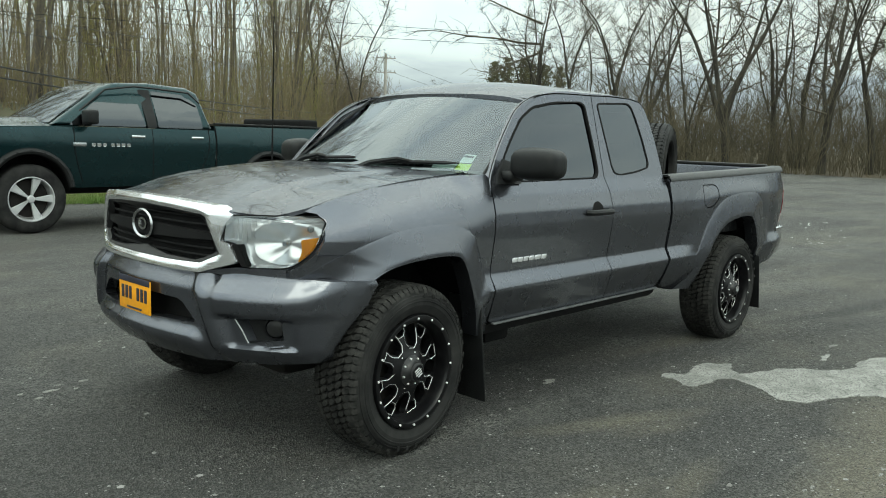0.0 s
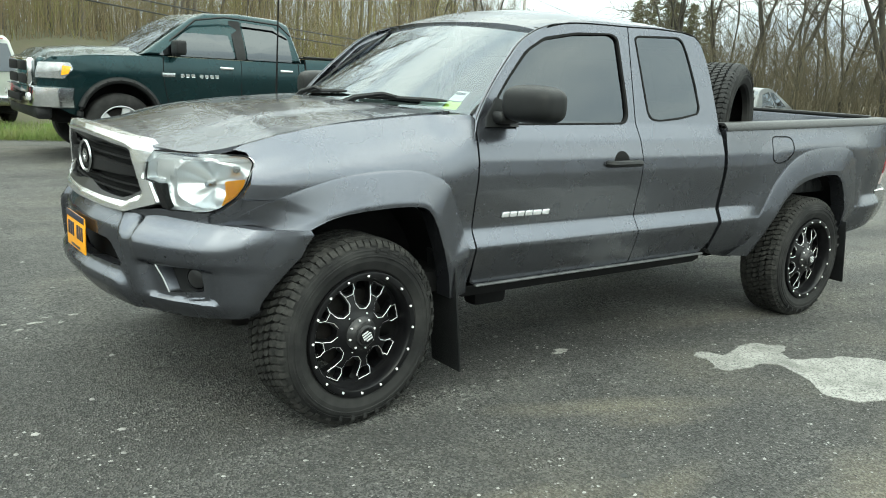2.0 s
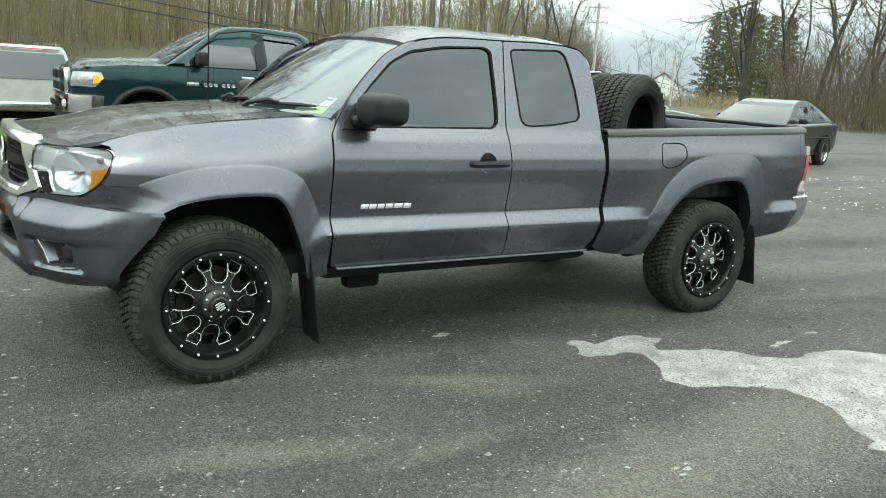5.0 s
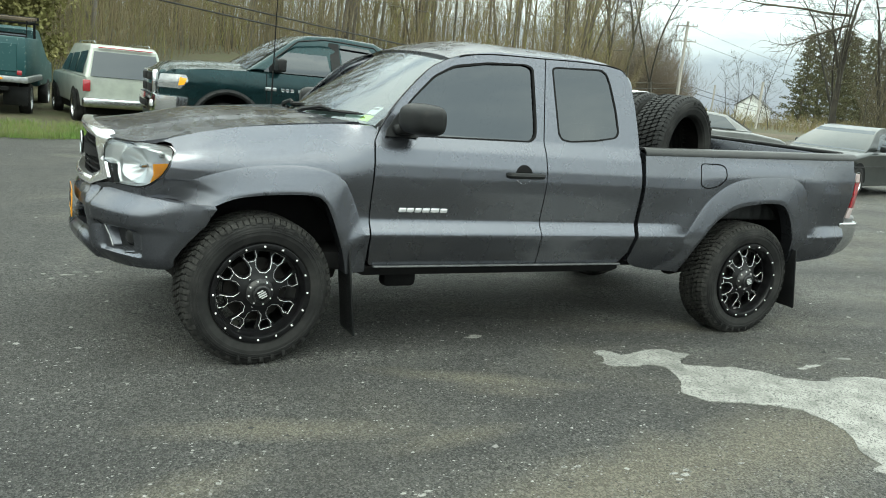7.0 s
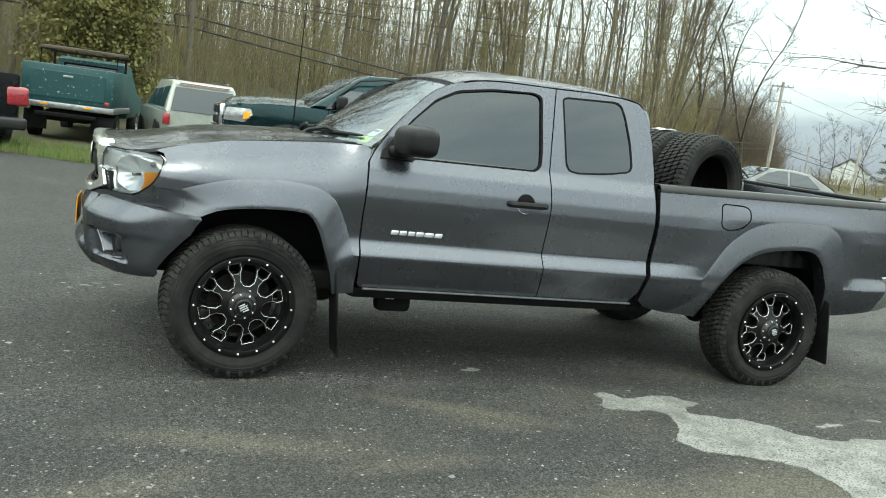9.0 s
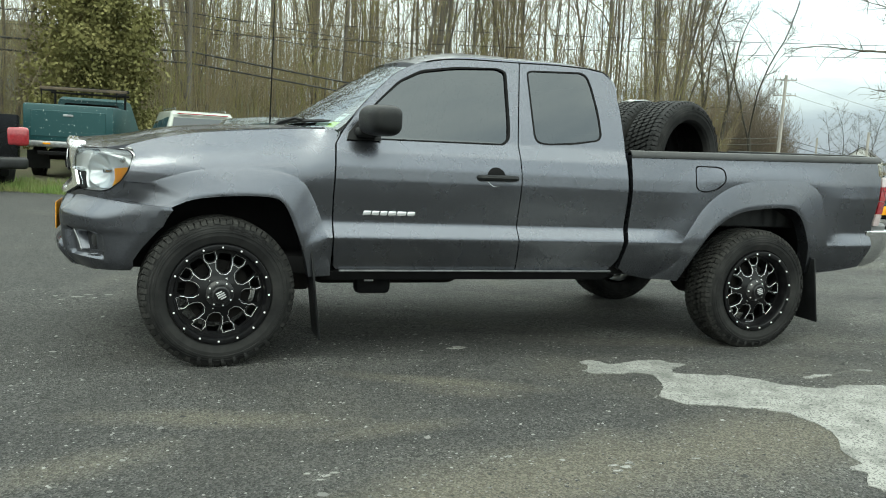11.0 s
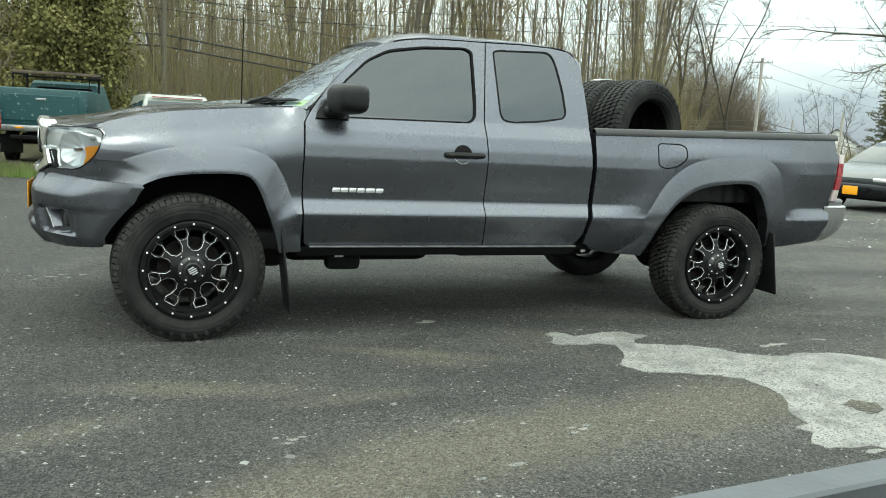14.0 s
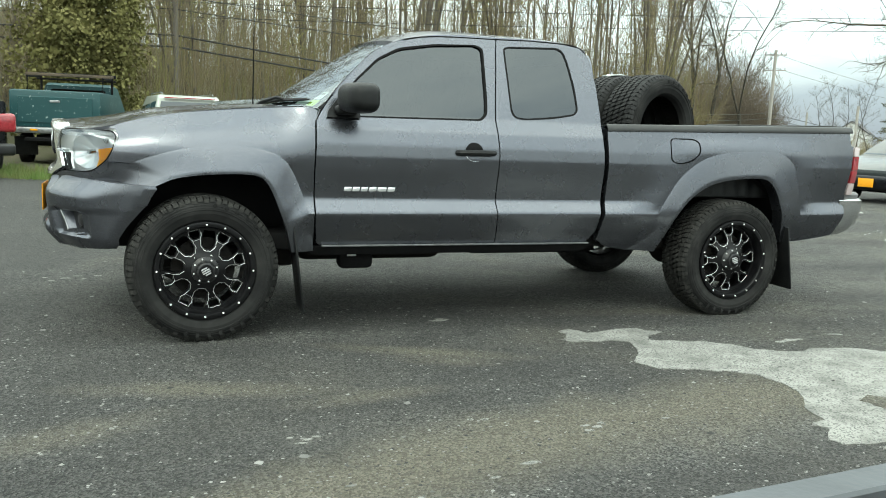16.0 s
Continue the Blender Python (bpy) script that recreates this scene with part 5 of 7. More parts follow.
# mirrors, handles, emblem
def mirror_body():
    """A rounded shell, flat at the back where the glass sits, on a short foot with a triangular base."""
    bm = bmesh.new()

    def pw(t, e):
        return math.copysign(abs(t) ** e, t)
    rings = []
    for i in range(1, 20):
        lat = -math.pi / 2 + math.pi * i / 20
        ring = []
        for k in range(36):
            lon = 2 * math.pi * k / 36
            px, pz, py = pw(math.cos(lat), 0.55) * pw(math.cos(lon), 0.62), pw(math.cos(lat), 0.55) * pw(math.sin(lon), 0.62), pw(math.sin(lat), 0.60)
            q = 0.5 * (py + 1)
            x = 0.757 + 0.083 * px + 0.05 * (0.5 - q)
            ring.append(bm.verts.new((min(x, 0.822 + 0.05 * (0.5 - q)), -0.035 + 0.120 * py, 1.268 + (0.082 + 0.006 * px) * pz * (0.90 + 0.10 * q))))
        rings.append(ring)
    for p, r in zip(rings, rings[1:]):
        for k in range(36):
            bm.faces.new((p[k], p[(k + 1) % 36], r[(k + 1) % 36], r[k]))
    bm.faces.new(rings[0][::-1])
    bm.faces.new(rings[-1])
    bmesh.ops.recalc_face_normals(bm, faces=bm.faces)
    bm = box((0.12, 0.10, 0.05), (0.72, 0.105, 1.205), 0.02, 3, bm=bm)
    return skin([(0.62, 1.165), (0.63, 1.20), (0.70, 1.285), (0.80, 1.26), (0.80, 1.165)], lambda u, v: (u, side_y(v) - 0.012, v), step=0.06, lip=0.03, bm=bm)


both_sides("door_mirror", mirror_body, TRIM, truck, "black plastic door mirror")


def handle():
    bm = tube(curve([(1.345, 0.055, 0.999), (1.365, 0.022, 1.0), (1.43, 0.012, 1.002), (1.50, 0.014, 1.002), (1.545, 0.022, 1.002), (1.565, 0.05, 1.002)], 4), 0.0165, 8)
    return bm


both_sides("door_handle", handle, TRIM, truck, "black door handle")
# no hollow is cut: shade is a black half-disc, the lit rim a tube
cup = [(1.445 + 0.054 * math.cos(a), 1.006 + 0.052 * math.sin(a)) for a in np.linspace(-0.05 * math.pi, 1.05 * math.pi, 20)]
part("handle_recess_shade", skin(cup, off(body_fn, -0.0015), step=0.05, lip=0.004), BLACK, truck, "flat black half-disc standing for the shade in the handle's hollow")
part("recess_rim_glint", tube([(1.445 + 0.053 * math.cos(a), side_y(1.003) - 0.001, 1.003 + 0.050 * math.sin(a)) for a in np.linspace(math.pi * 1.08, math.pi * 1.92, 14)], 0.003, 5), DULL_CHROME, truck)
lock = lathe([(0.0, -0.004), (0.007, -0.004), (0.008, 0.004)], 12)
bmesh.ops.translate(lock, vec=(1.555, 0.022, 1.002), verts=lock.verts)
part("door_lock", lock, DULL_CHROME, truck)
# name plate drawn as six plain bright slanted bars
for k in range(6):
    w = (0.042, 0.040, 0.038, 0.042, 0.050, 0.042)[k]
    x0 = 0.712 + (0.0, 0.046, 0.092, 0.136, 0.184, 0.240)[k]
    bm = box((w, 0.007, 0.024), (x0 + w / 2, side_y(0.79) - 0.003, 0.79), 0.004, 2)
    for v in bm.verts:
        v.co.x += 0.25 * (v.co.z - 0.79)
    part("door_emblem", bm, SILVER, truck, "small chrome emblem bar")

# wipers, antenna, stickers
for v0, v1, s0, s1 in ((0.80, 0.30, 0.035, 0.085), (1.45, 0.93, 0.03, 0.075)):
    def over(v, t, up):
        x, y, z = ws_fn(v, t)
        return (x - 0.7 * up, y, z + 0.7 * up)
    bm = tube([over(v0 + (v1 - v0) * k / 8, s0 + (s1 - s0) * k / 8, 0.012) for k in range(9)], [0.006] + [0.010] * 7 + [0.005], 6)
    bm = tube([over(v0 + 0.02, -0.06, 0.02), over(v0 - 0.06, -0.01, 0.04), over((v0 + v1) / 2 + 0.06, s0 + 0.02, 0.036), over((v0 + v1) / 2, (s0 + s1) / 2, 0.02)], [0.020, 0.014, 0.010, 0.008], 6, bm)
    part("wiper", bm, TRIM, truck, "black windscreen wiper")
part("antenna", tube([(0.42, 1.68, 1.18), (0.425, 1.68, 1.60), (0.43, 1.68, 2.05)], [0.006, 0.004, 0.003], 6), BLACK, truck, "thin black whip antenna")


def sticker(name, v0, v1, s0, s1, mat, label):
    return part(name, skin([(v0, s0), (v1, s0), (v1, s1), (v0, s1)], lambda v, s: tuple(np.array(ws_fn(v, s)) + np.array((0.006, 0, -0.006))), step=0.1, lip=0, inward=(1, 0, -1)), mat, truck, label)


sticker("sticker", 0.325, 0.44, 0.05, 0.105, PAPER, "white paper sticker inside the windscreen")
sticker("sticker", 0.255, 0.32, 0.04, 0.115, LIME, "lime inspection sticker inside the windscreen")
sticker("sticker", 0.262, 0.322, 0.125, 0.225, PAPER, "white paper sticker inside the windscreen")
part("sticker_print", skin([(0.268, 0.18), (0.316, 0.18), (0.316, 0.205), (0.268, 0.205)], lambda v, s: tuple(np.array(ws_fn(v, s)) + np.array((0.003, 0, -0.003))), step=0.2, lip=0, inward=(1, 0, -1)), PLATE_DARK, truck)

# cabin
part("dashboard", box((0.42, 1.42, 0.22), (0.72, C, 1.10), 0.06, 3), INSIDE, truck)
part("cab_floor", box((1.75, 1.50, 0.05), (1.40, C, 0.60), 0.01), INSIDE, truck)
part("headliner", box((0.85, 0.90, 0.02), (1.72, C, 1.635), 0.008), INSIDE, truck)
for yy in (0.50, 2 * C - 0.50):
    seat = part("seat", box((0.5, 0.5, 0.18), (1.35, yy, 0.85), 0.05, 3), INSIDE, truck, "grey cloth front seat")
    part("seat_back", box((0.14, 0.48, 0.62), (1.66, yy, 1.18), 0.05, 3, turn=(0, 14, 0)), INSIDE, seat)
    part("headrest", box((0.10, 0.26, 0.17), (1.76, yy, 1.53), 0.04, 3, turn=(0, 12, 0)), INSIDE, seat)
wheel_ring = lathe([(0.18, 0.0), (0.19, 0.012), (0.20, 0.0), (0.19, -0.012)], 32, axis="Z", close=True)
bmesh.ops.rotate(wheel_ring, cent=(0, 0, 0), matrix=Euler((0, radians(-65), 0)).to_matrix(), verts=wheel_ring.verts)
bmesh.ops.translate(wheel_ring, vec=(0.98, 0.52, 1.16), verts=wheel_ring.verts)
part("steering_wheel", wheel_ring, INSIDE, truck)
part("interior_mirror", box((0.03, 0.24, 0.06), (0.98, C, 1.53), 0.015), INSIDE, truck)

# bed, tailgate, rear end
bed = box((1.92, 1.50, 0.02), (3.25, C, 0.765), 0.004)
part("bed_floor", bed, TRIM, truck, "black plastic bed liner floor")
both_sides("bed_liner_side", lambda: skin([(2.31, 0.765), (4.19, 0.765), (4.19, 1.222), (2.31, 1.172)], lambda u, v: (u, 0.165 + 0.006 * math.sin(u * 62), v), step=0.025, lip=0.0, stepv=0.2), TRIM, truck, "black ribbed bed liner")
part("bed_front_wall", box((0.04, 1.58, 0.44), (2.33, C, 0.965), 0.01), PAINT, truck)
gate = part("tailgate", box((0.05, 1.40, 0.50), (4.20, C, 0.985), 0.02, 3), PAINT, truck, "grey closed tailgate")
part("tailgate_cap", box((0.06, 1.40, 0.03), (4.20, C, 1.237), 0.012), TRIM, gate)
part("tailgate_handle", box((0.02, 0.24, 0.07), (4.232, C, 1.08), 0.01), TRIM, gate)


def tail_lamp(z0, z1):
    def make():
        poly = [(4.205 + 0.10 * (z0 - 0.79) + 0.005, z0), (4.275 + 0.10 * (z0 - 0.79), z0), (4.275 + 0.10 * (z1 - 0.79), z1), (4.205 + 0.10 * (z1 - 0.79) + 0.005, z1)]
        return skin(rounded(poly, 0.008), lambda u, v: (u, body_y(4.2, v) + 0.004 + 0.35 * max(0, u - 4.235) ** 1.0, v), step=0.03, lip=0.07)
    return make


both_sides("tail_lamp_cover", tail_lamp(1.052, 1.112), PINK_LENS, truck, "pale clear tail lamp cover")
both_sides("tail_lamp", tail_lamp(0.955, 1.050), RED_LENS, truck, "red tail lamp lens")
both_sides("tail_lamp_lower", tail_lamp(0.868, 0.952), RED_LENS, truck, "red tail lamp lens")
both_sides("reverse_lamp", tail_lamp(0.79, 0.866), PINK_LENS, truck, "clear reverse lamp lens")


BUMPER_LINE = curve([(4.150, 0.095), (4.26, 0.105), (4.37, 0.13), (4.445, 0.20), (4.475, 0.34), (4.485, 0.60), (4.49, C), (4.485, 2 * C - 0.60), (4.475, 2 * C - 0.34), (4.445, 2 * C - 0.20), (4.37, 2 * C - 0.13), (4.26, 2 * C - 0.105), (4.150, 2 * C - 0.095)], 5)


def bumper_rows(levels):
    """Rows along the rear bumper's plan line: height, inset, and how far the rear is drawn in."""
    return loft([[(x - inn - pull * (x - 4.15) / 0.3, y + (inn if y < C else -inn), z) for x, y in BUMPER_LINE] for z, inn, pull in levels])


part("rear_bumper", bumper_rows(((0.752, 0.05, 0), (0.757, 0.010, 0), (0.748, 0.0, 0), (0.70, 0.0, 0.0), (0.63, 0.0, 0.015), (0.58, 0.004, 0.05), (0.54, 0.012, 0.10), (0.512, 0.03, 0.15), (0.505, 0.07, 0.16))), BUMPER_CHROME, truck, "chrome rear bumper")
part("rear_bumper_step", bumper_rows(((0.752, 0.022, 0), (0.785, 0.018, 0), (0.798, 0.026, 0), (0.803, 0.05, 0), (0.803, 0.09, 0))), STEP_GREY, truck, "grey ribbed plastic bumper step")

# two spare tyres stand in the bed
SPARE = finish("spare_tyre", tyre_mesh(), (RUBBER, BLACK_TREAD), sharp=20)
for k, (x, y, turn, roll) in enumerate(((2.885, 0.535, 20, 0), (2.785, 0.80, 20, 0))):
    t = new("spare_tyre", SPARE)
    t.matrix_world = pose(x, y, 0.778 + TYRE_R, roll, 30 * k, turn)
    tagged(t, "black all-terrain tyre without a rim, standing in the truck bed", "tyre", "tyres in the bed")



def rag(at, size, seed):
    """A crumpled cloth draped over the tyre's tread."""
    def drape(u, v):
        z = 0.010 * noise.noise(Vector((u * 16, v * 16, seed))) + 0.004 * noise.noise(Vector((u * 45, v * 45, seed)))
        return (at[0] + u, at[1] + v, at[2] - 1.25 * u * u + z)
    return skin([(-size, -0.08), (-0.4 * size, -0.10), (0.5 * size, -0.07), (size, -0.03), (0.9 * size, 0.09), (0.1 * size, 0.11), (-0.8 * size, 0.08)], drape, step=0.012, lip=0.006, inward=(0, 0, -1))


tagged(part("cloth", rag((2.765, 0.80, 0.778 + 2 * TYRE_R + 0.004), 0.075, 7.0), PAPER), "crumpled white cloth lying on a spare tyre", "cloth")

# ---- other vehicles ----
def slab(profile, half, taper=None, bevel=0.05, seg=3):
    """A body block: a side outline (x, z) drawn out across y, drawn in by taper(x, z), with rounded edges."""
    bm = bmesh.new()
    a = [bm.verts.new((x, -half, z)) for x, z in profile]
    b = [bm.verts.new((x, half, z)) for x, z in profile]
    fa = bm.faces.new(a)
    fb = bm.faces.new(b[::-1])
    n = len(profile)
    for i in range(n):
        bm.faces.new((a[i], b[i], b[(i + 1) % n], a[(i + 1) % n]))
    bmesh.ops.recalc_face_normals(bm, faces=bm.faces)
    if taper:
        for v in bm.verts:
            v.co.y *= taper(v.co.x, v.co.z)
    if bevel:
        rim = [e for e in bm.edges if (fa in e.link_faces) != (fb in e.link_faces)]
        bmesh.ops.bevel(bm, geom=rim, offset=bevel, segments=seg, affect="EDGES", profile=0.5, clamp_overlap=True)
    bmesh.ops.triangulate(bm, faces=[f for f in bm.faces if len(f.verts) > 4])
    return bm


def simple_wheel(parent, x, y, r, width, flip, rim_mat, spokes=5, rim_r=None, drop=0.0):
    w = empty("wheel")
    w.parent = parent
    w.location = (x, y, r - drop)
    if flip:
        w.rotation_euler = (0, 0, math.pi)
    k = rim_r or r * 0.64
    h = width / 2
    prof = [(k, 0.0), (k + 0.02, -0.006), (r - 0.05, -0.004), (r - 0.012, 0.02), (r, 0.04), (r, width - 0.04), (r - 0.03, width - 0.01), (k, width - 0.01)]
    part("tyre", lathe(prof, 40), RUBBER, w)
    barrel = lathe([(k + 0.004, 0.0), (k - 0.008, -0.002), (k - 0.02, 0.02), (k - 0.03, 0.15), (k, 0.2)], 32)
    part("rim", barrel, rim_mat, w)
    star = None
    for i in range(spokes):
        bm = bmesh.new()
        half = math.pi / spokes * 0.42
        pts = [(0.03, -1.2), (k - 0.012, -0.75), (k - 0.012, 0.75), (0.03, 1.2)]
        top = [bm.verts.new((rr * math.cos(s * half), 0.018 + 0.012 * (1 - rr / k), rr * math.sin(s * half))) for rr, s in pts]
        low = [bm.verts.new((v.co.x, 0.06, v.co.z)) for v in top]
        bm.faces.new(top)
        for q in range(4):
            bm.faces.new((top[q], low[q], low[(q + 1) % 4], top[(q + 1) % 4]))
        bmesh.ops.bevel(bm, geom=bm.edges[:], offset=0.006, segments=1, affect="EDGES")
        bmesh.ops.rotate(bm, cent=(0, 0, 0), matrix=Euler((0, 2 * math.pi * i / spokes, 0)).to_matrix(), verts=bm.verts)
        star = join(star, bm) if star is not None else bm
    bmesh.ops.recalc_face_normals(star, faces=star.faces)
    part("spokes", star, rim_mat, w)
    part("hub_cap", lathe([(0.0, 0.008), (0.035, 0.012), (0.05, 0.03)], 20), rim_mat, w)
    part("brake_disc", lathe([(0.0, 0.10), (k - 0.05, 0.10), (k - 0.05, 0.12)], 24), RUST, w)
    return w


def side_strip(line, y, w, mat, name, parent, depth=0.006):
    """A thin dark shut line or bright moulding laid on the body side."""
    return part(name, tube([(u, y, v) for u, v in line], w, 5), mat, parent)


def arch(parent, x, z, r, half, mat, lip):
    for s in (-1, 1):
        pts = [(x + r * math.cos(a), s * (half + 0.004), z + r * math.sin(a)) for a in np.linspace(math.pi * 1.06, -0.06 * math.pi, 26)]
        part("wheel_arch", tube(pts, lip, 8), mat, parent)
        bm = bmesh.new()
        ring = [bm.verts.new((p[0], s * (half - 0.01), p[2])) for p in pts]
        back = [bm.verts.new((p[0], s * (half - 0.30), p[2])) for p in pts]
        for i in range(len(ring) - 1):
            bm.faces.new((ring[i], back[i], back[i + 1], ring[i + 1]))
        bm.faces.new(back)
        part("wheel_well", bm, BLACK, parent)


# the dark teal pickup behind the grey one
ram = tagged(empty("crew_pickup_truck", pose(1.48, 9.38, 0.14)), "dark teal full-size pickup truck with silver five-spoke wheels", "pickup truck")


def arc_pts(cx, r, z0, n=14):
    a0 = math.asin(max(-1, min(1, (z0 - 0.40) / r)))
    return [(cx + r * math.cos(a), 0.40 + r * math.sin(a)) for a in np.linspace(a0, math.pi - a0, n)]


def ram_side(u, v):
    y = float(np.interp(v, [0.3, 0.55, 0.8, 1.0, 1.12, 1.25, 1.85], [0.90, 0.955, 0.975, 0.985, 0.975, 0.94, 0.70]))
    return y - 0.25 * max(0, (-0.55 - u) / 0.45) ** 2


def ram_fn(s):
    return lambda u, v: (u, s * ram_side(u, v), v)


RAM_ARCH_F = arc_pts(0.0, 0.50, 0.45)
RAM_ARCH_R = arc_pts(3.57, 0.50, 0.45)
RAM_CAB = [(-0.90, 0.62), (-0.92, 0.80), (-0.90, 1.08), (-0.78, 1.16), (-0.30, 1.20), (0.55, 1.235), (2.62, 1.235), (2.62, 0.45)] + [(0.6, 0.43)] + RAM_ARCH_F + [(-0.55, 0.45)]
RAM_BED = [(2.65, 1.30), (4.75, 1.33), (4.78, 0.55), (4.4, 0.47)] + RAM_ARCH_R + [(2.65, 0.45)]
for s in (-1, 1):
    part("cab_side", skin(RAM_CAB, ram_fn(s), step=0.08, lip=0.04, inward=(0, -s, 0)), TEAL, ram)
    part("bed_side", skin(RAM_BED, ram_fn(s), step=0.08, lip=0.04, inward=(0, -s, 0)), TEAL, ram)


def ram_hood(u, v):
    q = abs(v) / 0.95
    return (u, v, float(np.interp(u, [-0.95, -0.78, -0.3, 0.6], [1.09, 1.23, 1.285, 1.32])) - 0.08 * q ** 3 + 0.03 * (1 - smooth01((q - 0.5) / 0.15)))


part("hood", skin([(-0.95, -0.55), (-0.90, -0.80), (-0.75, -0.93), (0.62, -0.95), (0.62, 0.95), (-0.75, 0.93), (-0.90, 0.80), (-0.95, 0.55)], ram_hood, step=0.08, lip=0.03, inward=(0, 0, -1)), TEAL, ram)
ram_roof = [(0.26, 1.24), (1.00, 1.76), (1.20, 1.84), (1.7, 1.87), (2.30, 1.84), (2.46, 1.77), (2.60, 1.24)]


def ram_taper(x, z):
    return 1.0 - 0.24 * smooth01((z - 1.2) / 0.7)


part("cab", slab(ram_roof, 0.95, ram_taper, 0.07, 4), TEAL, ram)


def cab_wall(v):
    return 0.95 * (1 - 0.24 * smooth01((v - 1.2) / 0.7))


for s in (-1, 1):
    def pane(poly, name, mat, d, label="", s=s):
        return part(name, skin(rounded(poly, 0.03), lambda u, v: (u, s * (cab_wall(v) + d), v), step=0.15, lip=0.012, inward=(0, -s, 0)), mat, ram, label)
    pane([(0.50, 1.25), (1.05, 1.71), (1.45, 1.77), (1.56, 1.25)], "front_window", TINTED, 0.002, "tinted window glass")
    pane([(1.74, 1.25), (1.72, 1.76), (2.22, 1.73), (2.40, 1.60), (2.43, 1.25)], "rear_window", TINTED, 0.002, "tinted window glass")
    pane([(1.58, 1.24), (1.53, 1.77), (1.70, 1.77), (1.72, 1.24)], "door_pillar", TRIM, 0.003)
    side_strip([(0.47, 1.265), (1.02, 1.735), (1.42, 1.80), (1.74, 1.79), (2.24, 1.76), (2.42, 1.62)], s * (cab_wall(1.55) + 0.03), 0.014, TRIM, "window_visor", ram)
    for line in ([(0.56, 1.23), (0.56, 0.9), (0.66, 0.5)], [(1.64, 1.24), (1.64, 0.48)], [(2.52, 1.24), (2.50, 0.9), (2.30, 0.5)], [(2.635, 1.28), (2.635, 0.47)]):
        part("shut_line", tube([(u, s * (ram_side(u, v) + 0.001), v) for u, v in curve(line, 4)], 0.006, 5), BLACK, ram)
    for hx in (1.42, 2.32):
        part("door_handle", box((0.20, 0.03, 0.035), (hx, s * 0.985, 1.12), 0.01), CHROME, ram, "chrome door handle")
    mir = part("door_mirror", box((0.13, 0.27, 0.19), (0.72, s * 1.09, 1.36), 0.035, 3), TRIM, ram, "black door mirror")
    part("mirror_arm", box((0.09, 0.14, 0.04), (0.72, s * 0.97, 1.27), 0.012), TRIM, mir)
    part("side_badge", box((0.17, 0.005, 0.05), (0.62, s * 0.988, 1.0), 0.002), DULL_CHROME, ram)
    for k in range(7):
        part("side_emblem", box((0.052, 0.005, 0.045), (0.80 + 0.073 * k + (0.04 if k > 2 else 0), s * 0.988, 1.0), 0.008, 1), CHROME, ram, "pale emblem bar")
    for cx in (0.0, 3.57):
        pts = [(cx + 0.505 * math.cos(a), s * 0.985, 0.40 + 0.505 * math.sin(a)) for a in np.linspace(math.pi * 0.97, 0.03 * math.pi, 26)]
        part("wheel_flare", tube(pts, 0.042, 8), TRIM, ram, "black bolted wheel flare")
        for a in np.linspace(0.25, math.pi - 0.25, 9):
            made = lathe([(0.0, -0.02), (0.011, -0.016), (0.014, 0.0)], 8)
            bmesh.ops.translate(made, vec=(cx + 0.51 * math.cos(a), 0, 0.40 + 0.51 * math.sin(a)), verts=made.verts)
            for v in made.verts:
                v.co.y = s * (1.018 - v.co.y * 0 + abs(v.co.y) * 0.5)
            part("flare_bolt", made, BLACK, ram)
        line = [(cx + 0.50 * math.cos(a), 0.40 + 0.50 * math.sin(a)) for a in np.linspace(math.pi, 0, 20)]
        bm = loft([[(u, s * 0.95, v) for u, v in line], [(u, s * 0.55, v) for u, v in line]])
        bm.faces.new([bm.verts.new((u, s * 0.55, v)) for u, v in line])
        part("wheel_well", bm, BLACK, ram)
        simple_wheel(ram, cx, s * 0.985, 0.44, 0.28, s > 0, ALLOY, 5, 0.285, 0.14)
    lamp = part("headlight", skin(rounded([(-0.93, 1.09), (-0.95, 0.90), (-0.66, 0.90), (-0.56, 1.02), (-0.60, 1.10)], 0.02), lambda u, v: (u + 0.06 * (v - 1), s * (ram_side(u, v) + 0.006), v), step=0.05, lip=0.03, inward=(0, -s, 0)), DULL_CHROME, ram, "clear headlight")
    part("turn_signal", skin(rounded([(-0.68, 1.06), (-0.70, 0.94), (-0.62, 0.96), (-0.58, 1.05)], 0.01), lambda u, v: (u, s * (ram_side(u, v) + 0.016), v), step=0.05, lip=0.015, inward=(0, -s, 0)), AMBER_LENS, lamp, "amber turn signal")
part("windscreen", skin([(-0.84, 0.03), (-0.70, 0.93), (0.70, 0.93), (0.84, 0.03)], lambda v, s: (0.27 + 0.72 * s - 0.17 * (1 - 0.5 * s) * (1 - (v / 0.84) ** 2), v, 1.26 + 0.50 * s), step=0.1, lip=0, inward=(1, 0, -1)), TINTED, ram, "windscreen reflecting the sky")
part("grille_shell", box((0.10, 1.20, 0.36), (-0.955, 0, 0.95), 0.04, 3), CHROME, ram, "chrome grille shell")
for yy in (-0.29, 0.29):
    for zz in (0.87, 1.03):
        part("grille_opening", box((0.04, 0.50, 0.12), (-0.995, yy, zz), 0.015), BLACK, ram)
part("front_panel", box((0.12, 1.62, 0.50), (-0.88, 0, 0.90), 0.05, 3), TEAL, ram)


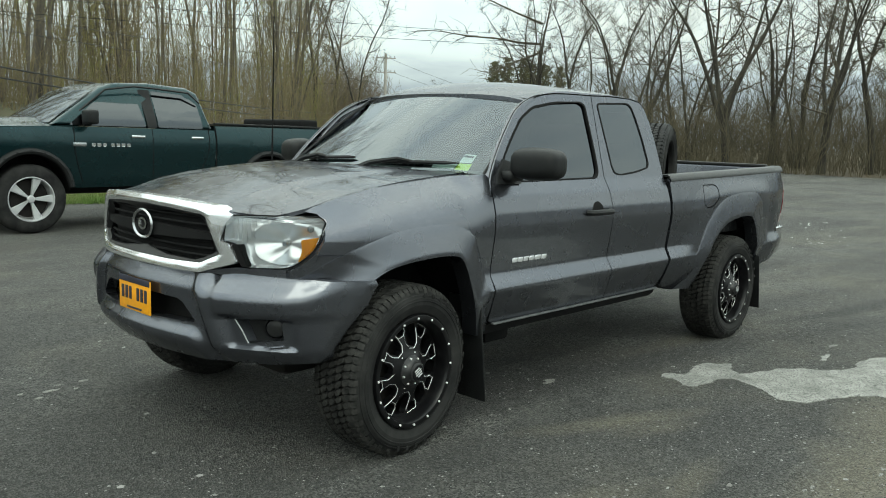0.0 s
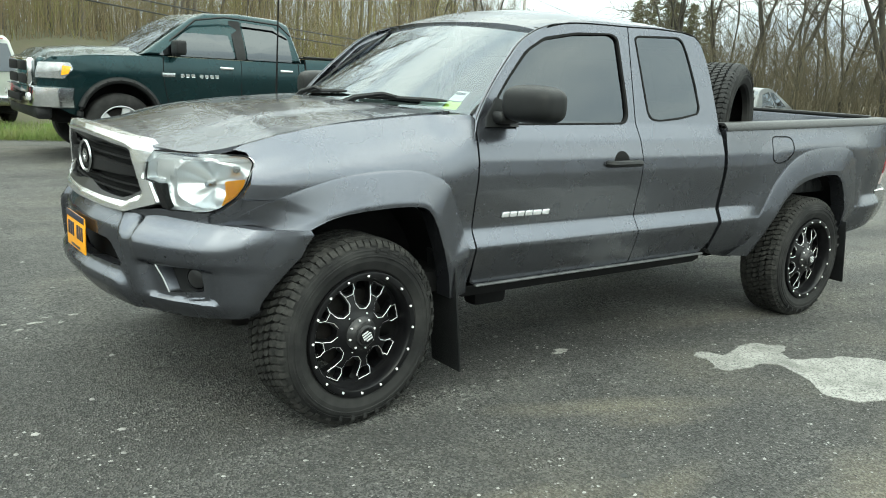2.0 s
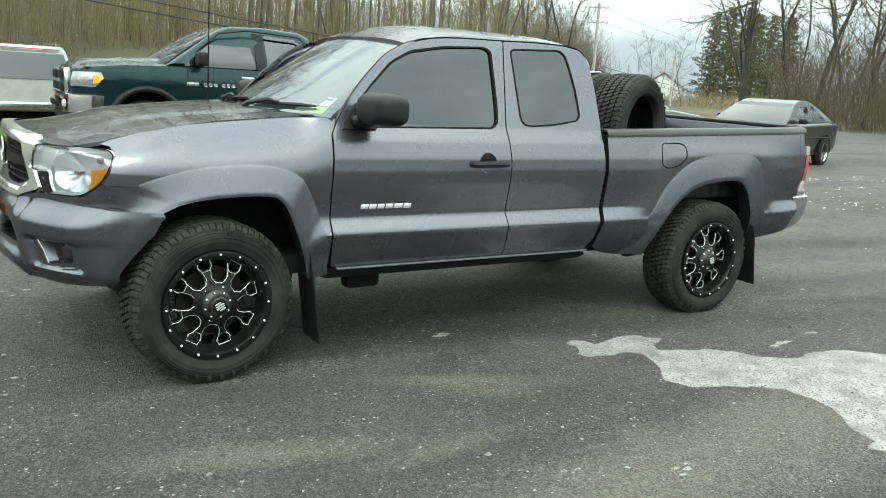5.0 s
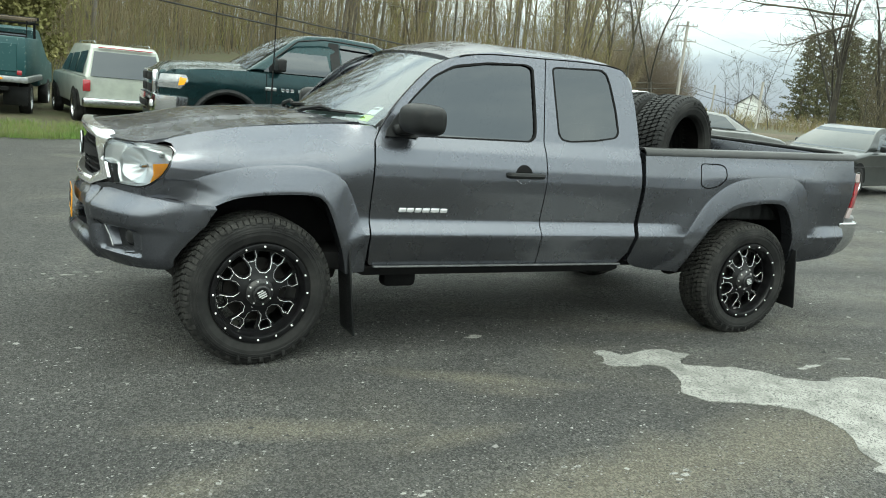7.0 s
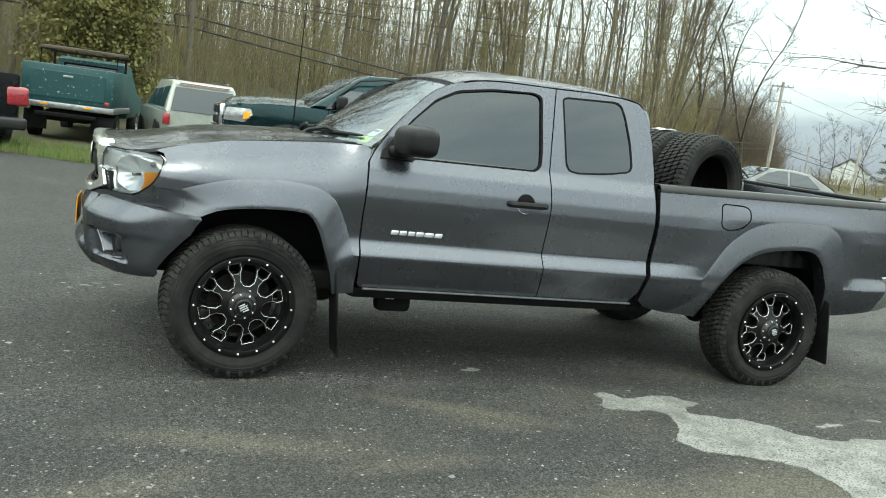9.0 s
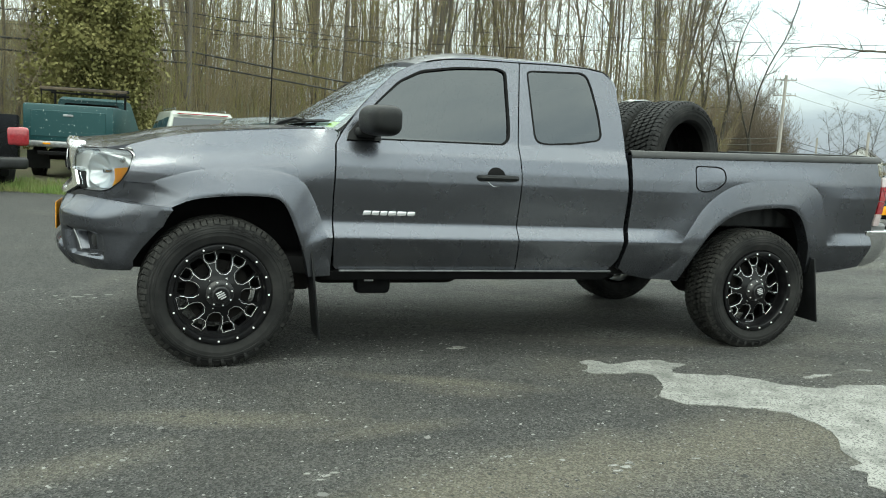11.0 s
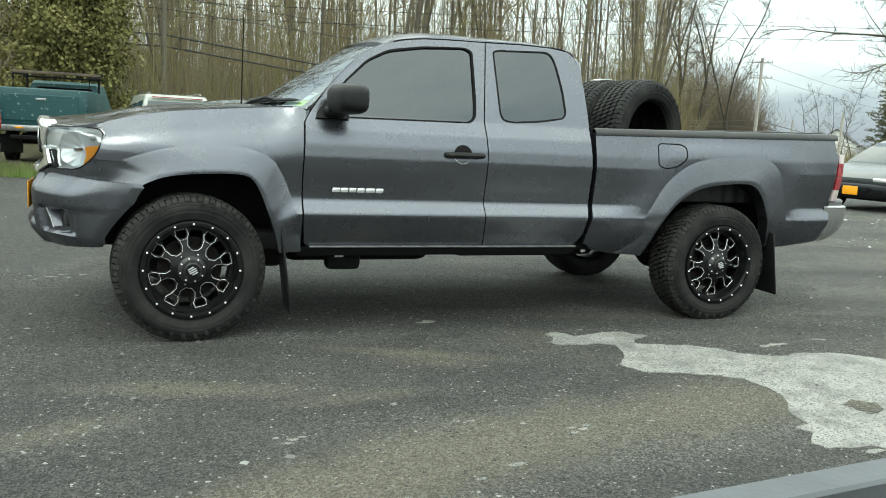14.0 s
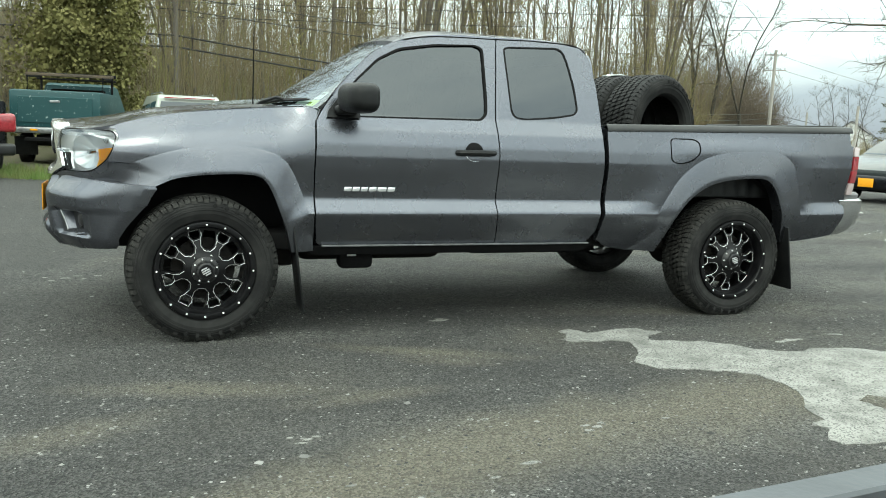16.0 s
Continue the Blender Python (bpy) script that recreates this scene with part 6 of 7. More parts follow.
def ram_bumper():
    half = [(0.0, -1.06), (0.45, -1.05), (0.75, -1.01), (0.90, -0.90), (0.965, -0.72), (0.975, -0.56)]
    line = [(x, -y) for y, x in half[::-1]] + [(x, y) for y, x in half[1:]]
    line = curve(line, 4)
    return loft([[(x + dx, y * k, z) for x, y in line] for z, dx, k in ((0.80, 0.06, 0.97), (0.785, 0.0, 1.0), (0.66, -0.012, 1.0), (0.55, 0.0, 1.0), (0.535, 0.05, 0.97))])


part("front_bumper", ram_bumper(), CHROME, ram, "chrome front bumper")
part("bumper_valance", box((0.20, 1.70, 0.16), (-0.88, 0, 0.47), 0.05, 2), TRIM, ram)
part("bumper_intake", box((0.05, 0.8, 0.10), (-1.05, 0, 0.64), 0.02), BLACK, ram)
for s in (-1, 1):
    part("fog_lamp", box((0.05, 0.16, 0.10), (-1.025, s * 0.68, 0.66), 0.03), REFLECTOR, ram)
part("bed_rail", box((2.14, 0.08, 0.03), (3.71, -0.90, 1.335), 0.01), TRIM, ram)
part("bed_rail", box((2.14, 0.08, 0.03), (3.71, 0.90, 1.335), 0.01), TRIM, ram)
part("bed_floor", box((2.1, 1.7, 0.03), (3.7, 0, 0.80), 0.01), TRIM, ram)
part("tailgate", box((0.06, 1.75, 0.70), (4.75, 0, 0.98), 0.03), TEAL, ram)
part("rear_bumper", box((0.20, 1.9, 0.20), (4.86, 0, 0.60), 0.05, 3), CHROME, ram)
part("tool_box", box((0.35, 1.7, 0.16), (4.45, 0, 1.38), 0.04, 3), BLACK, ram)
part("chassis", box((5.2, 1.2, 0.25), (1.9, 0, 0.45), 0.04), BLACK, ram)
part("cabin_block", box((1.9, 1.5, 0.55), (1.5, 0, 0.90), 0.04), INSIDE, ram)


def car(name, m, label, paint, length, half, lower, upper, wheels, r, windows=(), glass_mat=None, taper=0.26, rim=None, belt=0.9, category="car"):
    """A simple parked car from a lower outline, a cabin outline and window outlines, all (x, z) in its own frame; it looks along -x."""
    c = tagged(empty(name, m), label, category)
    part("body", slab(lower, half, lambda x, z: 1.0 - 0.10 * max(0, abs(x - length / 2) / (length / 2) - 0.72) / 0.28 - 0.04 * max(0, 0.45 - z), 0.07, 4), paint, c)
    tp = max(z for _, z in upper)

    def wall(v):
        return (half - 0.06) * (1 - taper * smooth01((v - belt) / (tp - belt + 0.05)))
    part("cabin", slab(upper, half - 0.06, lambda x, z: 1 - taper * smooth01((z - belt) / (tp - belt + 0.05)), 0.06, 3), paint, c)
    for s in (-1, 1):
        for poly in windows:
            part("side_window", skin(rounded(poly, 0.03), lambda u, v: (u, s * (wall(v) + 0.004), v), step=0.2, lip=0.012, inward=(0, -s, 0)), glass_mat or TINTED, c, "tinted side window")
        for wx in wheels:
            # no opening is cut: a flat black half-disc stands for its shade
            pts = [(wx + (r + 0.06) * math.cos(a), s * (half + 0.002), r + (r + 0.06) * math.sin(a)) for a in np.linspace(math.pi, 0, 20)]
            bm = bmesh.new()
            bm.faces.new([bm.verts.new(p) for p in pts])
            part("wheel_well", bm, BLACK, c)
            simple_wheel(c, wx, s * (half + 0.012), r, 0.2, s > 0, rim or DULL_CHROME, 7)
    part("underbody", box((length * 0.86, half * 1.7, 0.2), (length / 2, 0, 0.32), 0.05), BLACK, c)
    return c, wall


def screen(c, x0, z0, x1, z1, w0, w1, name="windscreen"):
    return part(name, skin([(-w0, 0), (-w1, 1), (w1, 1), (w0, 0)], lambda v, s: (x0 + (x1 - x0) * s, v, z0 + (z1 - z0) * s), step=0.2, lip=0, inward=(x1 - x0, 0, -abs(x1 - x0))), TINTED, c, "windscreen reflecting the sky")


# dark coupe on the far side of the lot
coupe, cw = car("coupe", pose(12.9, 7.95, -0.03, 0, 0, 14), "dark grey-green two-door coupe with a pale windscreen parked on the lot", COUPE_GREY, 4.4, 0.86,
                [(0.0, 0.45), (0.03, 0.62), (0.25, 0.72), (1.25, 0.88), (3.6, 0.92), (4.3, 0.90), (4.4, 0.75), (4.35, 0.35), (3.9, 0.25), (0.5, 0.22), (0.05, 0.28)],
                [*curve([(1.10, 0.85), (1.55, 1.09), (1.98, 1.28), (2.35, 1.345), (2.80, 1.33), (3.25, 1.20), (3.7, 1.01), (4.05, 0.90)], 4)], (0.85, 3.45), 0.31,
                ([(1.65, 0.92), (2.05, 1.22), (2.55, 1.27), (2.62, 0.93)], [(2.70, 0.93), (2.64, 1.27), (2.90, 1.25), (3.45, 0.97)]))
coupe.scale = (1.0, 1.0, 1.09)
screen(coupe, 1.17, 0.89, 1.93, 1.275, 0.76, 0.60)
for s in (-1, 1):
    part("door_mirror", box((0.10, 0.18, 0.11), (1.75, s * 0.93, 0.95), 0.03, 2), TRIM, coupe)
    part("headlight", box((0.10, 0.38, 0.075), (0.03, s * 0.56, 0.60), 0.03, 3, turn=(0, 0, s * 12)), REFLECTOR, coupe, "clear headlight")
    part("turn_signal", box((0.10, 0.10, 0.09), (0.06, s * 0.79, 0.57), 0.02, 2), AMBER_LENS, coupe)
part("number_plate", box((0.01, 0.305, 0.155), (-0.062, 0, 0.395), 0.004), PLATE, coupe, "orange number plate")
part("front_bumper", box((0.16, 1.70, 0.26), (0.03, 0, 0.40), 0.06, 3), BLACK_PAINT, coupe, "dark front bumper")
side_strip([(0.6, 0.60), (3.9, 0.62)], -0.866, 0.010, TRIM, "body_moulding", coupe)

# pale sedan seen behind the truck's bed
sedan, _ = car("sedan", pose(20.15, 15.2, 0, 0, 0, 165), "silver-grey sedan parked far back on the lot", SILVER_CAR, 4.7, 0.88,
               [(0.0, 0.5), (0.05, 0.70), (0.3, 0.80), (1.3, 0.93), (3.8, 0.95), (4.6, 0.92), (4.7, 0.7), (4.6, 0.3), (0.5, 0.25), (0.05, 0.3)],
               [(1.2, 0.92), (1.95, 1.38), (2.4, 1.44), (3.2, 1.42), (4.0, 0.96)], (0.9, 3.7), 0.32,
               ([(1.75, 0.98), (2.08, 1.33), (2.6, 1.38), (2.62, 0.99)], [(2.70, 0.99), (2.68, 1.38), (3.15, 1.36), (3.65, 1.02)]))
sedan.scale = (1.06, 1.06, 0.99)
screen(sedan, 1.22, 0.95, 1.93, 1.385, 0.78, 0.62)
screen(sedan, 3.98, 0.98, 3.22, 1.41, 0.78, 0.62, "rear_screen")

# sage-coloured sport utility, tail to the lot
suv, sw = car("sport_utility_vehicle", pose(0.55, 13.65, 0, 0, 0, 97), "pale sage sport utility vehicle with its tail to the lot", SILVERGREEN, 4.6, 0.89,
              [(0.0, 0.45), (-0.03, 0.62), (0.0, 1.02), (3.2, 1.05), (4.4, 1.0), (4.6, 0.9), (4.62, 0.5), (4.3, 0.4), (0.3, 0.38)],
              [(0.0, 1.0), (0.18, 1.62), (0.35, 1.70), (2.3, 1.70), (3.3, 1.03)], (0.95, 3.75), 0.36,
              ([(0.25, 1.08), (0.32, 1.55), (1.1, 1.58), (1.1, 1.08)], [(1.2, 1.08), (1.2, 1.58), (1.9, 1.58), (1.95, 1.08)], [(2.05, 1.08), (2.0, 1.58), (2.35, 1.57), (2.95, 1.08)]), category="sport utility", belt=1.0, taper=0.2)
suv.scale = (0.93, 0.93, 0.93)
screen(suv, -0.02, 1.04, 0.14, 1.55, 0.72, 0.62, "rear_screen")
for s in (-1, 1):
    part("tail_lamp", box((0.06, 0.15, 0.24), (-0.02, s * 0.79, 0.84), 0.02, 2), RED_LENS, suv, "red tail lamp")
part("rear_bumper", box((0.20, 1.76, 0.20), (-0.06, 0, 0.50), 0.05, 3), DULL_CHROME, suv)
part("spoiler", box((0.06, 1.10, 0.022), (0.13, 0, 1.635), 0.008), RED_LENS, suv, "thin red high stop lamp")
for s in (-1, 1):
    part("roof_rail", tube([(0.4, s * 0.55, 1.72), (0.5, s * 0.55, 1.76), (2.2, s * 0.55, 1.76), (2.3, s * 0.55, 1.72)], 0.015, 6), DULL_CHROME, suv)

# black pickup, tail lamp towards the lot
black_pickup, bw = car("black_pickup_truck", pose(-3.31, 10.9, 0, 0, 0, 115), "black pickup truck with red tail lamps, tail to the lot", BLACK_PAINT, 5.4, 0.98,
                       [(0.0, 0.55), (-0.02, 0.80), (0.0, 1.28), (2.0, 1.28), (4.3, 1.25), (5.2, 1.15), (5.4, 0.9), (5.4, 0.55), (5.0, 0.45), (0.3, 0.45)],
                       [(1.95, 1.2), (2.05, 1.82), (2.3, 1.88), (3.4, 1.85), (4.2, 1.22)], (1.0, 4.4), 0.40,
                       ([(2.2, 1.28), (2.2, 1.76), (2.75, 1.78), (2.75, 1.28)], [(2.85, 1.28), (2.85, 1.78), (3.3, 1.76), (3.85, 1.28)]), belt=1.2, taper=0.18, category="pickup truck")
for s in (-1, 1):
    part("tail_lamp", box((0.16, 0.36, 0.32), (0.04, s * 0.84, 0.92), 0.06, 3), RED_LENS, black_pickup, "red tail lamp")
part("rear_bumper", box((0.22, 1.9, 0.20), (-0.10, 0, 0.48), 0.05, 3), CAP_GREY, black_pickup, "dark grey rear bumper")

# teal utility truck with a rack
RACK_WOOD = worn("weathered_rack_wood", (0.10, 0.075, 0.05), (0.06, 0.047, 0.034), 4.0, 0.9)
util = tagged(empty("utility_truck", pose(-2.1, 14.6, 0, 0, 0, 84)), "teal flatbed utility truck with peeling paint and a pipe rack", "utility truck")
part("service_body", box((2.6, 1.95, 0.85), (1.3, 0, 1.32), 0.05, 2), OLD_TEAL, util, "peeling teal service body")
part("deck", box((2.75, 2.05, 0.14), (1.28, 0, 0.83), 0.03), STEEL, util, "pale steel deck edge")
part("cab", slab([(2.7, 0.6), (2.7, 1.3), (2.8, 1.95), (3.0, 2.02), (3.9, 1.98), (4.4, 1.30), (5.6, 1.18), (5.7, 0.6)], 0.95, lambda x, z: 1 - 0.15 * smooth01((z - 1.3) / 0.7), 0.06), OLD_TEAL, util)
part("rear_window", skin(rounded([(-0.72, 1.42), (-0.66, 1.86), (0.66, 1.86), (0.72, 1.42)], 0.05), lambda u, v: (2.69 + 0.14 * max(0, v - 1.3), u, v), step=0.3, lip=0.01, inward=(1, 0, 0)), TINTED, util)
for s in (-1, 1):
    part("rack_post", tube([(2.62, s * 0.85, 1.7), (2.62, s * 0.85, 2.25)], 0.03, 8), BLACK, util)
    part("tail_lamp", box((0.04, 0.10, 0.10), (-0.11, s * 0.86, 0.98), 0.01), RED_LENS, util)
    for wx in (1.0, 4.6):
        simple_wheel(util, wx, s * 0.97, 0.38, 0.24, s > 0, STEEL, 6)
    part("mud_flap", box((0.02, 0.5, 0.42), (0.35, s * 0.72, 0.46), 0.006), TRIM, util)
part("rack_bar", box((0.08, 1.9, 0.08), (2.62, 0, 2.22), 0.01), BLACK, util)
for k in range(4):
    part("rack_slat", box((0.05, 1.86, 0.07), (2.40 - 0.34 * k, 0, 2.20 - 0.015 * k), 0.012), RACK_WOOD, util, "weathered wooden rack slat")
part("rack_bar", box((0.08, 1.9, 0.05), (2.62, 0, 2.10), 0.01), BLACK, util)
for s in (-1, 1):
    part("rack_rail", tube([(2.62, s * 0.85, 2.15), (1.20, s * 0.85, 2.10), (1.15, s * 0.85, 1.70)], 0.025, 8), BLACK, util)
    part("deck_reflector", box((0.012, 0.16, 0.04), (-0.10, s * 0.45, 0.84), 0.004, 1), AMBER_LENS, util, "amber deck reflector")
part("tailgate_panel", box((0.03, 1.60, 0.60), (-0.005, 0, 1.30), 0.012, 1), OLD_TEAL, util)
part("tailgate_latch", box((0.03, 0.22, 0.05), (-0.03, 0, 1.50), 0.01, 1), STEEL, util)
part("hitch_bar", box((0.12, 1.30, 0.10), (-0.06, 0, 0.62), 0.02, 1), BLACK, util)
util.scale = (0.9, 0.9, 0.9)
part("chassis", box((5.2, 0.9, 0.25), (2.7, 0, 0.6), 0.03), BLACK, util)

# grey metal rail close to where the camera comes to rest
rail = tagged(empty("metal_rail"), "grey painted steel rail with worn edge, close by", "rail")
RAIL_PAINT = worn("scuffed_grey_rail_paint", (0.085, 0.092, 0.102), (0.055, 0.060, 0.067), 7.0, 0.45, 0.1, 0.1)
RA, RB = Vector((-0.10, -3.690, 0.85)), Vector((1.70, -3.546, 0.85))
along = (RB - RA).normalized()
across = Vector((along.y, -along.x, 0))
bm = bmesh.new()
prof = [(0.0, -0.003), (0.003, 0.0), (0.035, 0.0), (0.038, -0.003), (0.038, -0.05), (0.033, -0.05), (0.033, -0.01), (0.006, -0.01), (0.006, -0.05), (0.0, -0.05)]
ends = [[bm.verts.new(p + across * a + Vector((0, 0, b))) for a, b in prof] for p in (RA, RB)]
for k in range(len(prof)):
    bm.faces.new((ends[0][k], ends[1][k], ends[1][(k + 1) % len(prof)], ends[0][(k + 1) % len(prof)]))
for e in ends:
    bm.faces.new(e)
bmesh.ops.recalc_face_normals(bm, faces=bm.faces)
part("top_channel", bm, RAIL_PAINT, rail, smooth=False)
for t in (0.02, 0.98):
    p = RA.lerp(RB, t) + across * 0.019
    part("post", box((0.04, 0.03, 0.84), (p.x, p.y, 0.42), 0.005, 1), RAIL_PAINT, rail)

# ---- trees, poles, wires ----
BARK = worn("grey_brown_bark", (0.135, 0.120, 0.098), (0.068, 0.060, 0.050), 5.0, 0.95, bump=0.6, fine=20, stretch=(1, 1, 0.25))
TWIG = worn("bare_twigs", (0.195, 0.162, 0.108), (0.120, 0.100, 0.068), 1.5, 0.95)
BUD = worn("spring_buds", (0.33, 0.31, 0.11), (0.25, 0.23, 0.09), 1.5, 0.9)
NEEDLE = worn("pine_needles", (0.070, 0.074, 0.036), (0.125, 0.120, 0.062), 1.2, 0.9)
BRUSH = Mat("dry_brush_stems", (0.2, 0.16, 0.1), 0.95)
isle = BRUSH.t.nodes.new("ShaderNodeNewGeometry")
BRUSH.color(BRUSH.mix(BRUSH.spread(isle.outputs["Random Per Island"], 0.55, 0.8), BRUSH.mix(BRUSH.spread(BRUSH.noise(0.35, 3.0), 0.4, 0.6), (0.215, 0.172, 0.098), (0.145, 0.122, 0.070)), BRUSH.mix(BRUSH.spread(BRUSH.noise(0.2, 3.0), 0.45, 0.6), (0.175, 0.145, 0.092), (0.225, 0.222, 0.066))))
BRUSH = BRUSH.m
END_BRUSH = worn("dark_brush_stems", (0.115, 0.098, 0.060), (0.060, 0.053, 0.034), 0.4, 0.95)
# distance haze put into the colour: paler, greyer stems for the far thicket
HAZE_BRUSH = worn("haze_paled_twigs", (0.190, 0.155, 0.118), (0.130, 0.108, 0.080), 0.25, 0.95)
OLD_POLE = worn("dark_pole_wood", (0.16, 0.145, 0.125), (0.10, 0.09, 0.078), 4.0, 0.9, stretch=(1, 1, 0.2))
POLE_WOOD = worn("weathered_pole_wood", (0.46, 0.44, 0.41), (0.32, 0.305, 0.28), 4.0, 0.9, stretch=(1, 1, 0.2))


class Limbs:
    def __init__(self):
        self.v, self.f = [], []

    def tube(self, pts, rad, sides=5):
        base = len(self.v)
        for i, p in enumerate(pts):
            d = (pts[min(i + 1, len(pts) - 1)] - pts[max(i - 1, 0)]).normalized()
            s = d.cross(Vector((0.3, 1, 0.1))).normalized()
            t = d.cross(s)
            for k in range(sides):
                a = 2 * math.pi * k / sides
                self.v.append(tuple(p + rad[i] * (math.cos(a) * s + math.sin(a) * t)))
        for i in range(len(pts) - 1):
            for k in range(sides):
                a, b = base + i * sides + k, base + i * sides + (k + 1) % sides
                self.f.append((a, b, b + sides, a + sides))

    def leaf(self, p, size, rnd, wide=0.5):
        a = Vector((rnd.uniform(-1, 1), rnd.uniform(-1, 1), rnd.uniform(-1, 1))).normalized() * size
        b = a.cross(Vector((rnd.uniform(-1, 1), rnd.uniform(-1, 1), 0.3))).normalized() * size * wide
        n = len(self.v)
        self.v += [tuple(p), tuple(p + a * 0.5 + b), tuple(p + a), tuple(p + a * 0.5 - b)]
        self.f.append((n, n + 1, n + 2, n + 3))


def bough(rnd, start, way, length, r0, r1, segs, bend, lift):
    pts, p, d = [start.copy()], start.copy(), way.normalized()
    for i in range(segs):
        d = (d + Vector((rnd.gauss(0, bend), rnd.gauss(0, bend), rnd.gauss(0, bend) + lift))).normalized()
        p = p + d * (length / segs)
        pts.append(p.copy())
    rad = [r0 + (r1 - r0) * i / segs for i in range(segs + 1)]
    return pts, rad


def bare_tree(seed, height=13.0, girth=0.16, stems=1, spread=0.5, first=0.3, n1=13, n2=6, n3=5, buds=0, bend=0.026):
    rnd = random.Random(seed)
    trunk, crown, bud = Limbs(), Limbs(), Limbs()
    for st in range(stems):
        lean = Vector((rnd.gauss(0, 0.035), rnd.gauss(0, 0.035), 1)) if stems == 1 else Vector((rnd.gauss(0, 0.10), rnd.gauss(0, 0.10), 1))
        h = height * (1 if st == 0 else rnd.uniform(0.7, 1.0))
        g = girth * (1 if stems == 1 else rnd.uniform(0.4, 0.7))
        tp, tr = bough(rnd, Vector((rnd.gauss(0, 0.16) * (stems > 1), rnd.gauss(0, 0.16) * (stems > 1), -0.2)), lean, h, g, 0.02, 12, bend, 0.02)
        tr[0] *= 1.35
        trunk.tube(tp, tr, 8)
        for i in range(n1):
            t = first + (1 - first) * (i + rnd.random()) / n1
            k = min(int(t * 12), 11)
            at = tp[k].lerp(tp[k + 1], t * 12 - k)
            az = rnd.uniform(0, 2 * math.pi)
            out = Vector((math.cos(az) * spread, math.sin(az) * spread, rnd.uniform(0.45, 0.95)))
            ln = h * rnd.uniform(0.18, 0.36) * (1.15 - 0.6 * t)
            r = tr[k] * rnd.uniform(0.35, 0.55)
            bp, br = bough(rnd, at, out, ln, r, 0.009, 6, 0.10, 0.05)
            crown.tube(bp, br, 5)
            for j in range(n2):
                q = rnd.uniform(0.2, 1.0)
                kk = min(int(q * 6), 5)
                a2 = bp[kk].lerp(bp[kk + 1], q * 6 - kk)
                o2 = (bp[kk + 1] - bp[kk]).normalized() + Vector((rnd.gauss(0, 0.55), rnd.gauss(0, 0.55), rnd.gauss(0.15, 0.4)))
                sp, sr = bough(rnd, a2, o2, ln * rnd.uniform(0.25, 0.5), 0.010, 0.005, 4, 0.16, 0.04)
                crown.tube(sp, sr, 3)
                for w in range(n3):
                    s3 = sp[rnd.randint(1, 4)]
                    o3 = Vector((rnd.gauss(0, 0.6), rnd.gauss(0, 0.6), rnd.gauss(0.5, 0.5)))
                    wp, wr = bough(rnd, s3, o3, rnd.uniform(0.25, 0.7), 0.005, 0.0035, 2, 0.2, 0.02)
                    crown.tube(wp, wr, 3)
                    if buds:
                        for _ in range(buds):
                            bud.leaf(wp[rnd.randint(0, 2)] + Vector((rnd.gauss(0, 0.05), rnd.gauss(0, 0.05), rnd.gauss(0, 0.05))), rnd.uniform(0.04, 0.08), rnd)
    return trunk, crown, bud


def forked_tree(seed, height=12.0, girth=0.17, leaders=3, fork=0.3, n1=9, n2=6, n3=3):
    """A trunk that parts into a few winding leaders, each with crooked limbs and fine twigs."""
    rnd = random.Random(seed)
    trunk, crown = Limbs(), Limbs()
    tp, tr = bough(rnd, Vector((0, 0, -0.2)), Vector((rnd.gauss(0, 0.05), rnd.gauss(0, 0.05), 1)), height * fork, girth, girth * 0.8, 6, 0.05, 0.02)
    tr[0] *= 1.4
    trunk.tube(tp, tr, 8)
    turn = rnd.uniform(0, 6.28)
    for st in range(leaders):
        a = turn + 6.28 * st / leaders + rnd.uniform(-0.5, 0.5)
        out = rnd.uniform(0.10, 0.32)
        h = height * (1 - fork) * rnd.uniform(0.75, 1.05)
        lp, lr = bough(rnd, tp[6 - st % 3], Vector((math.cos(a) * out, math.sin(a) * out, 1)), h, girth * rnd.uniform(0.45, 0.7), 0.018, 12, 0.085, 0.05)
        trunk.tube(lp, lr, 7)
        for i in range(n1):
            t = 0.12 + 0.88 * (i + rnd.random()) / n1
            k = min(int(t * 12), 11)
            az = rnd.uniform(0, 6.28)
            ln = height * rnd.uniform(0.10, 0.30) * (1.15 - 0.65 * t)
            bp, br = bough(rnd, lp[k].lerp(lp[k + 1], t * 12 - k), Vector((math.cos(az), math.sin(az), rnd.uniform(0.1, 1.0))), ln, lr[k] * rnd.uniform(0.3, 0.5), 0.009, 6, 0.17, 0.05)
            crown.tube(bp, br, 5)
            for j in range(n2):
                q = rnd.randint(1, 6)
                sp, sr = bough(rnd, bp[q], bp[q] - bp[q - 1] + 0.25 * Vector((rnd.gauss(0, 0.9), rnd.gauss(0, 0.9), rnd.gauss(0.2, 0.6))), ln * rnd.uniform(0.25, 0.5), 0.011, 0.006, 4, 0.2, 0.03)
                crown.tube(sp, sr, 3)
                for w in range(n3):
                    wp, wr = bough(rnd, sp[rnd.randint(1, 4)], Vector((rnd.gauss(0, 0.6), rnd.gauss(0, 0.6), rnd.gauss(0.4, 0.5))), rnd.uniform(0.25, 0.8), 0.006, 0.004, 2, 0.2, 0.02)
                    crown.tube(wp, wr, 3)
    return [("trunk", raw("trunk", trunk.v, trunk.f, BACKLIT_BARK)), ("crown", raw("crown", crown.v, crown.f, BACKLIT_TWIG))]


def tree_thing(name, meshes, m, label, group):
    t = tagged(empty(name, m), label, "tree", group)
    for pn, me in meshes:
        o = new(pn, me)
        o.parent = t
    return t


KINDS = []


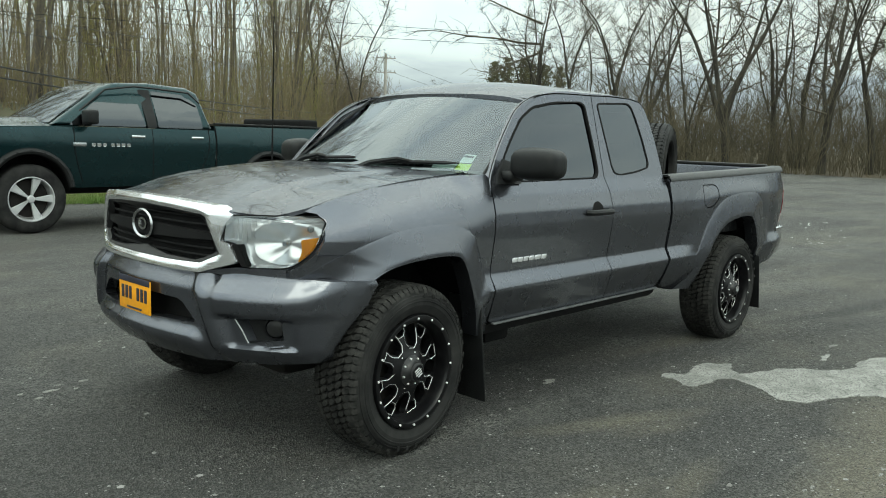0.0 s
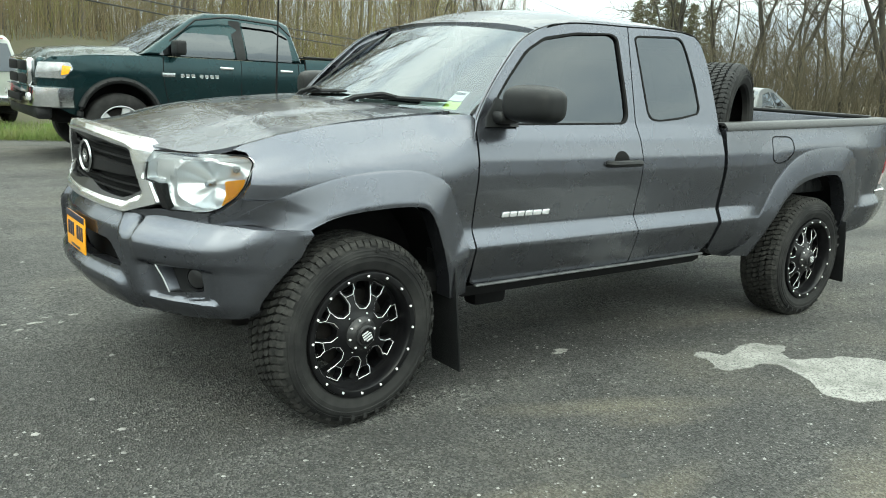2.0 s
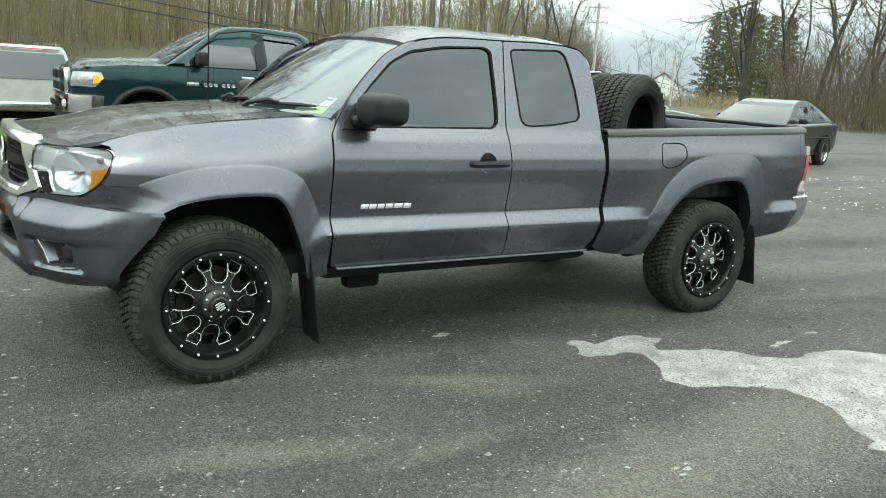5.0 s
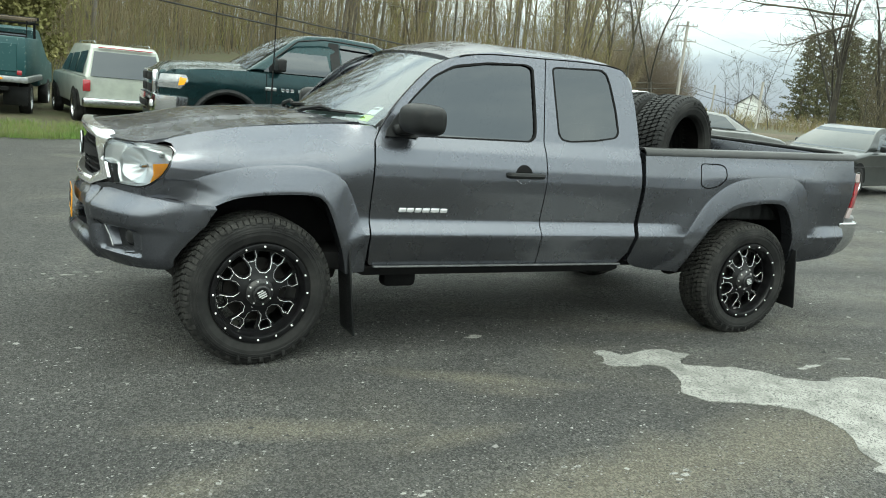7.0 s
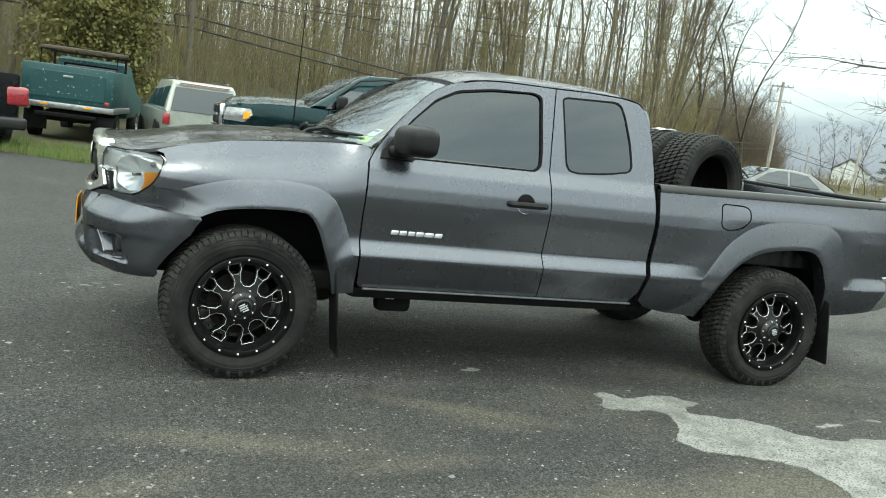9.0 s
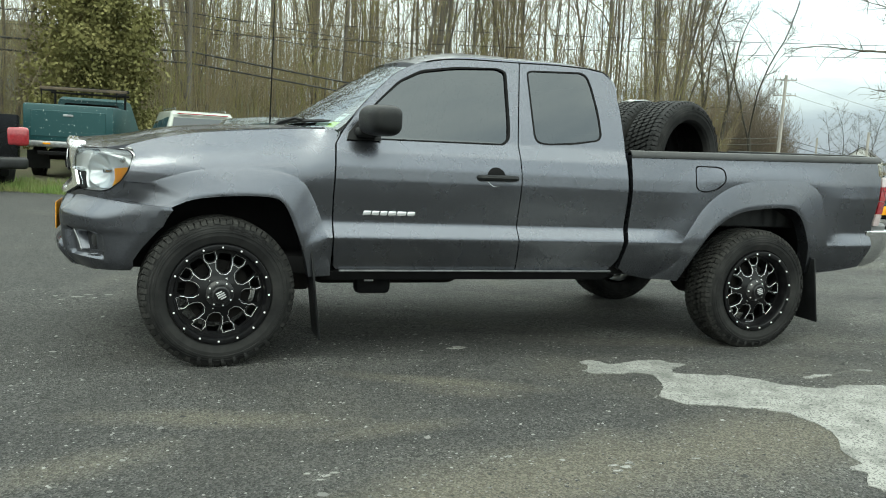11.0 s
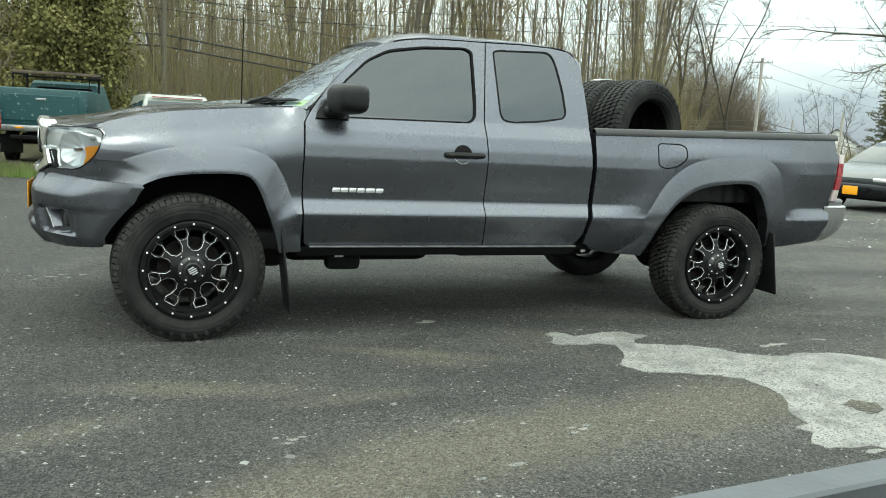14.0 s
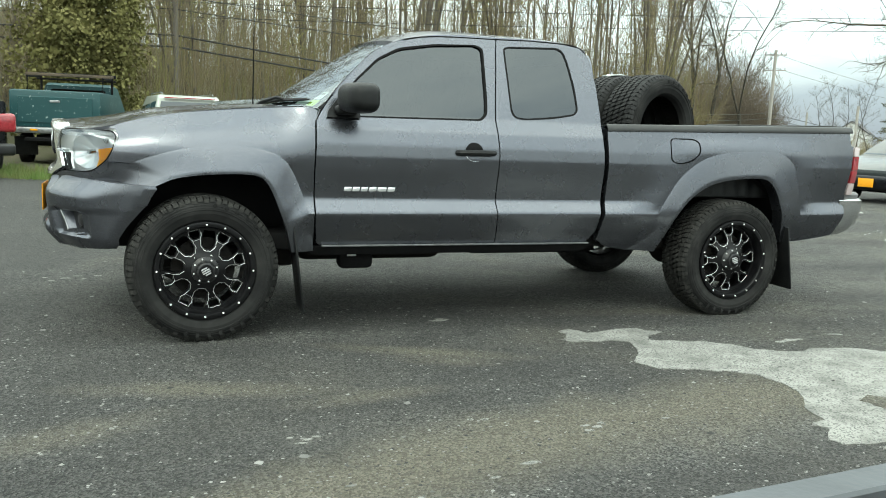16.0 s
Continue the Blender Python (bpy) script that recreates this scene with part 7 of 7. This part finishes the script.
def grown(seed, bark=BARK, twig=TWIG, **kw):
    tr, cr, bu = bare_tree(seed, **kw)
    ms = [("trunk", raw("trunk", tr.v, tr.f, bark)), ("crown", raw("crown", cr.v, cr.f, twig))]
    if bu.v:
        ms.append(("spring_growth", raw("spring_growth", bu.v, bu.f, BUD)))
    return ms


for seed, kw in ((11, dict(height=14, girth=0.066, spread=0.75)), (12, dict(height=12, girth=0.055, spread=0.55)), (13, dict(height=15, girth=0.08, spread=0.85, first=0.25)),
                 (14, dict(height=11, girth=0.045, spread=0.6, first=0.15))):
    KINDS.append(grown(seed, n1=15, n2=7, n3=4, buds=1, **kw))
KINDS.append(grown(15, height=12.5, girth=0.085, stems=7, n1=7, n2=6, n3=3, first=0.2, spread=0.35, buds=1))
KINDS.append(grown(16, height=8.5, girth=0.065, stems=7, n1=7, n2=5, n3=3, first=0.15, spread=0.5, buds=3))
FAR_KINDS = [grown(31 + k, height=h, girth=g, spread=sp, first=0.3, n1=13, n2=5, n3=2, buds=1) for k, (h, g, sp) in enumerate(((14, 0.075, 0.5), (12.5, 0.055, 0.35), (15, 0.09, 0.5), (13, 0.05, 0.4), (11, 0.04, 0.3)))]

BACK_KINDS = [grown(36 + k, height=h, girth=g, first=0.3, n1=9, n2=4, n3=1) for k, (h, g) in enumerate(((14, 0.09), (12.5, 0.07)))]
# near-black of trees against the sky is put into these bark and twig colours
BACKLIT_BARK = worn("backlit_ridged_bark", (0.060, 0.054, 0.042), (0.030, 0.027, 0.022), 5.0, 0.95, bump=0.6, fine=20, stretch=(1, 1, 0.25))
BACKLIT_TWIG = worn("backlit_bare_twigs", (0.100, 0.087, 0.062), (0.058, 0.051, 0.037), 1.5, 0.95)
END_KINDS = [grown(s, BACKLIT_BARK, BACKLIT_TWIG, height=h, girth=g, spread=0.95, first=0.18, n1=20, n2=7, n3=3, bend=0.08) for s, h, g in ((51, 14, 0.10), (52, 12, 0.075))]
FORKED = [forked_tree(71, 13, 0.21, 3, 0.30, 11, 7, 4), forked_tree(72, 12, 0.17, 2, 0.38, 16, 7, 4), forked_tree(73, 14, 0.24, 4, 0.22), forked_tree(74, 12, 0.15, 2, 0.18, 16, 7, 4)]


def conifer(seed, height=9.0, dense=1.0, size=1.0, wide=0.28):
    rnd = random.Random(seed)
    tr, cr = Limbs(), Limbs()
    tp, rr = bough(rnd, Vector((0, 0, -0.2)), Vector((0, 0, 1)), height, 0.16, 0.02, 10, 0.01, 0.0)
    tr.tube(tp, rr, 8)
    for i in range(110):
        t = 0.06 + 0.92 * i / 110
        at = Vector((0, 0, t * height))
        az = i * 2.4 + rnd.uniform(-0.3, 0.3)
        ln = (1 - t) ** 0.75 * height * 0.27 * rnd.uniform(0.25, 1.45) + 0.25
        bp, br = bough(rnd, at, Vector((math.cos(az), math.sin(az), 0.22)), ln, 0.02, 0.005, 5, 0.08, -0.04)
        cr.tube(bp, br, 3)
        for k in range(int((14 + 40 * ln) * dense)):
            q = rnd.uniform(0.15, 1)
            kk = min(int(q * 5), 4)
            p = bp[kk].lerp(bp[kk + 1], q * 5 - kk) + Vector((rnd.gauss(0, 0.09), rnd.gauss(0, 0.09), rnd.gauss(-0.03, 0.07)))
            cr.leaf(p, rnd.uniform(0.09, 0.24) * size, rnd, wide)
    return tr, cr


tr, cr = conifer(5, 9.0, 1.6, 0.72, 0.4)
CONIFER = [("trunk", raw("trunk", tr.v, tr.f, BARK)), ("crown", raw("crown", cr.v, cr.f, NEEDLE))]

rnd = random.Random(77)


def away(az):
    """The wood stands close behind the parked cars at one end and runs far back along the road at the other."""
    return 1.0 + 1.7 * smooth01((az + 6) / 26)


def in_wood(az, d):
    k = away(az)
    return -0.4 + d * k * math.sin(radians(az)), -4.0 + d * k * math.cos(radians(az)), k


# the wood behind the parked cars
count = 0
for row, n in enumerate((13, 22, 26, 28, 24)):
    y0 = 20.5 + row * 4.5
    for i in range(n):
        az = -17 + 53.0 * (i + rnd.uniform(0.0, 1.0)) / n
        x, y, k = in_wood(az, (y0 + rnd.uniform(-2.0, 2.0) + 4) / math.cos(radians(az)))
        if row == 0 and -4.6 < x < 0.4:
            continue
        if (row == 0 and i % 2 == 0) or (row == 1 and i % 4 == 0):
            ms, lab = KINDS[4 + (count % 2)], "many-stemmed bare shrub tree with first yellow-green buds"
        else:
            ms, lab = (KINDS[rnd.choice((0, 1, 2, 3, 0, 1))] if row < 2 else FAR_KINDS[rnd.choice((0, 1, 2, 3, 3, 4))]), "tall bare deciduous tree with grey-brown bark"
        sc = k * rnd.uniform(0.8, 1.15)
        t = tree_thing("tree", ms, pose(x, y, ground_z(x, y), 0, 0, rnd.uniform(0, 360)), lab, "bare trees of the wood")
        t.scale = (sc, sc, sc)
        count += 1
# trees at the far end of the lot: slender ones behind, stout forked ones along its edge
for row in range(3):
    for i in range(9):
        az = 53 + 29 * (i + rnd.uniform(0.0, 1.0)) / 9
        d = 58 + row * 8 + rnd.uniform(-3.5, 3.5) + (28 if az < 55 else 0)
        x, y = -1.5 + d * math.sin(radians(az)), -3 + d * math.cos(radians(az))
        t = tree_thing("tree", END_KINDS[rnd.choice((0, 1))], pose(x, y, ground_z(x, y), rnd.gauss(0, 2.5), rnd.gauss(0, 2.5), rnd.uniform(0, 360)), "tall slender bare tree at the lot's far end, coloured dark as if backlit", "bare trees at the far end")
        sc = rnd.uniform(0.9, 1.35)
        t.scale = (sc, sc, sc)
for az, d, k, sc, tilt in ((53.4, 62, 3, 1.15, -14), (55.6, 60, 1, 1.1, -8), (57.6, 56, 1, 1.15, 3), (60.3, 54, 0, 1.0, 4), (63.0, 57, 3, 1.2, 12), (65.6, 51, 2, 1.1, 0), (68.4, 54, 0, 1.0, -4), (69.9, 56, 1, 1.1, 3), (71.4, 50, 2, 1.0, 3), (74.1, 51, 1, 1.2, -6), (76.2, 52, 0, 1.1, 5), (79.0, 50, 2, 1.0, -3)):
    x, y = -2.2 + d * math.sin(radians(az)), -2.5 + d * math.cos(radians(az))
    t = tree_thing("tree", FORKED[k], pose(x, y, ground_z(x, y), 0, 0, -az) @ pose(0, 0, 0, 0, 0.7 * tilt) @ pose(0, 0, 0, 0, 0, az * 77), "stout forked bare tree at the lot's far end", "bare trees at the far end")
    t.scale = (sc, sc, sc)
# forked trees in the backlit colours before the wood's end, beside the far pole
for az, d, k, sc in ((36.6, 118, 0, 2.3), (37.9, 122, 1, 2.3), (39.7, 126, 3, 2.5)):
    x, y = -0.4 + d * math.sin(radians(az)), -4.0 + d * math.cos(radians(az))
    tree_thing("tree", FORKED[k], pose(x, y, ground_z(x, y), 0, 0, az * 31), "tall forked bare tree at the wood's end, coloured dark as if backlit", "bare trees of the wood").scale = (sc * 0.8, sc * 0.8, sc)


def long_limbs(seed, runs):
    """Long bare limbs that reach out from a trunk at the given heights, with hanging twigs."""
    rnd = random.Random(seed)
    L = Limbs()
    for z, length, az, rise in runs:
        way = Vector((math.sin(radians(az)), math.cos(radians(az)), rise))
        bp, br = bough(rnd, Vector((0, 0, z)), way, length, 0.085, 0.014, 10, 0.06, 0.0)
        L.tube(bp, br, 6)
        for j in range(13):
            q = rnd.randint(3, 10)
            sp, sr = bough(rnd, bp[q], bp[q] - bp[q - 1] + 0.4 * Vector((rnd.gauss(0, 0.8), rnd.gauss(0, 0.8), rnd.gauss(0.1, 0.8))), rnd.uniform(0.8, 2.3), 0.022, 0.009, 5, 0.16, 0.0)
            L.tube(sp, sr, 4)
            for w in range(4):
                wp, wr = bough(rnd, sp[rnd.randint(1, 5)], Vector((rnd.gauss(-0.3, 0.6), rnd.gauss(0.3, 0.6), rnd.gauss(0.1, 0.6))), rnd.uniform(0.3, 1.0), 0.011, 0.006, 3, 0.2, 0.0)
                L.tube(wp, wr, 3)
    return raw("limb", L.v, L.f, BACKLIT_TWIG)


limbed = tree_thing("tree", FORKED[0] + [("limb", long_limbs(58, ((7.5, 8.2, -50, 0.12), (8.8, 6.0, -30, 0.35), (7.0, 4.2, -66, -0.34))))],
                    pose(45.6, 33.5, ground_z(45.6, 33.5)), "bare tree with long low limbs at the lot's far end", "bare trees at the far end")
limbed.scale = (1.1, 1.1, 1.1)
# small trees and woods beyond the road
for az, d, sc in ((44.9, 104, 0.62), (45.5, 100, 0.68), (46.1, 102, 0.6), (46.9, 98, 0.66), (47.6, 96, 0.5)):
    x, y = -1.0 + d * math.sin(radians(az)), -3.8 + d * math.cos(radians(az))
    tree_thing("tree", END_KINDS[int(az * 10) % 2], pose(x, y, 0, 0, 0, az * 91), "small bare tree beside the road", "bare trees beside the road").scale = (sc, sc, sc)
OLIVE_NEEDLE = worn("olive_evergreen_sprays", (0.120, 0.118, 0.036), (0.180, 0.165, 0.058), 1.0, 0.9)


def bushy_evergreen(seed, height=6.6, radius=1.75):
    """A dense egg-shaped evergreen: short boughs that end in loose sprays."""
    rnd = random.Random(seed)
    tr, cr = Limbs(), Limbs()
    tp, rr = bough(rnd, Vector((0, 0, -0.2)), Vector((0, 0, 1)), height, 0.15, 0.02, 10, 0.02, 0.0)
    tr.tube(tp, rr, 8)
    for _ in range(330):
        t = rnd.uniform(0.06, 0.99)
        az = rnd.uniform(0, 6.28)
        reach = radius * math.sin(math.pi * (0.12 + 0.88 * t) ** 0.8) ** 0.7 * rnd.uniform(0.35, 1.12)
        start = tp[min(int(t * 10), 9)]
        bp, br = bough(rnd, start, Vector((math.cos(az), math.sin(az), rnd.uniform(0.1, 0.7))), reach + 0.1, 0.02, 0.006, 4, 0.1, 0.05)
        cr.tube(bp, br, 3)
        for k in range(int(40 + 70 * reach)):
            p = bp[rnd.choice((2, 3, 4, 4))] + Vector((rnd.gauss(0, 0.17), rnd.gauss(0, 0.17), rnd.gauss(0.03, 0.17)))
            cr.leaf(p, rnd.uniform(0.06, 0.15), rnd, 0.45)
    return tr, cr


tr, cr = bushy_evergreen(8)
CEDAR = [("trunk", raw("trunk", tr.v, tr.f, BARK)), ("crown", raw("crown", cr.v, cr.f, OLIVE_NEEDLE))]
x, y = -0.3 + 26 * math.sin(radians(-4.3)), -4.1 + 26 * math.cos(radians(-4.3))
tree_thing("evergreen", CEDAR, pose(x, y, ground_z(x, y)), "bushy olive-green evergreen in front of the wood", "conifers")
for az, d, sc in ((49.4, 150, 1.75), (50.3, 160, 1.95), (51.4, 150, 1.85), (52.0, 166, 1.9), (52.9, 158, 1.8), (53.9, 152, 1.7)):
    x, y = -1.0 + d * math.sin(radians(az)), -3.5 + d * math.cos(radians(az))
    t = tree_thing("conifer", CONIFER, pose(x, y, ground_z(x, y), 0, 0, az * 40), "dark green conifer with drooping boughs", "conifers")
    t.scale = (sc, sc, sc)


def brush(name, n, place, hmin, hmax, seed, label, thick=1.0, mat=None, lean=0.17):
    rnd = random.Random(seed)
    L = Limbs()
    for _ in range(n):
        x, y, *size = place(rnd)
        big = size[0] if size else 1.0
        h, wide = rnd.uniform(hmin, hmax) * big, thick * big
        p = Vector((x, y, ground_z(x, y) - 0.05))
        pts, rad = bough(rnd, p, Vector((rnd.gauss(0, lean), rnd.gauss(0, lean), 1)), h, rnd.uniform(0.004, 0.010) * wide, 0.003 * wide, 4, 0.17, 0.03)
        L.tube(pts, rad, 3)
        for k in range(3):
            s, r = bough(rnd, pts[rnd.randint(1, 4)], Vector((rnd.gauss(0, 0.6), rnd.gauss(0, 0.6), 0.8)), h * rnd.uniform(0.15, 0.35), 0.006 * wide, 0.003 * wide, 2, 0.15, 0.02)
            L.tube(s, r, 3)
    return tagged(new(name, raw(name, L.v, L.f, mat or BRUSH)), label, "brush", kind="stuff")


def wood_place(rnd):
    d, az = 21.0 + 32 * rnd.random() ** 1.4, rnd.uniform(-18, 37.6)
    x, y, k = in_wood(az, d / math.cos(radians(az)))
    return x, y + (7 if -4.6 < x < 0.4 and y < 23 else 0), k


def end_place(rnd):
    az, d = 54 + 31 * rnd.random() ** 0.9, 48 + 20 * rnd.random() ** 1.4
    return -1.5 + d * math.sin(radians(az)), -3 + d * math.cos(radians(az))


brush("undergrowth", 7200, wood_place, 0.6, 4.6, 3, "dense brown undergrowth of thin bare stems")

def thicket_place(rnd):
    az = rnd.uniform(34.0, 42.3)
    d = rnd.uniform(132, 152)
    return -0.3 + d * math.sin(radians(az)), -4.1 + d * math.cos(radians(az)), math.sqrt(max(0.02, 1 - ((az - 37.6) / 4.9) ** 2))


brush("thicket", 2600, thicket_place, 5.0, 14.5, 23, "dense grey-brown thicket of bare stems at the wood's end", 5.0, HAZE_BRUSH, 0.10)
brush("far_undergrowth", 3000, end_place, 1.0, 6.0, 4, "dark brown undergrowth of thin bare stems at the lot's end", 2.3, END_BRUSH)


def road_place(rnd):
    az, d = rnd.uniform(40, 54), 88 + 60 * rnd.random()
    return -1.0 + d * math.sin(radians(az)), -3.8 + d * math.cos(radians(az))


brush("roadside_scrub", 1200, road_place, 0.6, 2.2, 14, "distant brown scrub along the road", 3.5)
def horizon_place(rnd):
    az, d = rnd.uniform(55, 96), rnd.uniform(110, 180)
    return d * math.sin(radians(az)), d * math.cos(radians(az))


brush("distant_woods", 1700, horizon_place, 4.0, 10.0, 91, "hazy bare woods along the horizon", 6.5, END_BRUSH)


def utility_pole(x, y, h, arms, label, wood, r):
    t = tagged(empty("utility_pole", pose(x, y, ground_z(x, y))), label, "utility pole")
    part("pole", tube([(0, 0, 0), (0, 0, h)], [r, 0.75 * r], 10), wood, t)
    for z, w in arms:
        part("crossarm", box((w, 0.12, 0.16), (0, 0, z), 0.02, turn=(0, 0, -42)), wood, t)
        for k in (-0.45, -0.25, 0.25, 0.45):
            part("insulator", tube([(k * w * math.cos(radians(42)), -k * w * math.sin(radians(42)), z + 0.07), (k * w * math.cos(radians(42)), -k * w * math.sin(radians(42)), z + 0.35)], [0.07, 0.05], 6), STEEL, t)
    return t


POLE = (85.6, 93.6)
utility_pole(*POLE, 14.2, ((13.5, 3.1), (11.3, 3.2)), "tall wooden utility pole with two crossarms", POLE_WOOD, 0.28)

for az, d, h, r, lab in ((46.8, 92, 4.9, 0.13, "short pale post beside the road"), (43.9, 100, 4.4, 0.10, "short yellowish post beside the road")):
    x, y = -0.95 + d * math.sin(radians(az)), -3.86 + d * math.cos(radians(az))
    tagged(part("post", tube([(x, y, 0), (x, y, h)], r, 8), POLE_WOOD), lab, "post")

# the wood behind the camera, seen in the paint and the glass
for i in range(60):
    az = 95 + 240 * (i + rnd.uniform(0, 0.9)) / 60
    d = 62 + rnd.uniform(0, 22)
    x, y = -1.0 + d * math.sin(radians(az)), -3.5 + d * math.cos(radians(az))
    t = tree_thing("tree", BACK_KINDS[rnd.choice((0, 1))], pose(x, y, ground_z(x, y), 0, 0, rnd.uniform(0, 360)), "bare deciduous tree across the lot", "bare trees across the lot")


def back_place(rnd):
    az, d = rnd.uniform(95, 335), 52 + 26 * rnd.random()
    return -1.0 + d * math.sin(radians(az)), -3.5 + d * math.cos(radians(az))


# unseen brush, added so the truck's sides reflect a darker low band
brush("unseen_reflected_brush", 1600, back_place, 3.0, 8.0, 9, "unseen brown brush of bare stems, added behind the camera to darken reflections", 4.0)


# wires along the road behind the wood
WIRE = worn("black_cable", (0.012, 0.012, 0.012), (0.03, 0.03, 0.03), 3.0, 0.7)


def wire(a, b, sag, r, label="thin black overhead cable between poles"):
    a, b = Vector(a), Vector(b)
    pts = [a.lerp(b, i / 16) - Vector((0, 0, sag * 4 * (i / 16) * (1 - i / 16))) for i in range(17)]
    return tagged(part("overhead_cable", tube(pts, r, 5), WIRE), label, "cable", "overhead cables")


NEAR_POLE = (0.65, 27.0)
utility_pole(*NEAR_POLE, 6.6, ((6.0, 1.2),), "wooden utility pole at the edge of the wood", OLD_POLE, 0.10)
for z0, z1, zl, r in ((5.35, 13.7, 5.3, 0.018), (4.9, 11.7, 5.0, 0.018), (4.0, 5.2, 4.3, 0.034), (3.6, 4.4, 4.0, 0.034)):
    wire((NEAR_POLE[0], NEAR_POLE[1], z0), (POLE[0], POLE[1], z1), 1.2, r)
    wire((NEAR_POLE[0], NEAR_POLE[1], z0), (-38, 16, zl), 0.5, r)
    wire((POLE[0], POLE[1], z1), (175, 140, z1 * 0.92 if z1 > 9 else z1 - 3.2), 0.8, r * 1.4)
for dz in (0.0, -0.6):
    wire((-12, 34, 5.5 + dz), (62, 30, 9.9 + dz * 1.2), 0.5, 0.014)

# a house far down the road
house = tagged(empty("house", pose(134, 125, 0, 0, 0, 40)), "small white gabled house far down the road", "house")
SIDING = worn("white_siding", (0.7, 0.71, 0.7), (0.6, 0.61, 0.6), 0.8, 0.7)
SHINGLE = worn("grey_roof_shingles", (0.12, 0.12, 0.125), (0.08, 0.08, 0.085), 2.0, 0.9)
for x0, w in ((0, 9.0), (12, 8.0)):
    bm = bmesh.new()
    pr = [(-3.2, 0), (3.2, 0), (3.2, 3.2), (0, 5.6), (-3.2, 3.2)]
    e = [[bm.verts.new((x0 + dx, y, z)) for y, z in pr] for dx in (0, w)]
    for k in range(5):
        bm.faces.new((e[0][k], e[1][k], e[1][(k + 1) % 5], e[0][(k + 1) % 5]))
    bm.faces.new(e[0])
    bm.faces.new(e[1])
    bmesh.ops.recalc_face_normals(bm, faces=bm.faces)
    part("wall", bm, SIDING, house, smooth=False)
    for s in (-1, 1):
        part("roof", box((w + 0.6, 4.3, 0.15), (x0 + w / 2, s * 1.75, 4.45), 0.02, 1, turn=(-s * 36.8, 0, 0)), SHINGLE, house)
        for q in (0.25, 0.7):
            win = part("window", box((1.0, 0.08, 1.3), (x0 + w * q, s * 3.22, 1.7), 0.01, 1), SIDING, house)
            part("pane", box((0.8, 0.04, 1.1), (x0 + w * q, s * 3.26, 1.7), 0.005, 1), TINTED, win)


def saplings(n, seed):
    """Thin straight stems that fill the wood."""
    rnd = random.Random(seed)
    L = Limbs()
    for _ in range(n):
        az = rnd.uniform(-18, 36.5)
        x, y, big = in_wood(az, (22.0 + 26 * rnd.random()) / math.cos(radians(az)))
        y += 7 if -4.6 < x < 0.4 and y < 23 else 0
        h = rnd.uniform(3, 6.5) * big
        pts, rad = bough(rnd, Vector((x, y, ground_z(x, y) - 0.05)), Vector((rnd.gauss(0, 0.045), rnd.gauss(0, 0.045), 1)), h, rnd.uniform(0.008, 0.022) * big, 0.004 * big, 5, 0.035, 0.03)
        L.tube(pts, rad, 4)
        for k in range(5):
            s, r = bough(rnd, pts[rnd.randint(2, 5)], Vector((rnd.gauss(0, 0.4), rnd.gauss(0, 0.4), 0.9)), h * rnd.uniform(0.12, 0.25), 0.008 * big, 0.004 * big, 2, 0.12, 0.03)
            L.tube(s, r, 3)
    return tagged(new("saplings", raw("saplings", L.v, L.f, BRUSH)), "thin bare saplings filling the wood", "saplings", kind="stuff")


saplings(1100, 41)
